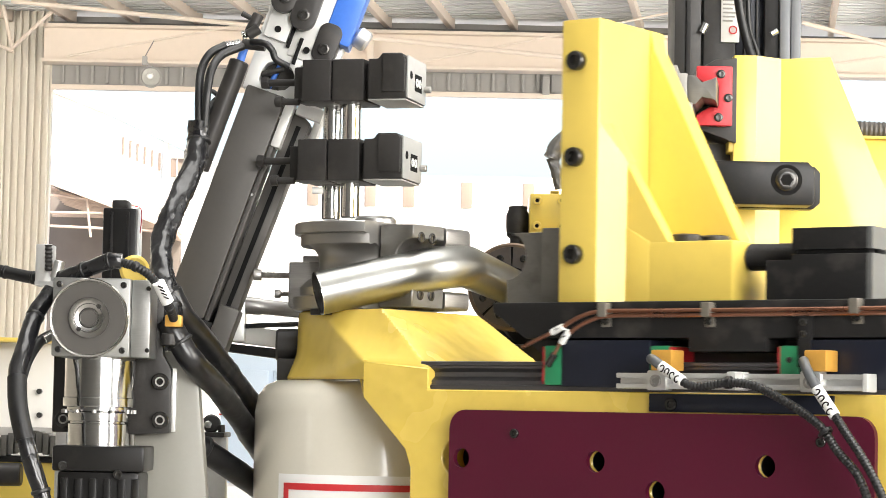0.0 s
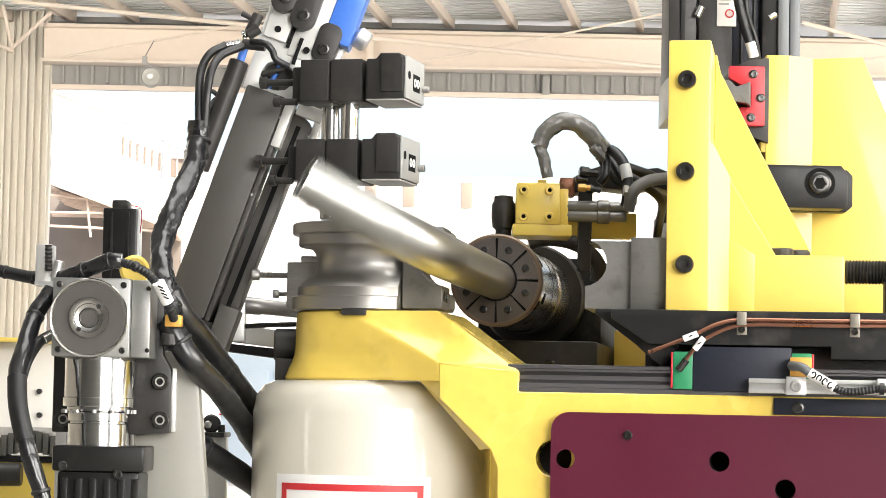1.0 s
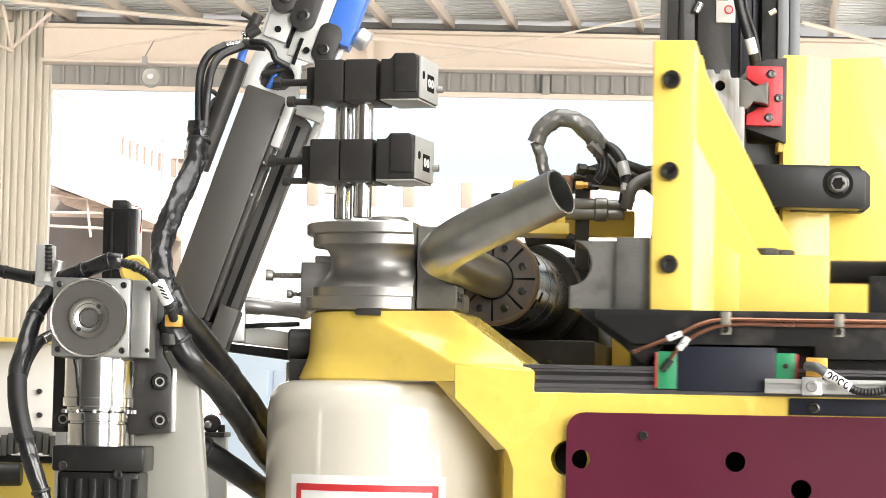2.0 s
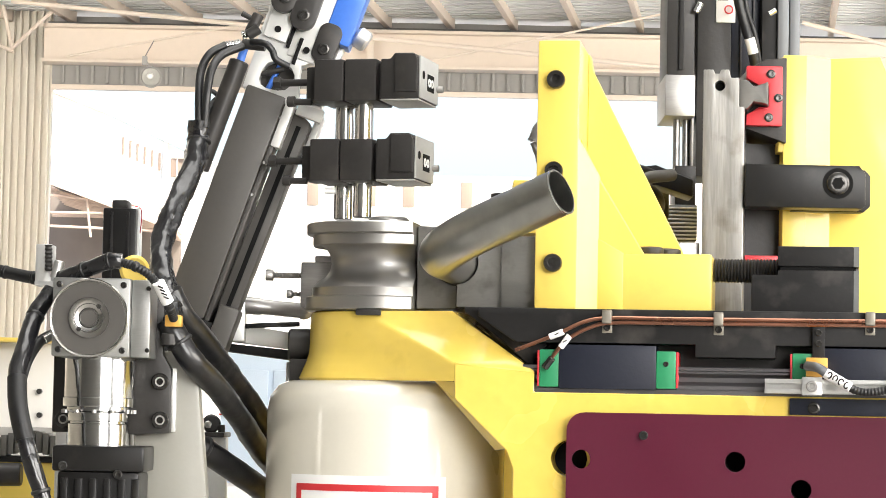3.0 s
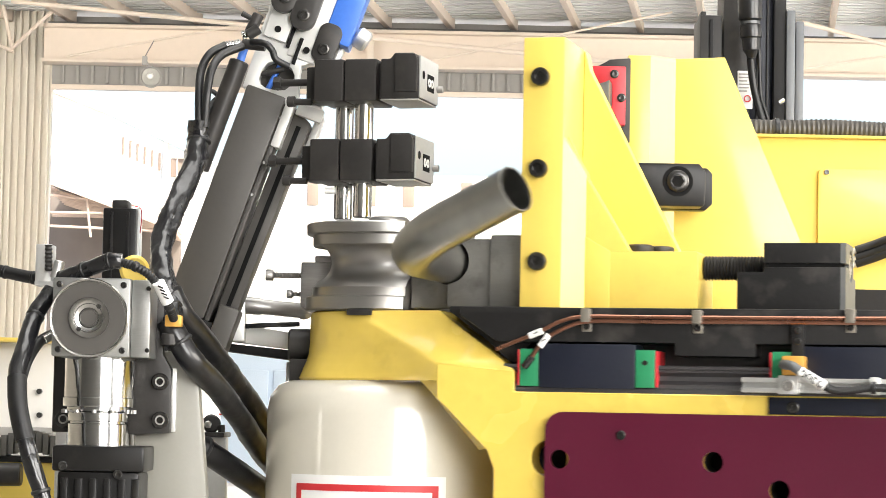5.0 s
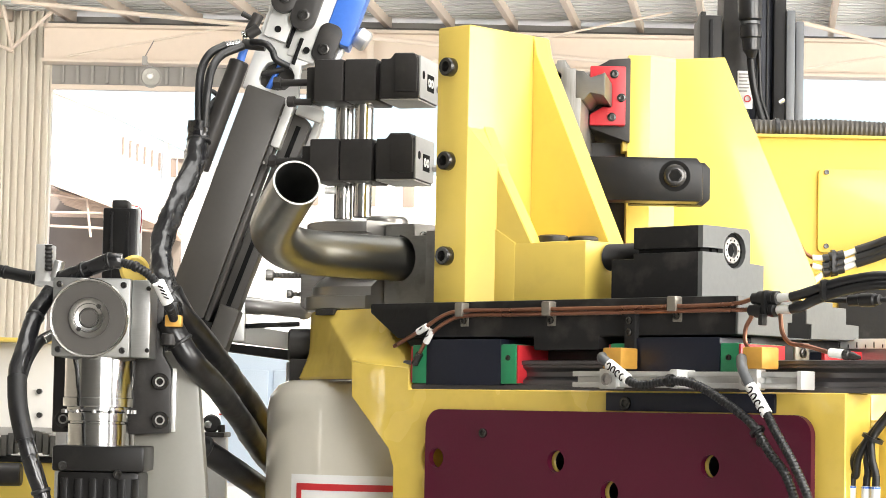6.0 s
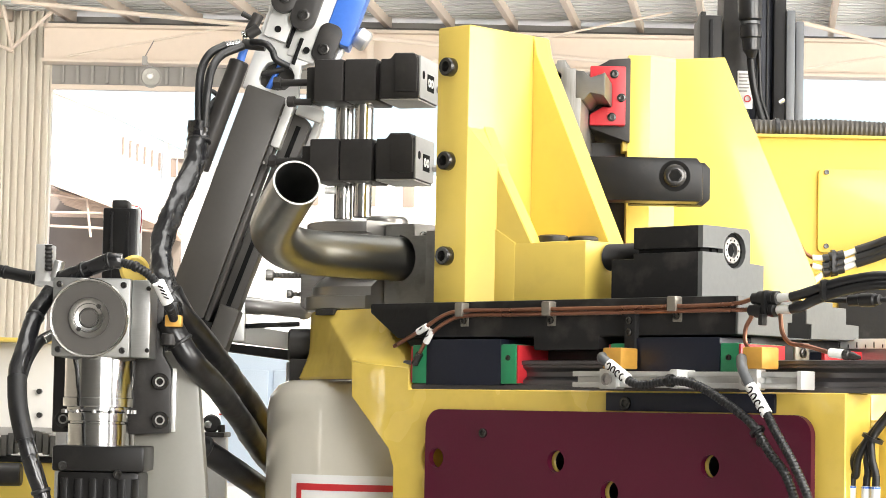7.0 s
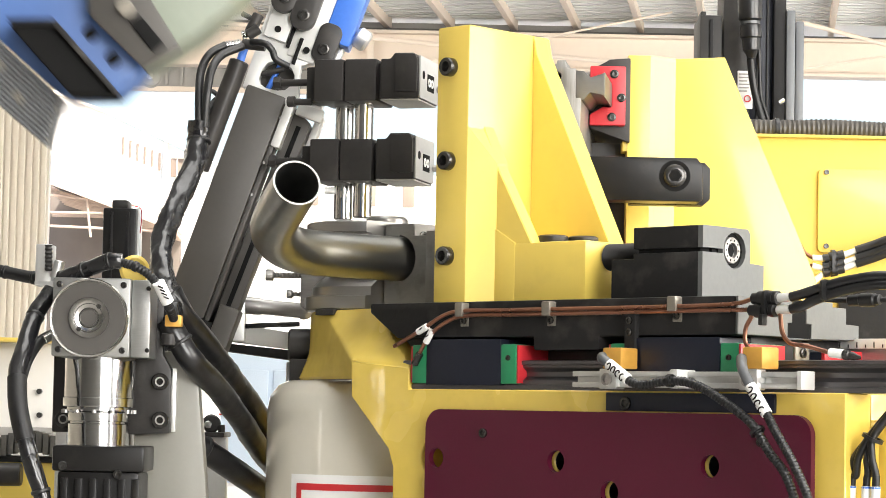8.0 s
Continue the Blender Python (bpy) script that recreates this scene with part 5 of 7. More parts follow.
    part("collar", lathe([(0.07, 0), (0.088, 0.0), (0.092, 0.006), (0.092, 0.06), (0.088, 0.066), (0.07, 0.066)], g, g + FEEDWAY, 40), BLACKOX, c, "black shift collar")
    part("fork", sweep([(0.137, 4.22, 1.2427), (0.165, 4.22, 1.2508), (0.2027, 4.22, 1.2478), (0.2349, 4.22, 1.2334), (0.256, 4.22, 1.2074), (0.2527, 4.22, 1.181)], 0.0125, 16), BLACKOX, c, "black curved shift fork")
    hs = f + FEEDWAY * 0.3
    m = Matrix.Translation(hs) @ pose(0, 0, 0, 0, 0, -PHI)
    part("base", box(-0.10, 0.145, -0.13, 0.5, -0.2, -0.088, 0.006, m=m), BLACKOX, c, "black chuck base")
    for x in (-0.065, 0.07):
        part("base_screw", cap_screw(m @ Vector((x, -0.13, -0.13)), (m.to_3x3() @ Vector(FRONT)), 0.011, 0.008), BOLT, c)
    part("base_block", box(-0.085, -0.06, -0.14, -0.08, -0.12, -0.07, 0.003, m=m), BLACKOX, c)
    part("spindle_head", box(-0.1, 0.12, 0.24, 0.6, -0.1, 0.07, 0.008, m=m), DARKPL, c)
    part("yellow_foot", box(0.15, 0.36, 0.14, 0.6, -0.198, -0.06, 0.004, m=m), YELLOW, c)
    # yellow hydraulic valve with its screws
    vx0, vx1, vz0, vz1 = 0.1096, 0.18, 1.2612, 1.3282
    v = part("valve", box(vx0, vx1, 4.03, 4.12, vz0, vz1, 0.003), YELLOW, c, "yellow hydraulic valve block")
    for x in (vx0 + 0.012, vx1 - 0.017):
        for z in (vz0 + 0.012, vz1 - 0.012):
            vs_ = part("valve_screw", cap_screw((x, 4.03, z), FRONT, 0.0075, 0.008), YELLOW, v)
            part("socket", lathe([(0, 0.0001), (0.0036, 0.0001), (0.0036, 0)], (x, 4.0265, z), (x, 3.0, z), 6), INKSHADE, vs_)
    part("valve_top", box(vx0 + 0.035, vx0 + 0.05, 4.06, 4.08, vz1, vz1 + 0.008, 0.001), YELLOW, v)
    part("valve_side", box(vx1, vx1 + 0.014, 4.04, 4.11, vz0 - 0.006, vz1 - 0.008, 0.002), YELLOW, v)
    part("valve_base", box(vx0 - 0.005, vx1 + 0.02, 4.03, 4.14, vz0 - 0.018, vz0, 0.002), YELLOW, v)
    part("mount_plate", box(vx0 - 0.005, 0.3201, 4.24, 4.28, 1.2554, 1.2992, 0.003), YELLOW, c, "yellow mounting plate")
    q = (0.0911, 4.1, 1.2849)
    part("knob", lathe([(0.012, -0.03), (0.018, -0.025), (0.02, -0.01), (0.02, 0.012), (0.016, 0.02), (0.016, 0.026), (0.008, 0.028)], (q[0], 4.1, q[2]), (q[0], 4.1, q[2] + 1), 20), BLACKOX, c, "black adjusting knob")
    part("knob_stem", rod((q[0], 4.1, q[2] - 0.06), (q[0], 4.1, q[2] - 0.02), 0.013, 14), BLACKOX, c)
    for z, l in ((1.2921, 0.2925), (1.2775, 0.2879)):
        part("coupling", lathe([(0.009, 0), (0.010, 0.002), (0.010, 0.05), (0.012, 0.052), (0.012, 0.07), (0.009, 0.072), (0.009, l - vx1 - 0.01)], (vx1 + 0.01, 4.05, z), (vx1 + 1, 4.05, z), 18), DARKSTEEL, c, "oiled steel hose coupling")
    part("bracket_post", prism([(0.213, 1.1907), (0.2329, 1.1865), (0.2344, 1.3181), (0.2117, 1.3177)], 4.06, 4.1, 0.002), BLACKOX, c)
    part("hose_block", box(0.1817, 0.2064, 4.08, 4.13, 1.3117, 1.342, 0.002), COPPER, c)
    part("rear_cover", prism([(0.1862, 1.3203), (0.1861, 1.3391), (0.2279, 1.3635), (0.2699, 1.3784), (0.3029, 1.3659), (0.3497, 1.3715), (0.4109, 1.3483), (0.4113, 1.3182), (0.3502, 1.3377), (0.3034, 1.3311), (0.2565, 1.3358)], 4.18, 4.26, 0.004), RUBBER, c, "black bellows cover")
    part("sleeved_hose", sweep([(0.1593, 4.05, 1.338), (0.153, 4.05, 1.368), (0.1455, 4.05, 1.391)], 0.0095, 22, 14, crumple=0.25), WRAP, c, "grey wrapped hose bundle")
    part("wrapped_fold", sweep([(0.1435, 4.05, 1.3905), (0.150, 4.05, 1.4065), (0.1625, 4.05, 1.421), (0.1815, 4.05, 1.4315), (0.2085, 4.05, 1.4265), (0.231, 4.06, 1.408), (0.2485, 4.08, 1.391)], 0.0145, 26, 14, crumple=0.22), WRAP, c, "grey plastic wrap folded round the hoses", smooth=75)
    part("wrap_flap", sweep([(0.2325, 4.05, 1.391), (0.2415, 4.05, 1.382), (0.249, 4.06, 1.376)], 0.0085, 14, 6, crumple=0.5), WRAP, c)
    part("hose", sweep([(0.2402, 4.1, 1.3926), (0.2664, 4.08, 1.3873), (0.2835, 4.06, 1.3646), (0.2906, 4.05, 1.3319), (0.2868, 4.04, 1.2948)], 0.009, 14), RUBBER, c, "black hydraulic hose")
    part("hose", sweep([(0.25, 4.12, 1.386), (0.268, 4.11, 1.372), (0.279, 4.1, 1.352), (0.29, 4.1, 1.343)], 0.0065, 12), RUBBER, c, "black hydraulic hose")
    part("hose", sweep([(0.2556, 4.13, 1.3767), (0.301, 4.14, 1.364), (0.3537, 4.2, 1.352), (0.372, 4.3, 1.34), (0.378, 4.36, 1.30)], 0.0095, 12), RUBBER, c, "black hydraulic hose")
    part("hose", sweep([(0.2922, 4.1, 1.3502), (0.322, 4.11, 1.334), (0.3542, 4.16, 1.3136), (0.362, 4.28, 1.29), (0.36, 4.34, 1.25)], 0.0075, 12), RUBBER, c, "black hydraulic hose")
    part("hose_branch", sweep([(0.256, 4.09, 1.38), (0.2575, 4.08, 1.36), (0.2545, 4.07, 1.345), (0.245, 4.07, 1.332)], 0.007, 12), RUBBER, c)
    for x, z, r_, l_ in ((0.2108, 1.3485, 0.009, 0.030), (0.2203, 1.3215, 0.007, 0.026), (0.205, 1.337, 0.006, 0.02)):
        part("elbow_fitting", lathe([(r_ * 0.7, 0), (r_, 0.002), (r_, l_ * 0.5), (r_ * 0.75, l_ * 0.55), (r_ * 0.75, l_)], (x, 4.04, z), (x + 0.3, 4.1, z - 0.02), 8), BOLT, c, "oiled steel elbow fitting")
    part("brass_fitting", lathe([(0.005, 0), (0.007, 0.001), (0.007, 0.012), (0.005, 0.013), (0.005, 0.02)], (0.2085, 4.03, 1.3215), (0.4, 4.03, 1.3205), 6), BRASS, c, "brass pipe fitting")
    for q in ((0.2868, 1.3105), (0.2905, 1.301), (0.298, 1.297)):
        part("union_nut", rod((q[0], 4.025, q[1]), (q[0] + 0.001, 4.045, q[1] + 0.014), 0.0062, 6), CLIPSTEEL, c, "plated union nut")
    part("hose_sleeve", sweep([(0.2841, 4.055, 1.3614), (0.2895, 4.05, 1.3392)], 0.0095, 12, 2), ALUWHITE, c)
    part("grey_hose", sweep([(0.2898, 4.03, 1.285), (0.2983, 4.03, 1.3167), (0.3239, 4.05, 1.3362), (0.369, 4.1, 1.3473)], 0.010, 14), HOSEGREY, c, "grey hydraulic hose")
    part("fork_hose", sweep([(0.2469, 4.12, 1.3912), (0.2656, 4.13, 1.3574), (0.2896, 4.14, 1.3403)], 0.009, 12), RUBBER, c)
    # tower at the carriage's rear
    back2 = FEEDWAY * -0.2
    def col(x0, x1, y0, y1, z0, z1, mat, name, label="", w=0.002):
        t = part(name, box(x0, x1, y0, y1, z0, z1, w, m=Matrix.Translation(back2)), mat, c, label)
        return t
    zt = 1.8972
    tw = col(0.43, 0.4805, 4.8, 4.95, 1.5774, zt, BLACKOX, "tower_tube", "black square tower tube")
    part("tube_seam", box(0.4516, 0.4602, 4.793, 4.8, 1.5882, zt - 0.01, 0.001, m=Matrix.Translation(back2)), DARKPL, tw)
    col(0.4263, 0.4808, 4.78, 4.95, 1.5017, 1.5769, STEEL, "tower_foot", "milled grey block")
    for x in (0.4535, 0.4705):
        part("tower_spindle", rod(Vector((x, 4.84, 1.40)) + back2, Vector((x, 4.84, 1.503)) + back2, 0.0065, 16), STEEL, c, "grey guide rod")
    col(0.477, 0.4829, 4.82, 4.88, 1.4136, 1.504, DARKSTEEL, "tower_stay", "oiled steel stay")
    col(0.4476, 0.485, 4.79, 4.9, 1.3397, 1.4126, BLACKOX, "spindle_base")
    rp = col(0.4316, 0.488, 4.785, 5.1, 1.2748, 1.341, GREYFACE, "ribbed_plate", "ribbed aluminium plate")
    for k in range(9):
        part("plate_rib", box(0.4316, 0.488, 4.78, 4.786, 1.2772 + 0.007 * k, 1.2805 + 0.007 * k, 0.0006, m=Matrix.Translation(back2)), ALU, rp)
    zz = zt + 0.1
    col(0.4909, 0.5528, 4.85, 5.0, 1.4, zz, BLACKOX, "tower_back", "black tower plate")
    col(0.5551, 0.6117, 4.87, 5.02, 1.4, zz + 0.1, NAVY, "tower_web")
    col(0.608, 0.6361, 4.84, 4.98, 1.4012, zz + 0.1, DARKPL, "tower_profile", "dark anodised profile")
    col(0.6359, 0.6565, 4.83, 4.98, 1.4342, zt + 0.02, TOWERGREY, "tower_profile", "grey anodised profile")
    col(0.6589, 0.6784, 4.84, 4.98, 1.4344, zt - 0.005, TOWERGREY, "tower_profile", "grey anodised profile")
    stp = col(0.5239, 0.5596, 4.845, 4.85, 1.6846, 1.7742, WHITE, "warning_label", "white warning label with a red mark", 0.0005)
    for k in range(6):
        zl = 1.7677 - 0.008 * k
        part("label_print", box(0.5271, 0.5542 - 0.004 * (k % 3), 4.843, 4.8455, zl - 0.003, zl, 0, m=Matrix.Translation(back2)), HALLGREY, stp)
    lc = Vector((0.5469, 4.843, 1.7081)) + back2
    part("label_mark", lathe([(0.006, 0), (0.006, 0.0012), (0.0085, 0.0012), (0.0085, 0)], lc, lc - Vector((0, 1, 0)), 20), LABELRED, stp)
    o = back2
    part("tower_cable", sweep([Vector(p) + o for p in ((0.544, 4.8, 1.8938), (0.5462, 4.78, 1.7924), (0.5545, 4.78, 1.7277), (0.568, 4.78, 1.674), (0.5813, 4.78, 1.6311), (0.5928, 4.8, 1.5909))], 0.009, 12), RUBBER, c, "black tower cable")
    part("tower_cable", sweep([Vector(p) + o for p in ((0.5634, 4.8, 1.8942), (0.569, 4.8, 1.7855), (0.5732, 4.8, 1.7096), (0.5899, 4.8, 1.6558), (0.6039, 4.82, 1.5937))], 0.005, 10), RUBBER, c)
    g0, g1 = Vector((0.5437, 4.745, 1.79)) + o, Vector((0.5392, 4.745, 1.9075)) + o
    part("cable_gland", lathe([(0.010, 0), (0.014, 0.012), (0.0195, 0.018), (0.0215, 0.045), (0.025, 0.048), (0.026, 0.06), (0.0245, 0.075), (0.021, 0.078), (0.021, 0.086), (0.027, 0.09), (0.0285, 0.105), (0.0285, 0.15), (0.024, 0.17), (0.024, 0.2)], g0, g1, 24), FOIL, c, "glossy black cable gland")
    part("gland_ring", lathe([(0.0205, 0.079), (0.0225, 0.079), (0.0225, 0.085), (0.0205, 0.085), (0.0205, 0.079)], g0, g1, 24), TOWERGREY, c, "grey gland ring")
    part("tower_cap", box(0.4335, 0.4455, 4.82, 4.9, zt, zt + 0.012, 0.002, m=Matrix.Translation(back2)), BLACKOX, c)
    part("tower_rib", box(0.5705, 0.574, 4.862, 4.87, 1.45, zz + 0.08, 0.0005, m=Matrix.Translation(back2)), BLACKOX, c)
    part("tower_rib", box(0.594, 0.5975, 4.862, 4.87, 1.45, zz + 0.08, 0.0005, m=Matrix.Translation(back2)), BLACKOX, c)
    part("hook_eye", lathe([(0.007, -0.002), (0.011, -0.002), (0.011, 0.002), (0.007, 0.002), (0.007, -0.002)], Vector((0.618, 4.81, 1.592)) + o, Vector((0.618, 3.81, 1.592)) + o, 18), BLACKOX, c, "black lifting eye")
    part("cable_sleeve", sweep([Vector(p) + o for p in ((0.5773, 4.775, 1.6454), (0.5857, 4.78, 1.6183))], 0.0095, 12, 2), WHITE, c)
    part("tower_clip", rod(Vector((0.4809, 4.79, 1.6932)) + o, Vector((0.4893, 4.79, 1.7118)) + o, 0.007, 12), CHROME, c)
    part("tower_clip", rod(Vector((0.6153, 4.8, 1.6942)) + o, Vector((0.6281, 4.8, 1.702)) + o, 0.006, 12), CHROME, c)
    return c


FEED = feed_carriage()


def machine_bed():
    b = thing("machine_bed", (0.9, 4.1, 0), "yellow machine bed housing with a removable panel", "machine bed")
    x0, zt = 0.465, 1.411
    part("housing", box(x0, x0 + 1.6, 4.06, 4.5, 0.0, zt, 0.006), YELLOW, b)
    fm = Matrix.Translation(arm_point(CLR, 0.3, 0)) @ pose(0, 0, 0, 0, 0, -PHI)
    part("feed_beam", box(-0.1, 0.2, 0.12, 2.6, 0.0, ZT - 0.2015, 0.006, m=fm), YELLOW, b)
    for x in (-0.07, 0.15):
        part("feed_rail", box(x, x + 0.03, 0.1, 2.6, ZT - 0.2015, ZT - 0.1995, 0.0, m=fm), RAILSTEEL, b)
    # Dark box set on the housing to paint the shade of an opening.
    part("bed_recess_shade", box(0.632, 1.3, 4.045, 4.06, 1.03, 1.165, 0.001), DARKPL, b, "dark plate on the housing for a shaded opening")
    px0 = 0.5985
    part("panel", prism(rounded(px0, px0 + 0.6, 1.2233, 1.3574, 0.008), 4.052, 4.06, 0.001), YELLOW, b)
    for p in ((0.6115, 4.052, 1.3521), (0.6118, 4.052, 1.2334)):
        part("panel_screw", cap_screw(p, FRONT, 0.0042, 0.003), BOLT, b)
    part("top_lip", box(x0, x0 + 1.6, 4.05, 4.06, zt - 0.004, zt + 0.001, 0.001), YELLOW, b)
    h = thing("corrugated_hose", (0.9, 4.15, zt), "grey corrugated hose lying along the bed", "hose")
    z = zt + 0.0165
    part("hose_body", sweep([(0.4875, 4.12, z), (0.563, 4.12, z), (0.6274, 4.12, z + 0.002), (0.7177, 4.12, z - 0.001), (0.8393, 4.12, z - 0.001)], 0.0165, 18, 8, 0.0018, 0.0078), LOADGREY, h)
    part("hose_strap", lathe([(0.016, 0), (0.0185, 0), (0.0185, 0.006), (0.016, 0.006)], (0.5372, 4.12, z), (0.6293, 4.12, z), 18), RUBBER, h)
    # oil hoses that hang in front of the bed
    g = thing("oil_hose_bundle", (0.6, 4.0, 1.1), "black oil hoses with white ferrules", "hose")
    for k, (z0, dx) in enumerate(((1.2095, 0.0), (1.1970, 0.0), (1.1730, 0.004))):
        lift = (0.0, -0.012, -0.021)[k]
        n0 = Vector((0.578 + dx, 3.97, z0))
        n1 = Vector((0.5945, 3.97, (1.2085, 1.1925, 1.184)[k]))
        part("pipe", sweep([n0 + Vector((-0.016, 0.03, (0.024, 0.002, -0.02)[k])), n0 + Vector((-0.010, 0.01, (0.008, 0.0, -0.008)[k])), n0], 0.0028, 8, 6), COPPER, g, "thin copper oil pipe")
        part("sleeve", rod(n0, n1, 0.0046, 12), WHITE, g, "white pipe sleeve")
        a0, a1 = Vector((0.5945, 3.968, 1.2065 + lift)), Vector((0.6265, 3.966, 1.2145 + lift))
        part("joint", lathe([(0.005, 0), (0.0078, 0.001), (0.0078, 0.01), (0.0092, 0.011), (0.0092, 0.022), (0.0078, 0.023), (0.0078, 0.033), (0.005, 0.034)], a0, a1, 16), RUBBER, g, "black pipe joint")
        b1 = Vector((0.649, 3.964, 1.2225 + lift))
        part("ferrule", rod(a1, b1, 0.0047, 12), ALUWHITE, g)
        part("hose_tail", sweep([b1 - Vector((0.004, 0, 0.001)), Vector((0.670, 3.96, 1.230 + lift)), Vector((0.694, 3.955, 1.2395 + lift)), Vector((0.75, 3.95, 1.262 + lift)), Vector((0.9, 3.96, 1.30 + lift))], 0.0068, 12), FOIL, g, "black oil hose")
    part("joint_tie", prism(rounded(3.954, 3.978, 1.1825, 1.222, 0.007), 0, 0.005, 0, m=ENDWISE(0.607)), RUBBER, g, "black cable tie")
    return b


machine_bed()


def tube():
    """A bent tube in rigid lengths; the short rings lie where the second bend forms."""
    t = thing("steel_tube", (0, 0, 0), "bare steel tube being bent, open at its end", "tube")
    L1, LT, BETA, RB = 0.2032, 0.1005, radians(69.1), 0.1463
    radius = 0.0302
    line = [Vector((0, 0, 0)), Vector((0, -L1, 0))]
    n = 18
    for i in range(1, n + 1):
        a = BETA * i / n
        line.append(Vector((RB * (1 - math.cos(a)), -L1 - RB * math.sin(a), 0)))
    d = Vector((math.sin(BETA), -math.cos(BETA), 0))
    end = line[-1] + d * LT
    line += [line[-1] + d * LT * 0.5, end]

    def pipe(path, open_end):
        bm = bmesh.new()
        seg, rows = 40, []
        def ring(p, tan, r):
            x = Vector((0, 0, 1))
            y = tan.cross(x).normalized()
            return [bm.verts.new(p + r * (math.cos(2 * math.pi * k / seg) * x + math.sin(2 * math.pi * k / seg) * y)) for k in range(seg)]
        tans = [(path[min(i + 1, len(path) - 1)] - path[max(i - 1, 0)]).normalized() for i in range(len(path))]
        for p, tn in zip(path, tans):
            rows.append(ring(p, tn, radius))
        if open_end:
            for p, tn in list(zip(path, tans))[::-1]:
                rows.append(ring(p, tn, radius - 0.0017))
        for a, b in zip(rows, rows[1:]):
            for k in range(seg):
                bm.faces.new((a[k], a[(k + 1) % seg], b[(k + 1) % seg], b[k]))
        return bm
    front = part("front_length", pipe(line, True), TUBEMET, t)
    part("cut_rim", lathe([(radius - 0.0023, -0.0005), (radius - 0.0023, 0.0008), (radius + 0.0002, 0.0008), (radius + 0.0002, -0.0005)], end, end + d, 40), CHROME, front, "bright saw-cut rim")
    rings = []
    N, TH = 14, radians(41)
    step = CLR * TH / N
    for i in range(N):
        bm = pipe([Vector((0, 0.0 - 0.0012, 0)), Vector((0, step * 0.5, 0)), Vector((0, step + 0.0012, 0))], False)
        rings.append(part("bend_ring", bm, TUBEMET, t))
    rear = part("rear_length", pipe([Vector((0, 0, 0)), Vector((0, 0.3, 0)), Vector((0, 0.9, 0))], False), TUBEMET, t)
    return t, front, rings, rear, N, TH, step


TUBE = tube()

# ---- the loader side ----
def gear_unit():
    g = thing("gear_motor", (-0.4455, 3.3, 0.8356), "right-angle gear motor with a bright flange", "gear motor")
    Y = 3.3
    x0, x1, z0, z1 = -0.5058, -0.4046, 1.018, 1.1207
    cx, cz = -0.4573, 1.0684
    hs = part("gearbox", box(x0, x1, Y, Y + 0.1, z0, z1, 0.003), GEARALU, g, "bare aluminium gearbox housing")
    part("side_housing", box(x1, -0.3794, Y + 0.012, Y + 0.1, z0, z1 - 0.001, 0.003), GEARALU, g)
    part("flange", lathe([(0.0, 0.002), (0.012, 0.002), (0.0125, 0.003), (0.0125, 0.005), (0.014, 0.006), (0.026, 0.006), (0.0265, 0.003), (0.048, 0.003), (0.0485, 0.005), (0.0505, 0.006), (0.0515, 0.005), (0.0515, 0.0)], (cx, Y, cz), (cx, Y - 1, cz), 56), CHUCKSTEEL, hs, "turned ring on the housing")
    part("disc", lathe([(0.0265, 0.0), (0.0265, 0.0042), (0.047, 0.0042), (0.047, 0.0)], (cx, Y, cz), (cx, Y - 1, cz), 56), LOADGREY, hs, "grey disc")
    for q in (0.0182, 0.0118, 0.0262):
        part("ring_groove", lathe([(q, 0.0), (q, 0.0066), (q + 0.0007, 0.0066), (q + 0.0007, 0.0)], (cx, Y, cz), (cx, Y - 1, cz), 48), BLACKOX, hs)
    part("shaft_bore", lathe([(0.0, 0.0045), (0.0105, 0.0045), (0.0105, 0.002)], (cx, Y, cz), (cx, Y - 1, cz), 24), LOADGREY, hs)
    for a in (50, 230):
        q = (cx + 0.0195 * math.cos(radians(a)), Y - 0.006, cz + 0.0195 * math.sin(radians(a)))
        part("ring_screw", cap_screw(q, FRONT, 0.003, 0.001), BOLT, hs)
    for x in (x0 + 0.009, x1 - 0.009):
        for z in (z0 + 0.009, z1 - 0.009):
            part("housing_screw", cap_screw((x, Y, z), FRONT, 0.0042, 0.002), BOLT, hs)
    for z in (z0 + 0.01, z1 - 0.012):
        part("side_screw", cap_screw((x1 + 0.022, Y + 0.012, z), FRONT, 0.003, 0.001), BOLT, hs)
    xc = -0.4481
    part("adapter", lathe([(0.045, -0.005), (0.046, 0.0), (0.046, 0.052), (0.0475, 0.053), (0.0475, 0.064), (0.042, 0.065), (0.042, 0.07), (0.04, 0.072), (0.04, 0.083), (0.0375, 0.084), (0.0375, 0.086), (0.04, 0.087), (0.04, 0.118)], (xc, Y + 0.05, z0), (xc, Y + 0.05, z0 - 1), 56), BRIGHTTURN, g, "bright turned adapter")
    for a in range(0, 360, 30):
        q = (xc + 0.0465 * math.sin(radians(a)), Y + 0.05 - 0.0465 * math.cos(radians(a)), z0 - 0.068)
        part("adapter_screw", rod(q, (q[0], q[1], q[2] - 0.005), 0.003, 8), STEEL, g)
    zm = z0 - 0.115
    mo = part("motor_flange", box(-0.4998, -0.3807, Y - 0.005, Y + 0.11, zm - 0.033, zm, 0.004), BARBLACK, g, "black motor flange")
    part("motor", box(-0.4936, -0.387, Y + 0.0, Y + 0.105, 0.45, zm - 0.033, 0.006), BARBLACK, g, "black servo motor")
    for k in range(6):
        xx = -0.4877 + 0.0185 * k
        part("motor_fin", box(xx, xx + 0.009, Y - 0.006, Y, 0.46, zm - 0.042, 0.001), BARBLACK, mo)
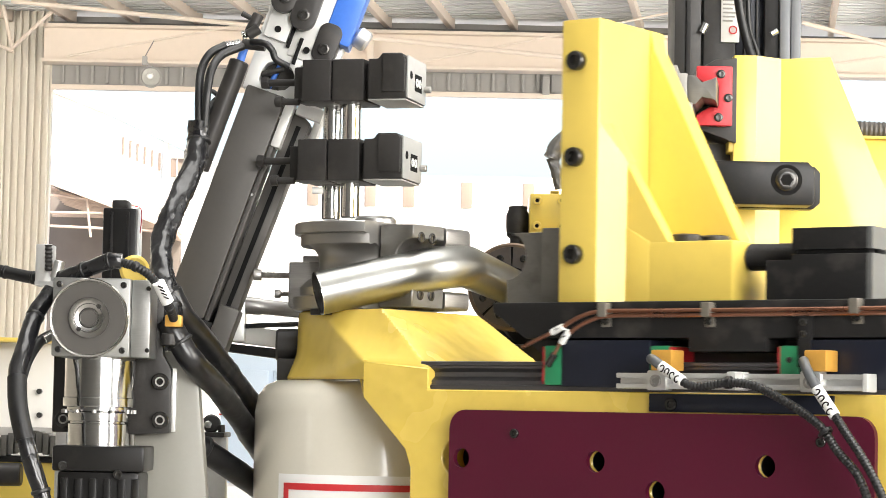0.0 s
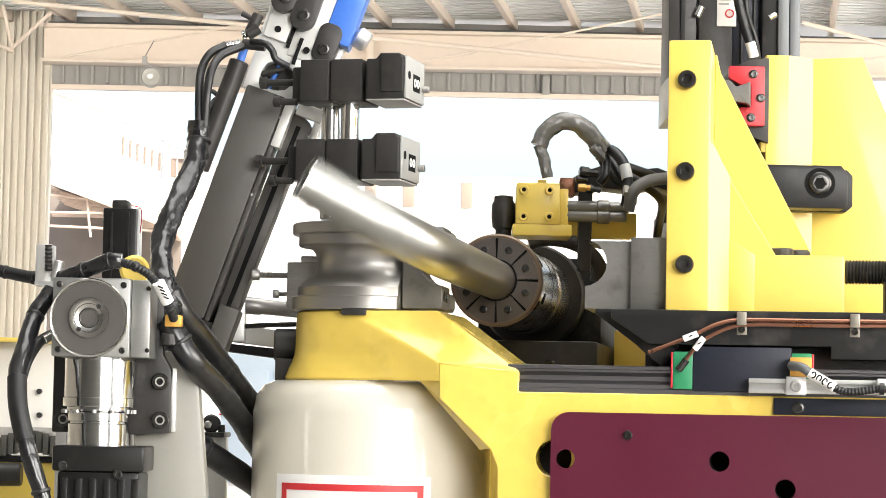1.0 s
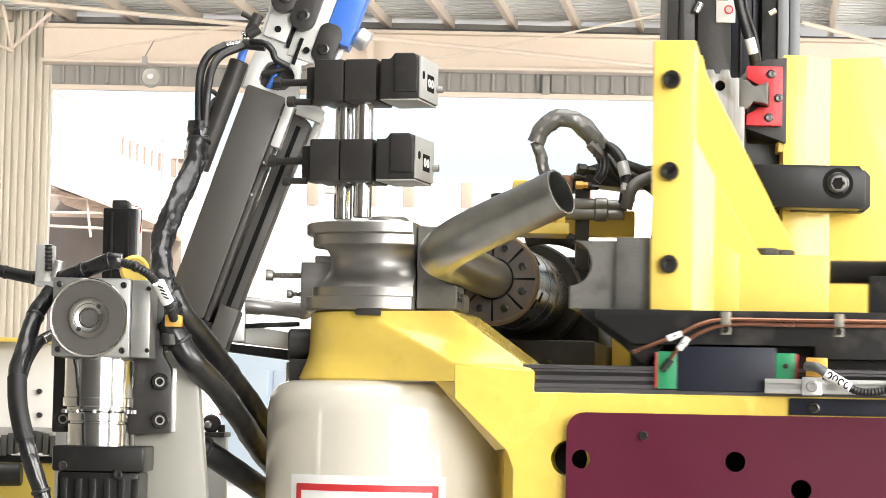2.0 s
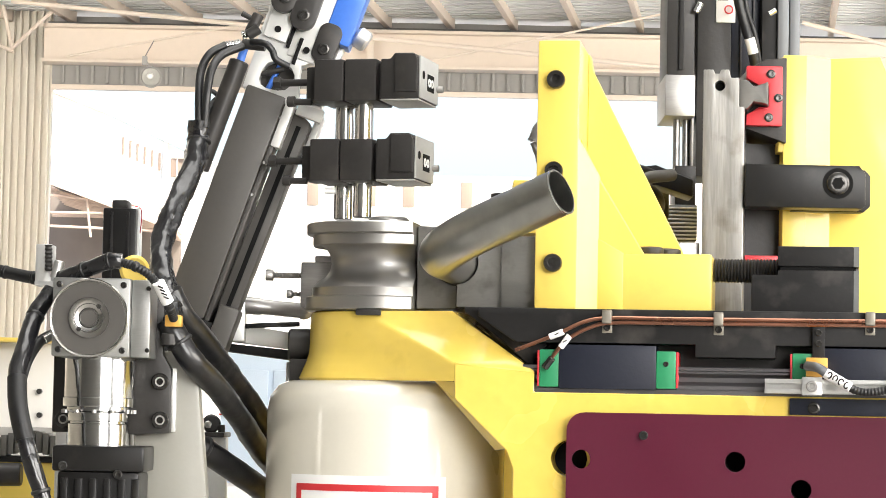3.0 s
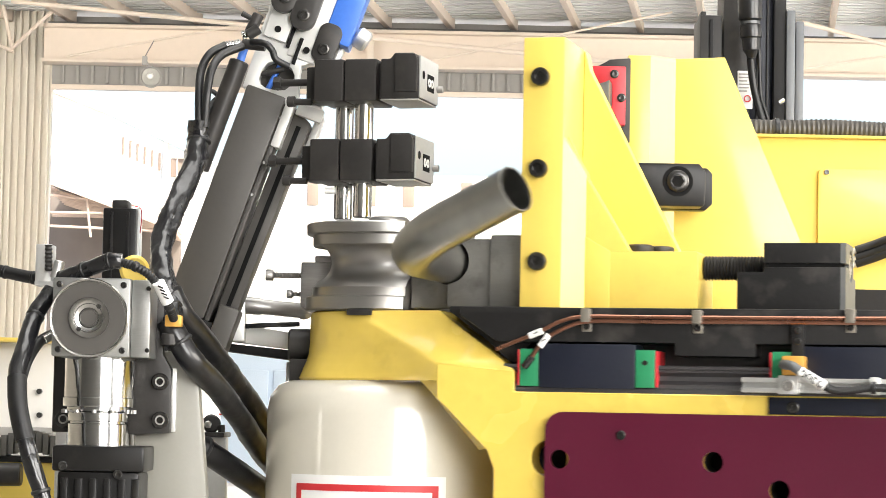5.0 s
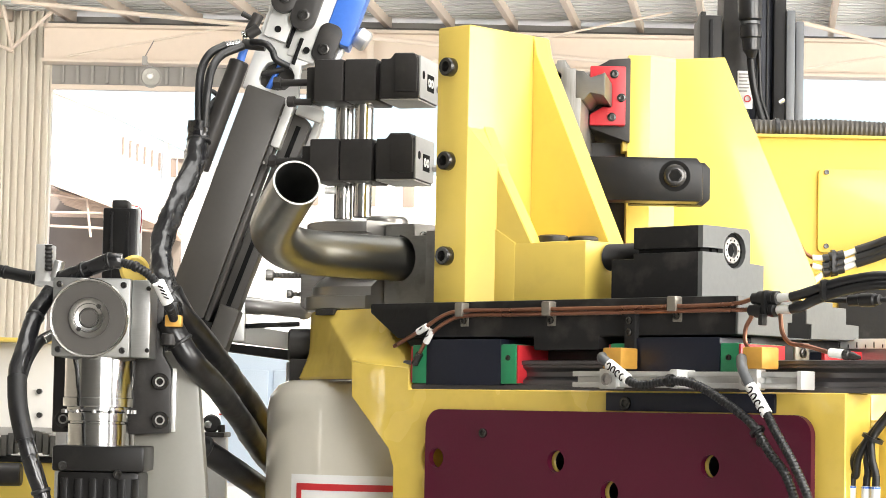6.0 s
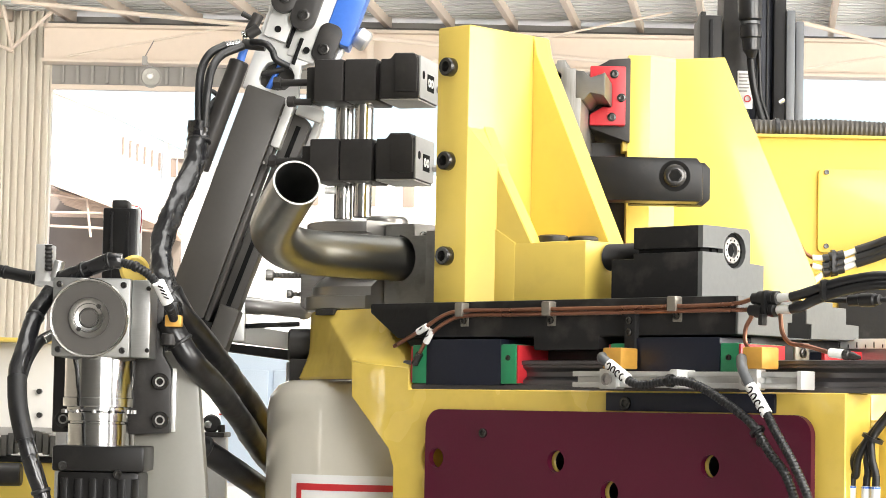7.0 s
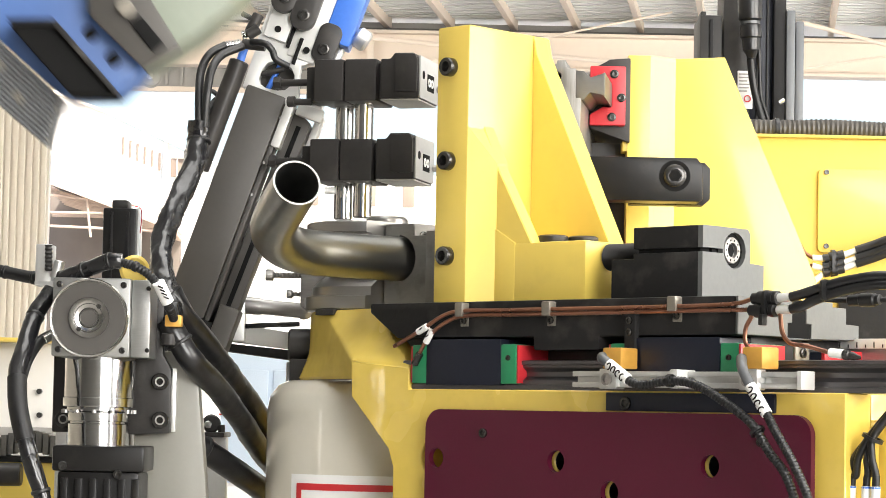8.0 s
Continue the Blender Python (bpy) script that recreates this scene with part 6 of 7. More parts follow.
    part("flange_screw", cap_screw((-0.485, Y - 0.006, zm - 0.026), FRONT, 0.006, 0.004), BOLT, mo)
    part("flange_screw", cap_screw((-0.414, Y - 0.006, zm - 0.036), FRONT, 0.006, 0.004), BOLT, mo)
    # pedestal and mounting plates
    p = thing("loader_pedestal", (-0.3627, 3.45, 0), "cream painted loader pedestal with black plates", "pedestal")
    bm = prism([(-0.405, 0.0), (-0.2976, 0.0), (-0.3097, 0.8345), (-0.3283, 1.0308), (-0.4103, 1.0301)], 3.42, 3.46, 0.006)
    part("post", bm, PEDESTAL, p)
    part("cover_plate", box(-0.3627, -0.3536, 3.412, 3.42, 0.9218, 1.0072, 0.002), ALU, p)
    bp = part("mount_plate", prism([(-0.4136, 0.9172), (-0.3585, 0.9205), (-0.3585, 1.0048), (-0.3699, 1.0249), (-0.3699, 1.1065), (-0.4001, 1.1097), (-0.4136, 1.0452)], 3.39, 3.412, 0.003), BLACKOX, p, "black mounting plate")
    part("rear_plate", box(-0.5179, -0.4087, 3.405, 3.42, 0.9188, 1.0438, 0.003), BLACKOX, p)
    for q in ((-0.3726, 3.39, 0.9885), (-0.3712, 3.39, 0.9375), (-0.5012, 3.4, 0.9364)):
        part("plate_screw", cap_screw(q, FRONT, 0.0115, 0.009), BOLT, bp)
        part("screw_socket", lathe([(0.0045, 0), (0.0065, 0.0), (0.0065, 0.0010), (0.0045, 0.0010), (0.0046, 0.0)], (q[0], q[1] - 0.0085, q[2]), (q[0], q[1] - 1, q[2]), 14), STEEL, bp)
    s = part("sensor", box(-0.3654, -0.343, 3.355, 3.375, 1.0609, 1.0765, 0.002), BRASS, p, "orange proximity sensor")
    part("sensor_mount", rod((-0.3607, 3.375, 1.053), (-0.3602, 3.375, 1.0365), 0.011, 16), BLACKOX, p)
    b = thing("drive_motor", (-0.4979, 3.9, 0.6), "tall black servo motor behind the gear unit", "motor")
    zb = 1.1542
    part("body", box(-0.5241, -0.4728, 3.9, 3.96, 0.0, 1.2604, 0.004), BARBLACK, b)
    part("cap", box(-0.5116, -0.4864, 3.905, 3.955, 1.2595, 1.2735, 0.004), BLACKOX, b)
    for x in (-0.5119, -0.4867):
        part("groove", box(x, x + 0.004, 3.896, 3.9, zb - 0.05, 1.2543, 0.001), DARKPL, b)
    part("side_rail", box(-0.4753, -0.4691, 3.92, 3.95, zb - 0.05, 1.2626, 0.001), ALU, b)
    part("wire", sweep([(-0.4794, 3.9, 1.2643), (-0.4653, 3.9, 1.2576), (-0.4685, 3.92, 1.2259), (-0.475, 3.94, 1.2184)], 0.0008, 6), RED, b)
    w = thing("safety_cover", (-0.4369, 3.6, 0.9), "yellow rounded cover behind the gear unit", "cover")
    part("shell", rod((-0.4307, 3.55, 1.1458), (-0.4392, 3.62, 1.1497), 0.021, 28, 0.004), YELLOW, w)
    part("stem", box(-0.4442, -0.4203, 3.58, 3.64, 1.0829, 1.1486, 0.003), YELLOW, w)
    k = thing("valve_fitting", (-0.5945, 3.8, 1.1), "small grey air fittings", "fitting")
    part("body", box(-0.61, -0.5847, 3.8, 3.84, 1.1383, 1.1959, 0.003), ALU, k)
    part("spring", lathe([((0.006 if i % 2 else 0.0045), 0.003 * i) for i in range(14)], (-0.5879, 3.79, 1.1548), (-0.5905, 3.79, 1.2394), 14), BLACKOX, k)
    part("elbow", rod((-0.5775, 3.79, 1.1449), (-0.5715, 3.79, 1.1704), 0.008, 14), ALU, k)
    part("shelf", box(-0.609, -0.556, 3.79, 3.84, 1.1325, 1.14, 0.002), ALU, k)
    part("post", box(-0.572, -0.556, 3.80, 3.84, 0.0, 1.1325, 0.002), ALU, k)


gear_unit()


def loader_arm():
    """The slanted gantry: two dark extrusions, pale head with rollers, lifting cylinder."""
    l = thing("loader_gantry", (-0.3484, 3.75, 0.974), "slanted dark loader arm with a pale roller head", "loader")
    a, b = Vector((-0.3591, 3.7, 1.0883)), Vector((-0.1863, 3.7, 1.5899))
    u = (b - a).normalized()
    side = Vector((u.z, 0, -u.x))
    m = Matrix(((side.x, 0, u.x, a.x), (0, 1, 0, a.y), (side.z, 0, u.z, a.z), (0, 0, 0, 1)))
    L = 0.345
    ma = part("main_extrusion", prism([(-0.046, 0.0), (0.014, 0.0), (0.014, L), (-0.046, L)], -0.01, 0.06, 0.004, m=m), LOADGREY, l, "dark grey extrusion")
    part("corner_bevel", prism([(0.014, 0.0), (0.022, 0.0), (0.022, L - 0.004), (0.014, L)], 0.0, 0.06, 0.002, m=m), LOADGREY, l)
    part("second_extrusion", prism([(0.022, -0.03), (0.052, -0.03), (0.058, L - 0.02), (0.026, L - 0.005)], 0.03, 0.09, 0.004, m=m), LOADGREY, l, "dark grey second extrusion")
    part("slot", prism([(0.033, -0.02), (0.040, -0.02), (0.046, L - 0.03), (0.039, L - 0.03)], 0.028, 0.034, 0.0005, m=m), INKSHADE, l)
    part("bright_strip", box(0.046, 0.066, 0.02, 0.035, L + 0.004, L + 0.07, 0.002, m=m), ALUWHITE, l)
    part("silver_back", box(0.060, 0.071, 0.05, 0.1, L - 0.075, L - 0.002, 0.002, m=m), ALUWHITE, l)
    part("base_joint", box(-0.05, 0.04, 0.0, 0.07, -0.05, 0.0, 0.003, m=m), DARKPL, l)
    part("lower_leg", prism([(-0.018, -0.17), (0.01, -0.17), (0.03, -0.04), (-0.03, -0.04)], 0.01, 0.06, 0.003, m=m), DARKPL, l)
    part("foot_clamp", box(0.03, 0.06, -0.02, 0.05, -0.05, 0.03, 0.003, m=m), LOADGREY, l, "grey clamp")
    # pale head
    oval = [(-0.0340, 0.360), (-0.0300, 0.352), (-0.0200, 0.3485), (-0.0020, 0.3510), (0.0085, 0.3560), (0.0145, 0.3660), (0.0140, 0.3800), (0.0060, 0.3885), (-0.0080, 0.3925), (-0.0200, 0.3920), (-0.0295, 0.3840), (-0.0335, 0.3730)]
    hd = part("head_plate", prism([(-0.052, L - 0.006), (0.010, L - 0.006), (0.0195, L - 0.010), (0.031, L - 0.003), (0.031, L + 0.008), (0.022, L + 0.030), (0.018, L + 0.052), (0.045, L + 0.07), (0.045, L + 0.3), (-0.056, L + 0.3), (-0.056, L + 0.07), (-0.054, L + 0.05)], -0.004, 0.026, 0.0015, m=m, cuts=[oval]), ALUWHITE, l, "pale anodised head plate with an oval opening")
    # Backing in a dark colour that paints the shade inside the opening.
    part("opening_floor", prism([(-0.038, 0.345), (0.018, 0.345), (0.018, 0.395), (-0.038, 0.395)], 0.03, 0.034, 0.0, m=m), LOADGREY, hd, "opening floor coloured dark for its shade")
    part("opening_post", rod(m @ Vector((-0.018, 0.012, 0.346)), m @ Vector((-0.012, 0.012, 0.395)), 0.004, 14), BLUE, hd, "blue air hose inside")
    part("opening_collar", prism(rounded(-0.006, 0.012, 0.352, 0.372, 0.008), 0.008, 0.028, 0.001, m=m), LOADGREY, hd)
    part("opening_screw", rod(m @ Vector((-0.034, 0.006, 0.366)), m @ Vector((-0.004, 0.006, 0.386)), 0.0042, 12), BLACKOX, hd)
    part("left_slab", box(-0.05, -0.014, -0.012, 0.0, L + 0.075, L + 0.26, 0.002, m=m), ALUWHITE, hd)
    part("right_slab", box(-0.008, 0.034, -0.008, 0.0, L + 0.06, L + 0.26, 0.002, m=m), ALUWHITE, hd)
    for x, z in ((-0.032, L + 0.09), (0.018, L + 0.075)):
        part("slab_bore", lathe([(0.005, 0), (0.005, 0.0008), (0, 0.0008)], m @ Vector((x, -0.0125, z)), m @ Vector((x, -1, z)), 16), INKSHADE, hd)
    for x, z0, z1 in ((-0.010, L + 0.07, L + 0.115), (0.006, L + 0.05, L + 0.09)):
        part("slot", box(x - 0.0025, x + 0.0025, -0.014, -0.0, z0, z1, 0.001, m=m), INKSHADE, hd)
    for x, zc in ((-0.037, L + 0.135), (-0.002, L + 0.12)):
        rl = part("roller_cover", prism(rounded(x - 0.019, x + 0.019, zc - 0.022, zc + 0.1, 0.0185), -0.03, -0.012, 0.003, m=m), BLACKOX, l, "black rounded roller cover")
        part("roller_screw", cap_screw(m @ Vector((x, -0.03, zc)), FRONT, 0.009, 0.003), BOLT, rl)
    part("blue_block", prism([(0.034, L + 0.10), (0.074, L + 0.10), (0.076, L + 0.3), (0.034, L + 0.3)], -0.012, 0.05, 0.003, m=m), BLUE, l, "blue plastic block")
    rc = part("roller_cover", prism(rounded(0.025, 0.06, L + 0.065, L + 0.125, 0.014), -0.016, 0.02, 0.003, m=m), BLACKOX, l, "black rounded roller cover")
    part("roller_screw", cap_screw(m @ Vector((0.041, -0.016, L + 0.085)), FRONT, 0.009, 0.003), BOLT, rc)
    part("lower_roller_plate", box(0.04, 0.066, 0.02, 0.05, L - 0.0, L + 0.13, 0.003, m=m), ALUWHITE, l)
    part("knob", rod(m @ Vector((0.076, 0.02, L + 0.125)), m @ Vector((0.096, 0.02, L + 0.12)), 0.016, 22, 0.003), ALU, l, "aluminium knob")
    for z in (L - 0.03, L - 0.1, L - 0.15):
        part("rivet", rod(m @ Vector((0.016, -0.001, z)), m @ Vector((0.016, -0.004, z)), 0.002, 8), ALU, l)
    # lifting cylinder
    cy = part("cylinder", rod((-0.3002, 3.66, 1.4583), (-0.355, 3.66, 1.2993), 0.0145, 24, 0.002), BLACKOX, l, "black air cylinder")
    part("piston", rod((-0.2918, 3.67, 1.488), (-0.3009, 3.67, 1.4564), 0.006, 16), BLUE, cy, "blue air line")
    part("fitting", lathe([((0.0068 if i % 2 else 0.005), 0.0021 * i) for i in range(12)], (-0.3195, 3.645, 1.4779), (-0.2831, 3.645, 1.4848), 14), CHROME, l, "sprung steel hose end")
    part("fitting_body", rod((-0.296, 3.65, 1.482), (-0.262, 3.645, 1.478), 0.0075, 14), BLACKOX, l)
    part("fitting_body", rod((-0.289, 3.65, 1.494), (-0.272, 3.65, 1.505), 0.008, 14), BLACKOX, l)
    part("fitting", lathe([((0.0066 if i % 2 else 0.005), 0.0021 * i) for i in range(11)], (-0.2975, 3.652, 1.495), (-0.27, 3.652, 1.501), 14), CHROME, l, "sprung steel hose end")
    part("set_screw", rod((-0.2986, 3.66, 1.5277), (-0.2787, 3.66, 1.5182), 0.004, 10), BLACKOX, l)
    part("screw_block", rod((-0.288, 3.66, 1.4965), (-0.274, 3.66, 1.5266), 0.0085, 12), BLACKOX, l)
    part("head_hose", sweep([(-0.2813, 3.64, 1.4838), (-0.2602, 3.62, 1.478), (-0.2503, 3.62, 1.4684), (-0.2451, 3.62, 1.4562), (-0.2277, 3.63, 1.4474)], 0.005, 12), RUBBER, l)
    part("edge_plate", box(0.0157, 0.0295, -0.004, 0.04, L - 0.073, L - 0.003, 0.002, m=m), ALUWHITE, l, "pale edge plate")
    part("end_bracket", box(0.0325, 0.072, 0.012, 0.03, L - 0.016, L + 0.003, 0.002, m=m), ALUWHITE, l, "pale end bracket")
    part("cable_loop", sweep([(-0.33, 3.66, 1.4066), (-0.3383, 3.66, 1.413), (-0.3465, 3.66, 1.4112), (-0.351, 3.66, 1.398), (-0.3498, 3.67, 1.3786)], 0.0035, 10), RUBBER, l, "thin black cable")
    # horizontal unit towards the bender
    h = thing("air_cylinder_unit", (-0.2573, 3.85, 1.062), "grey air cylinder on aluminium plates", "air cylinder")
    part("barrel", lathe([(0.008, 0), (0.013, 0.004), (0.013, 0.025), (0.0115, 0.03), (0.0115, 0.085), (0.013, 0.088), (0.013, 0.094), (0.011, 0.1), (0.004, 0.106)], (-0.2974, 3.8, 1.1104), (-0.2043, 3.8, 1.1029), 24), STEEL, h, "grey round cylinder barrel")
    part("head", box(-0.3248, -0.2928, 3.785, 3.83, 1.055, 1.1164, 0.003, m=None), ALU, h)
    part("plate", prism([(-0.3197, 1.0559), (-0.2973, 1.0819), (-0.2136, 1.0691), (-0.213, 1.0444)], 3.82, 3.86, 0.002), ALUWHITE, h, "bright aluminium plate")
    part("lower_bar", prism([(-0.3247, 1.0535), (-0.2135, 1.0438), (-0.2132, 1.0285), (-0.3244, 1.0416)], 3.82, 3.9, 0.002), DARKPL, h)
    part("cable", sweep([(-0.3008, 3.8, 1.0782), (-0.2622, 3.79, 1.0803), (-0.2123, 3.8, 1.0833)], 0.004, 8), RUBBER, h)
    part("foot", box(-0.2345, -0.2088, 3.86, 3.95, 0.0, 1.028, 0.003), ALU, h)
    r = thing("support_roller", (-0.3482, 3.9, 0.932), "small black support roller on a bracket", "roller")
    part("roller", rod((-0.3491, 3.9, 0.932), (-0.3527, 3.94, 0.9318), 0.0145, 24, 0.003), BLACKOX, r)
    part("hub", rod((-0.3538, 3.895, 0.9302), (-0.3542, 3.9, 0.9302), 0.006, 14), CHROME, r)
    part("shelf", box(-0.378, -0.3271, 3.88, 4.0, 0.9113, 0.919, 0.002), BLACKOX, r)
    part("nut", rod((-0.3332, 3.9, 0.9185), (-0.3335, 3.9, 0.9306), 0.006, 6), BLACKOX, r)
    part("panel", box(-0.387, -0.3264, 3.91, 3.95, 0, 0.9113, 0.002), ALUWHITE, r)


loader_arm()


def loader_cables():
    def cable(label, pts, r, mat=SLEEVE, name="cable_bundle", **kw):
        ob = thing(name, pts[0], label, "cable", "loader cables")
        part("sheath", sweep(pts, r, 22, 14, **kw), mat, ob, smooth=75 if "crumple" in kw else 38)
        for k in (1, len(pts) - 2):
            u = (Vector(pts[k + 1]) - Vector(pts[k - 1])).normalized() * 0.003
            part("tie", rod(Vector(pts[k]) - u, Vector(pts[k]) + u, r * 1.12, 14), RUBBER, ob)
        return ob
    c = cable("black wrapped cable bundle along the loader arm", [(-0.3486, 3.6, 1.3622), (-0.3502, 3.6, 1.3339), (-0.3531, 3.58, 1.2996), (-0.3673, 3.55, 1.2565), (-0.3789, 3.52, 1.2182), (-0.3868, 3.5, 1.1852), (-0.3858, 3.47, 1.1522), (-0.3754, 3.44, 1.1161), (-0.3653, 3.41, 1.0882), (-0.3588, 3.4, 1.0538)], 0.0160, crumple=0.24)
    for k, pts in enumerate(([(-0.3498, 3.59, 1.353), (-0.3519, 3.6, 1.3986), (-0.3516, 3.62, 1.4378), (-0.3402, 3.63, 1.4639), (-0.3191, 3.645, 1.4788)], [(-0.3418, 3.59, 1.3531), (-0.3397, 3.59, 1.3976), (-0.3352, 3.6, 1.4354), (-0.323, 3.62, 1.4604), (-0.2942, 3.64, 1.477)])):
        part("corrugated_end", sweep(pts, 0.0063, 12, 8, 0.0005, 0.0030), RUBBER, c)
    part("branch", sweep([(-0.3392, 3.6, 1.3099), (-0.3468, 3.64, 1.3669), (-0.3363, 3.66, 1.3983), (-0.3211, 3.67, 1.4097)], 0.004, 10), RUBBER, c)
    c = cable("black smooth-wrapped cable pair running behind the column", [(-0.3637, 3.385, 1.0713), (-0.3479, 3.385, 1.0423), (-0.3278, 3.395, 1.0128), (-0.3025, 3.46, 0.9817), (-0.2827, 3.56, 0.9461), (-0.2644, 3.67, 0.9059), (-0.2434, 3.76, 0.8722), (-0.2173, 3.84, 0.8415), (-0.1856, 3.9, 0.8147)], 0.0165, FOIL, crumple=0.08)
    part("upper_strand", sweep([(-0.3655, 3.42, 1.1114), (-0.3505, 3.43, 1.0817), (-0.3307, 3.47, 1.0551), (-0.3081, 3.54, 1.0201), (-0.2885, 3.62, 0.9885), (-0.2669, 3.69, 0.9506), (-0.2451, 3.77, 0.9136), (-0.2187, 3.85, 0.8794), (-0.1864, 3.9, 0.8491)], 0.0165, 22, 14, crumple=0.1), FOIL, c)
    cable("black cable behind the pedestal", [(-0.3598, 3.55, 0.9171), (-0.3288, 3.56, 0.898), (-0.296, 3.6, 0.8735), (-0.2646, 3.67, 0.8476), (-0.2408, 3.75, 0.8253), (-0.1997, 3.85, 0.7949)], 0.0175, FOIL, crumple=0.05)
    c = cable("black cable looped beside the gear motor", [(-0.516, 3.36, 1.1055), (-0.5341, 3.34, 1.0707), (-0.5411, 3.3, 1.025), (-0.5455, 3.28, 0.9916), (-0.5379, 3.26, 0.9445), (-0.5232, 3.25, 0.8945), (-0.5058, 3.25, 0.8447), (-0.4959, 3.25, 0.8019)], 0.0115, crumple=0.12)
    part("shrink_sleeve", sweep([(-0.5453, 3.279, 0.9894), (-0.5399, 3.262, 0.9517), (-0.5282, 3.252, 0.9087)], 0.0128, 14, 6), RUBBER, c)
    part("second_strand", sweep([(-0.5113, 3.36, 1.0495), (-0.5256, 3.33, 1.0372), (-0.5362, 3.3, 1.0104), (-0.5416, 3.285, 0.9809)], 0.007, 12), RUBBER, c)
    part("silver_ferrule", rod((-0.509, 3.345, 1.0476), (-0.5212, 3.33, 1.0387), 0.006, 12), CHROME, c)
    cable("black sleeved cable over the gear housing", [(-0.5, 3.33, 1.1214), (-0.4664, 3.31, 1.1313), (-0.431, 3.29, 1.1426), (-0.4163, 3.29, 1.1421)], 0.0105, crumple=0.15)
    c = cable("black corrugated cable with a white tag", [(-0.4185, 3.29, 1.1414), (-0.3966, 3.28, 1.1353), (-0.378, 3.28, 1.124), (-0.364, 3.29, 1.1051), (-0.3557, 3.32, 1.0845), (-0.3525, 3.35, 1.0702)], 0.0062, RUBBER, "tagged_cable", rib=0.001, pitch=0.0045)
    part("tag", sweep([(-0.3663, 3.275, 1.1152), (-0.3549, 3.29, 1.0906)], 0.0085, 12, 2), WHITE, c, "white printed tag")
    for k in range(4):
        p = Vector((-0.364, 3.262, 1.1109)).lerp(Vector((-0.3542, 3.277, 1.0915)), 0.15 + 0.22 * k)
        part("tag_print", rod(p + Vector((-0.003, 0, 0.002)), p + Vector((0.004, 0, -0.001)), 0.0011, 6), INKSHADE, c)
    cable("black conduit coming in from the side", [(-0.7146, 3.9, 1.1673), (-0.6674, 3.88, 1.1567), (-0.6208, 3.86, 1.1479), (-0.5748, 3.84, 1.146)], 0.0095, RUBBER)
    d = thing("drag_chain", (-0.6947, 4.2, 0.8779), "grey drag chain on a dark machine base", "drag chain")
    for k in range(9):
        p = Vector((-0.7322, 4.2, 0.8865)) + Vector((0.0115 * k, 0, 0.012 * math.sin(k * 0.35)))
        part("link", box(p.x, p.x + 0.010, 4.19, 4.24, p.z - 0.02, p.z + 0.015, 0.002), HOSEGREY, d)
    part("base", box(-0.7583, -0.6096, 4.2, 4.3, 0.0, 0.8612, 0.003), YELLOW, d, "yellow machine base")
    part("top_strip", box(-0.7583, -0.6, 4.195, 4.3, 0.8612, 0.8705, 0.002), DARKPL, d)
    part("shaft", rod((-0.7404, 4.15, 0.8411), (-0.6779, 4.15, 0.8423), 0.019, 20), BLACKOX, d)


loader_cables()


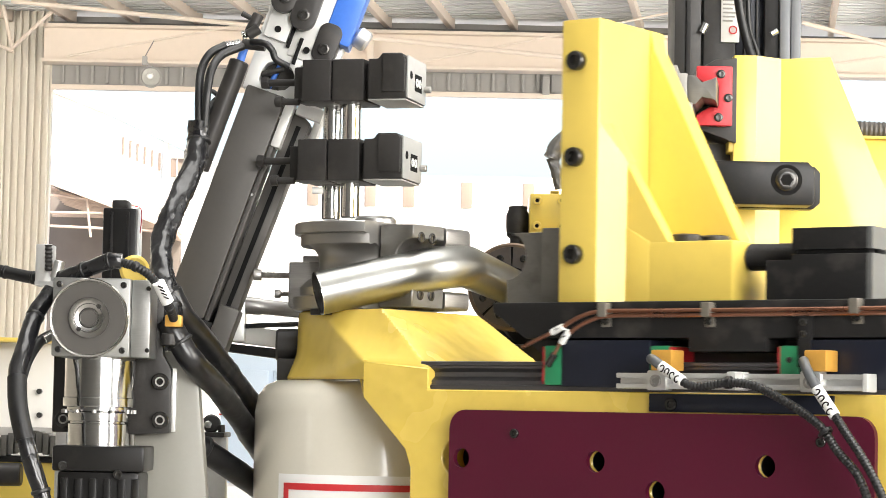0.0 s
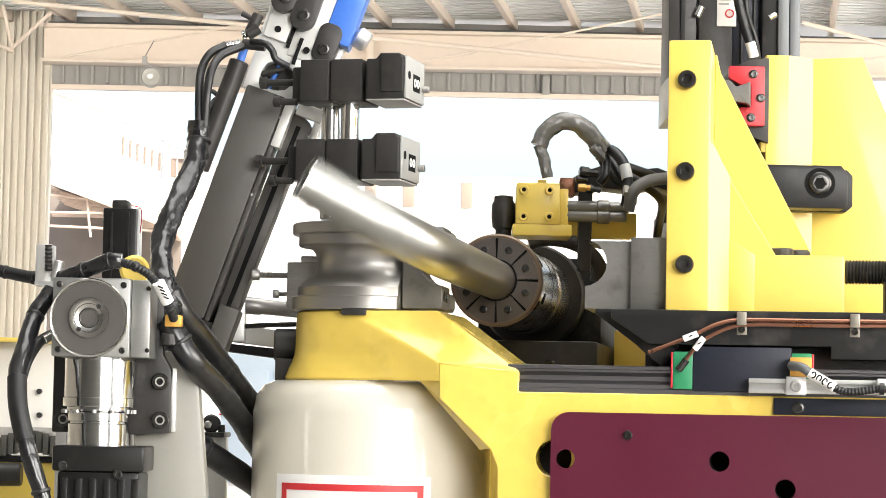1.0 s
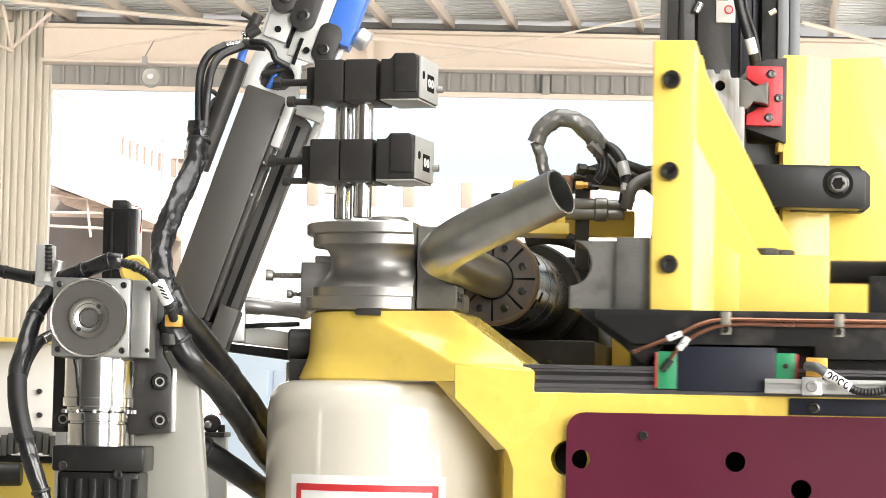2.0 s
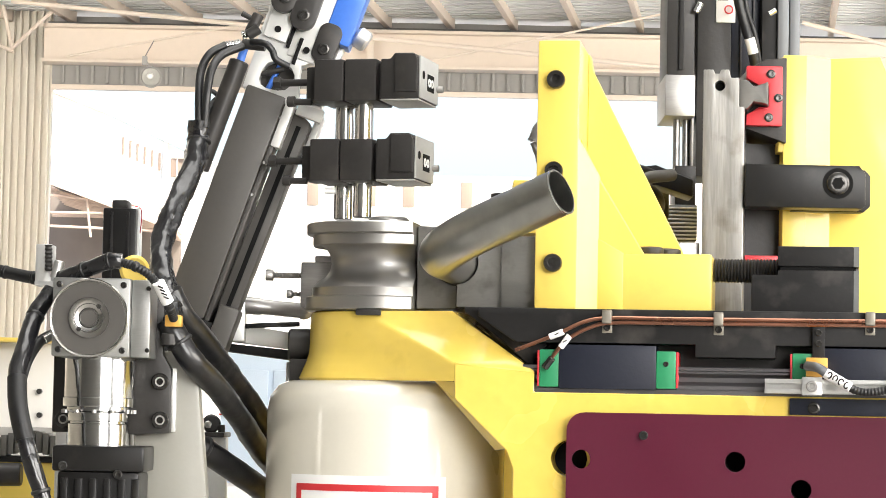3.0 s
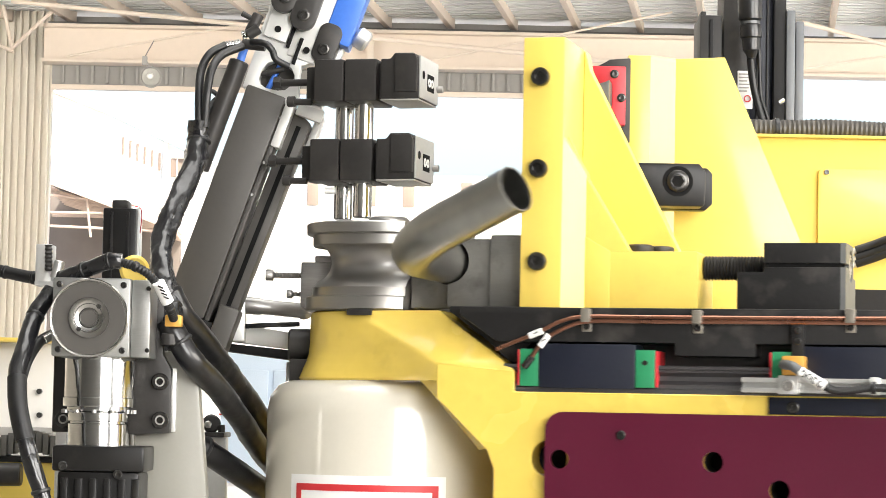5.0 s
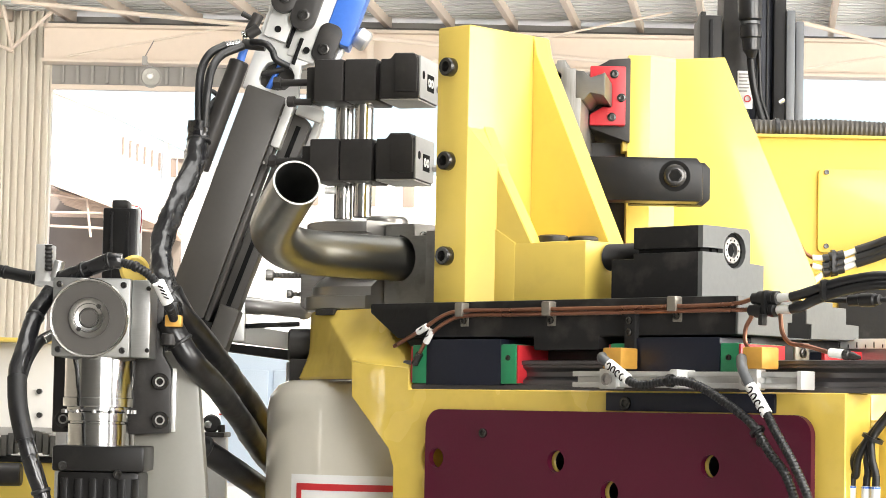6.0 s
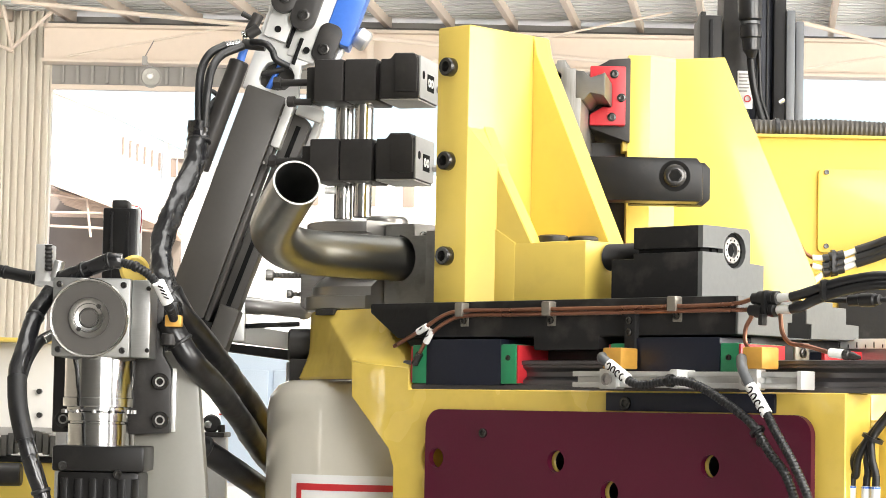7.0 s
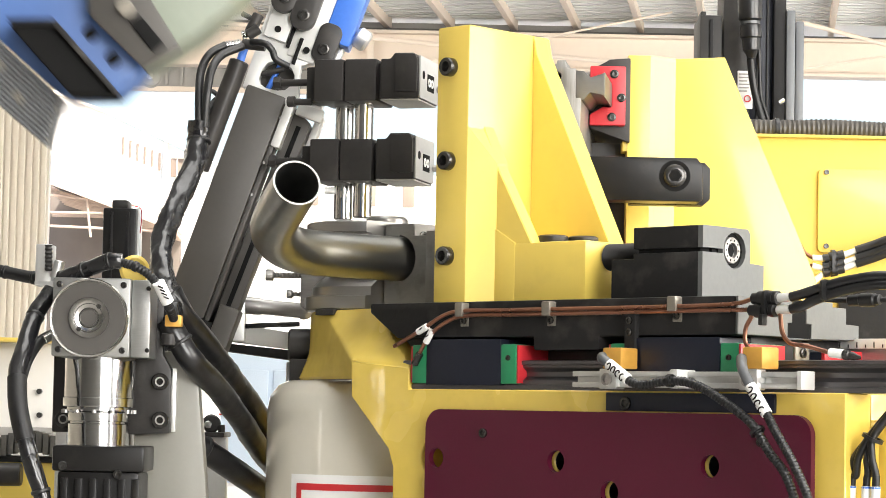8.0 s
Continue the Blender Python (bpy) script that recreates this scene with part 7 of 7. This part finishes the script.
def gripper():
    """The robot's gripper, which comes in at the very end; built at its last stand."""
    g = thing("robot_gripper", (0, 0, 0), "blue robot gripper with ribbed jaw pads", "robot gripper")
    def plate(pts, y0, y1, w=0.004):
        return prism([(p[0], p[2]) for p in pts], y0, y1, w)
    part("wrist", plate([(-0.3899, 2.7, 1.4241), (-0.2814, 2.7, 1.4446), (-0.2136, 2.7, 1.3971), (-0.268, 2.7, 1.3484), (-0.3226, 2.7, 1.3132), (-0.3823, 2.7, 1.3693)], 2.68, 2.78), ROBOTGREEN, g, "grey-green wrist block")
    part("wrist_face", plate([(-0.3856, 2.67, 1.4188), (-0.3377, 2.67, 1.4198), (-0.2815, 2.67, 1.3328), (-0.3191, 2.67, 1.3092), (-0.378, 2.67, 1.3646)], 2.665, 2.68, 0.003), LOADGREY, g, "dark wrist face")
    part("wrist_slot", plate([(-0.3372, 2.66, 1.3603), (-0.3255, 2.66, 1.3677), (-0.2972, 2.66, 1.3347), (-0.3088, 2.66, 1.326)], 2.66, 2.668, 0.002), INKSHADE, g)
    part("wrist_boss", rod((-0.3406, 2.665, 1.3742), (-0.3393, 2.655, 1.3726), 0.009, 20), CLIPSTEEL, g)
    body = part("body", plate([(-0.5479, 2.7, 1.4393), (-0.3901, 2.7, 1.4302), (-0.3226, 2.7, 1.3132), (-0.3526, 2.7, 1.2847), (-0.4051, 2.7, 1.2824), (-0.4186, 2.7, 1.2907), (-0.5342, 2.7, 1.3907)], 2.69, 2.77), ROBOTBLUE, g, "blue gripper body")
    for p in ((-0.3803, 2.69, 1.3495), (-0.3555, 2.69, 1.3227)):
        part("bore", lathe([(0.008, 0), (0.008, 0.0008), (0, 0.0008)], p, (p[0], p[1] - 1, p[2]), 18), INKSHADE, body)
    part("jaw_block", plate([(-0.4621, 2.66, 1.353), (-0.412, 2.66, 1.3528), (-0.3456, 2.66, 1.2786), (-0.3932, 2.66, 1.2782)], 2.65, 2.7), INKSHADE, g, "black jaw block")
    part("jaw_plate", plate([(-0.4603, 2.67, 1.357), (-0.4125, 2.67, 1.3579), (-0.344, 2.67, 1.2823), (-0.3481, 2.67, 1.2792), (-0.4147, 2.67, 1.3519), (-0.4578, 2.67, 1.3522)], 2.642, 2.69, 0.001), DARKPL, g)
    a0, a1, b0, b1 = Vector((-0.5116, 2.68, 1.3696)), Vector((-0.4105, 2.68, 1.2798)), Vector((-0.5279, 2.68, 1.3149)), Vector((-0.4233, 2.68, 1.2278))
    pad = part("jaw_pad", plate([a0, a1, b1, b0], 2.68, 2.74, 0.002), PLUGGREY, g, "dark ribbed jaw pad")
    for i in range(11):
        p, q = a0.lerp(b0, (i + 0.5) / 11), a1.lerp(b1, (i + 0.5) / 11)
        part("rib", rod(p, q, 0.0022, 8), TOWERGREY, pad)
    for u_, v_ in ((0.42, 0.35), (0.66, 0.6), (0.2, 0.7)):
        q = a0.lerp(a1, u_).lerp(b0.lerp(b1, u_), v_)
        part("pad_screw", rod(q + Vector((0, 0.002, 0)), q - Vector((0, 0.003, 0)), 0.0055, 14), CLIPSTEEL, pad)
    return g


GRIPPER = gripper()


# ---- what moves ----
def ramp(t, rows):
    """Straight between rows of (seconds, value)."""
    if t <= rows[0][0]:
        return rows[0][1]
    for (a, u), (b, v) in zip(rows, rows[1:]):
        if t <= b:
            return u + (v - u) * (t - a) / (b - a)
    return rows[-1][1]


def ease(t, a, b):
    x = min(1, max(0, (t - a) / (b - a)))
    return x * x * (3 - 2 * x)


def swing(t):
    back = ramp(t, [(0, 27.1), (0.3, 27.0), (0.4, 25.6), (0.5, 20.9), (0.6, 12.4), (0.7, 5.0), (0.8, 0.9), (0.9, 0)])
    return back + 35.3 * ease(t, 4.75, 5.65)


def shift(t):
    return ramp(t, [(0, -0.0178), (0.1, -0.0205), (1.2, -0.0205), (1.35, -0.0178), (1.52, -0.0175), (1.7, 0.0)])


def opened(t):
    return ramp(t, [(0, 0.174), (0.1, 0.1976), (1.75, 0.1976)]) * (1 - ease(t, 1.75, 2.6))


def fed(t):
    return ramp(t, [(0, 0.245), (0.5, 0.14), (1.0, 0.045), (1.2, 0.015), (1.4, 0), (3.25, 0), (3.5, 0.2), (4.0, 0.67), (4.5, 1.12), (4.9, 1.3)])


def rolled(t):
    return 195.0 + (22.3 - 195.0) * ramp(t, [(0.82, 0), (0.9, 0.06), (1.0, 0.25), (1.1, 0.48), (1.2, 0.75), (1.3, 0.955), (1.4, 0.995), (1.5, 1)])


def pressed(t):
    return ramp(t, [(0, -0.0737), (0.1, -0.07), (0.4, -0.026), (1.2, -0.026), (1.35, -0.0235), (1.52, -0.0227), (1.7, 0), (3.5, 0), (3.6, -0.05), (3.7, -0.14), (3.8, -0.21), (3.9, -0.232)])


def motions():
    steps = [i / 10 for i in range(81)]
    turn = lambda t: Matrix.Translation(AXIS + SIDEWAY * shift(t)) @ pose(0, 0, 0, 0, 0, -PHI - swing(t))
    walk(ARM, [(t, turn(t)) for t in steps])
    walk(DIE, [(t, turn(t) @ Matrix.Translation((0, 0, ZT))) for t in steps])
    walk(CLAMP, [(t, turn(t) @ Matrix.Translation((opened(t), 0, 0))) for t in steps])
    walk(HEAD, [(t, Matrix.Translation(Vector((AXIS.x, AXIS.y, 0)) + SIDEWAY * shift(t))) for t in steps])
    walk(PRESS, [(t, Matrix.Translation(SIDEWAY * pressed(t))) for t in steps])
    push = lambda t: ramp(t, [(0, -0.05), (0.4, 0)]) - 0.1 * ease(t, 4.75, 5.65)
    walk(PSLIDE, [(t, Matrix.Translation(SIDEWAY * pressed(t) + FEEDWAY * push(t))) for t in steps])
    walk(FEED, [(t, Matrix.Translation(FEEDWAY * fed(t))) for t in steps])
    # the tube: fed and rolled by the chuck, then drawn round the die
    _, front, rings, rear, n, th, step = TUBE
    for k, ob in [(0, front)] + [(i, r) for i, r in enumerate(rings)] + [(n, rear)]:
        s = 0.0 if ob is front else k * step
        rows = []
        for t in steps:
            if t < 2:
                b = fed(t)
                m = HOME @ Matrix.Translation((CLR, b, ZT)) @ Matrix.Rotation(-radians(rolled(t)), 4, "Y") @ Matrix.Translation((0, s, 0))
            else:
                a = th * ease(t, 4.75, 5.65)
                on = a - s / CLR
                roll = Matrix.Rotation(-radians(rolled(t)), 4, "Y")
                if on >= 0:
                    m = HOME @ pose(0, 0, 0, 0, 0, -math.degrees(on)) @ Matrix.Translation((CLR, 0, ZT)) @ roll
                else:
                    m = HOME @ Matrix.Translation((CLR, -on * CLR, ZT)) @ roll
            rows.append((t, m))
        walk(ob, rows)
    way = Vector((-0.055, 0, 0.068))
    walk(GRIPPER, [(0, Matrix.Translation(way * 16)), (7.0, Matrix.Translation(way * 12)), (7.4, Matrix.Translation(way * 7))] + [(t / 10, Matrix.Translation(way * (80 - t) * (1 + 0.05 * (80 - t)))) for t in range(75, 81)])


motions()
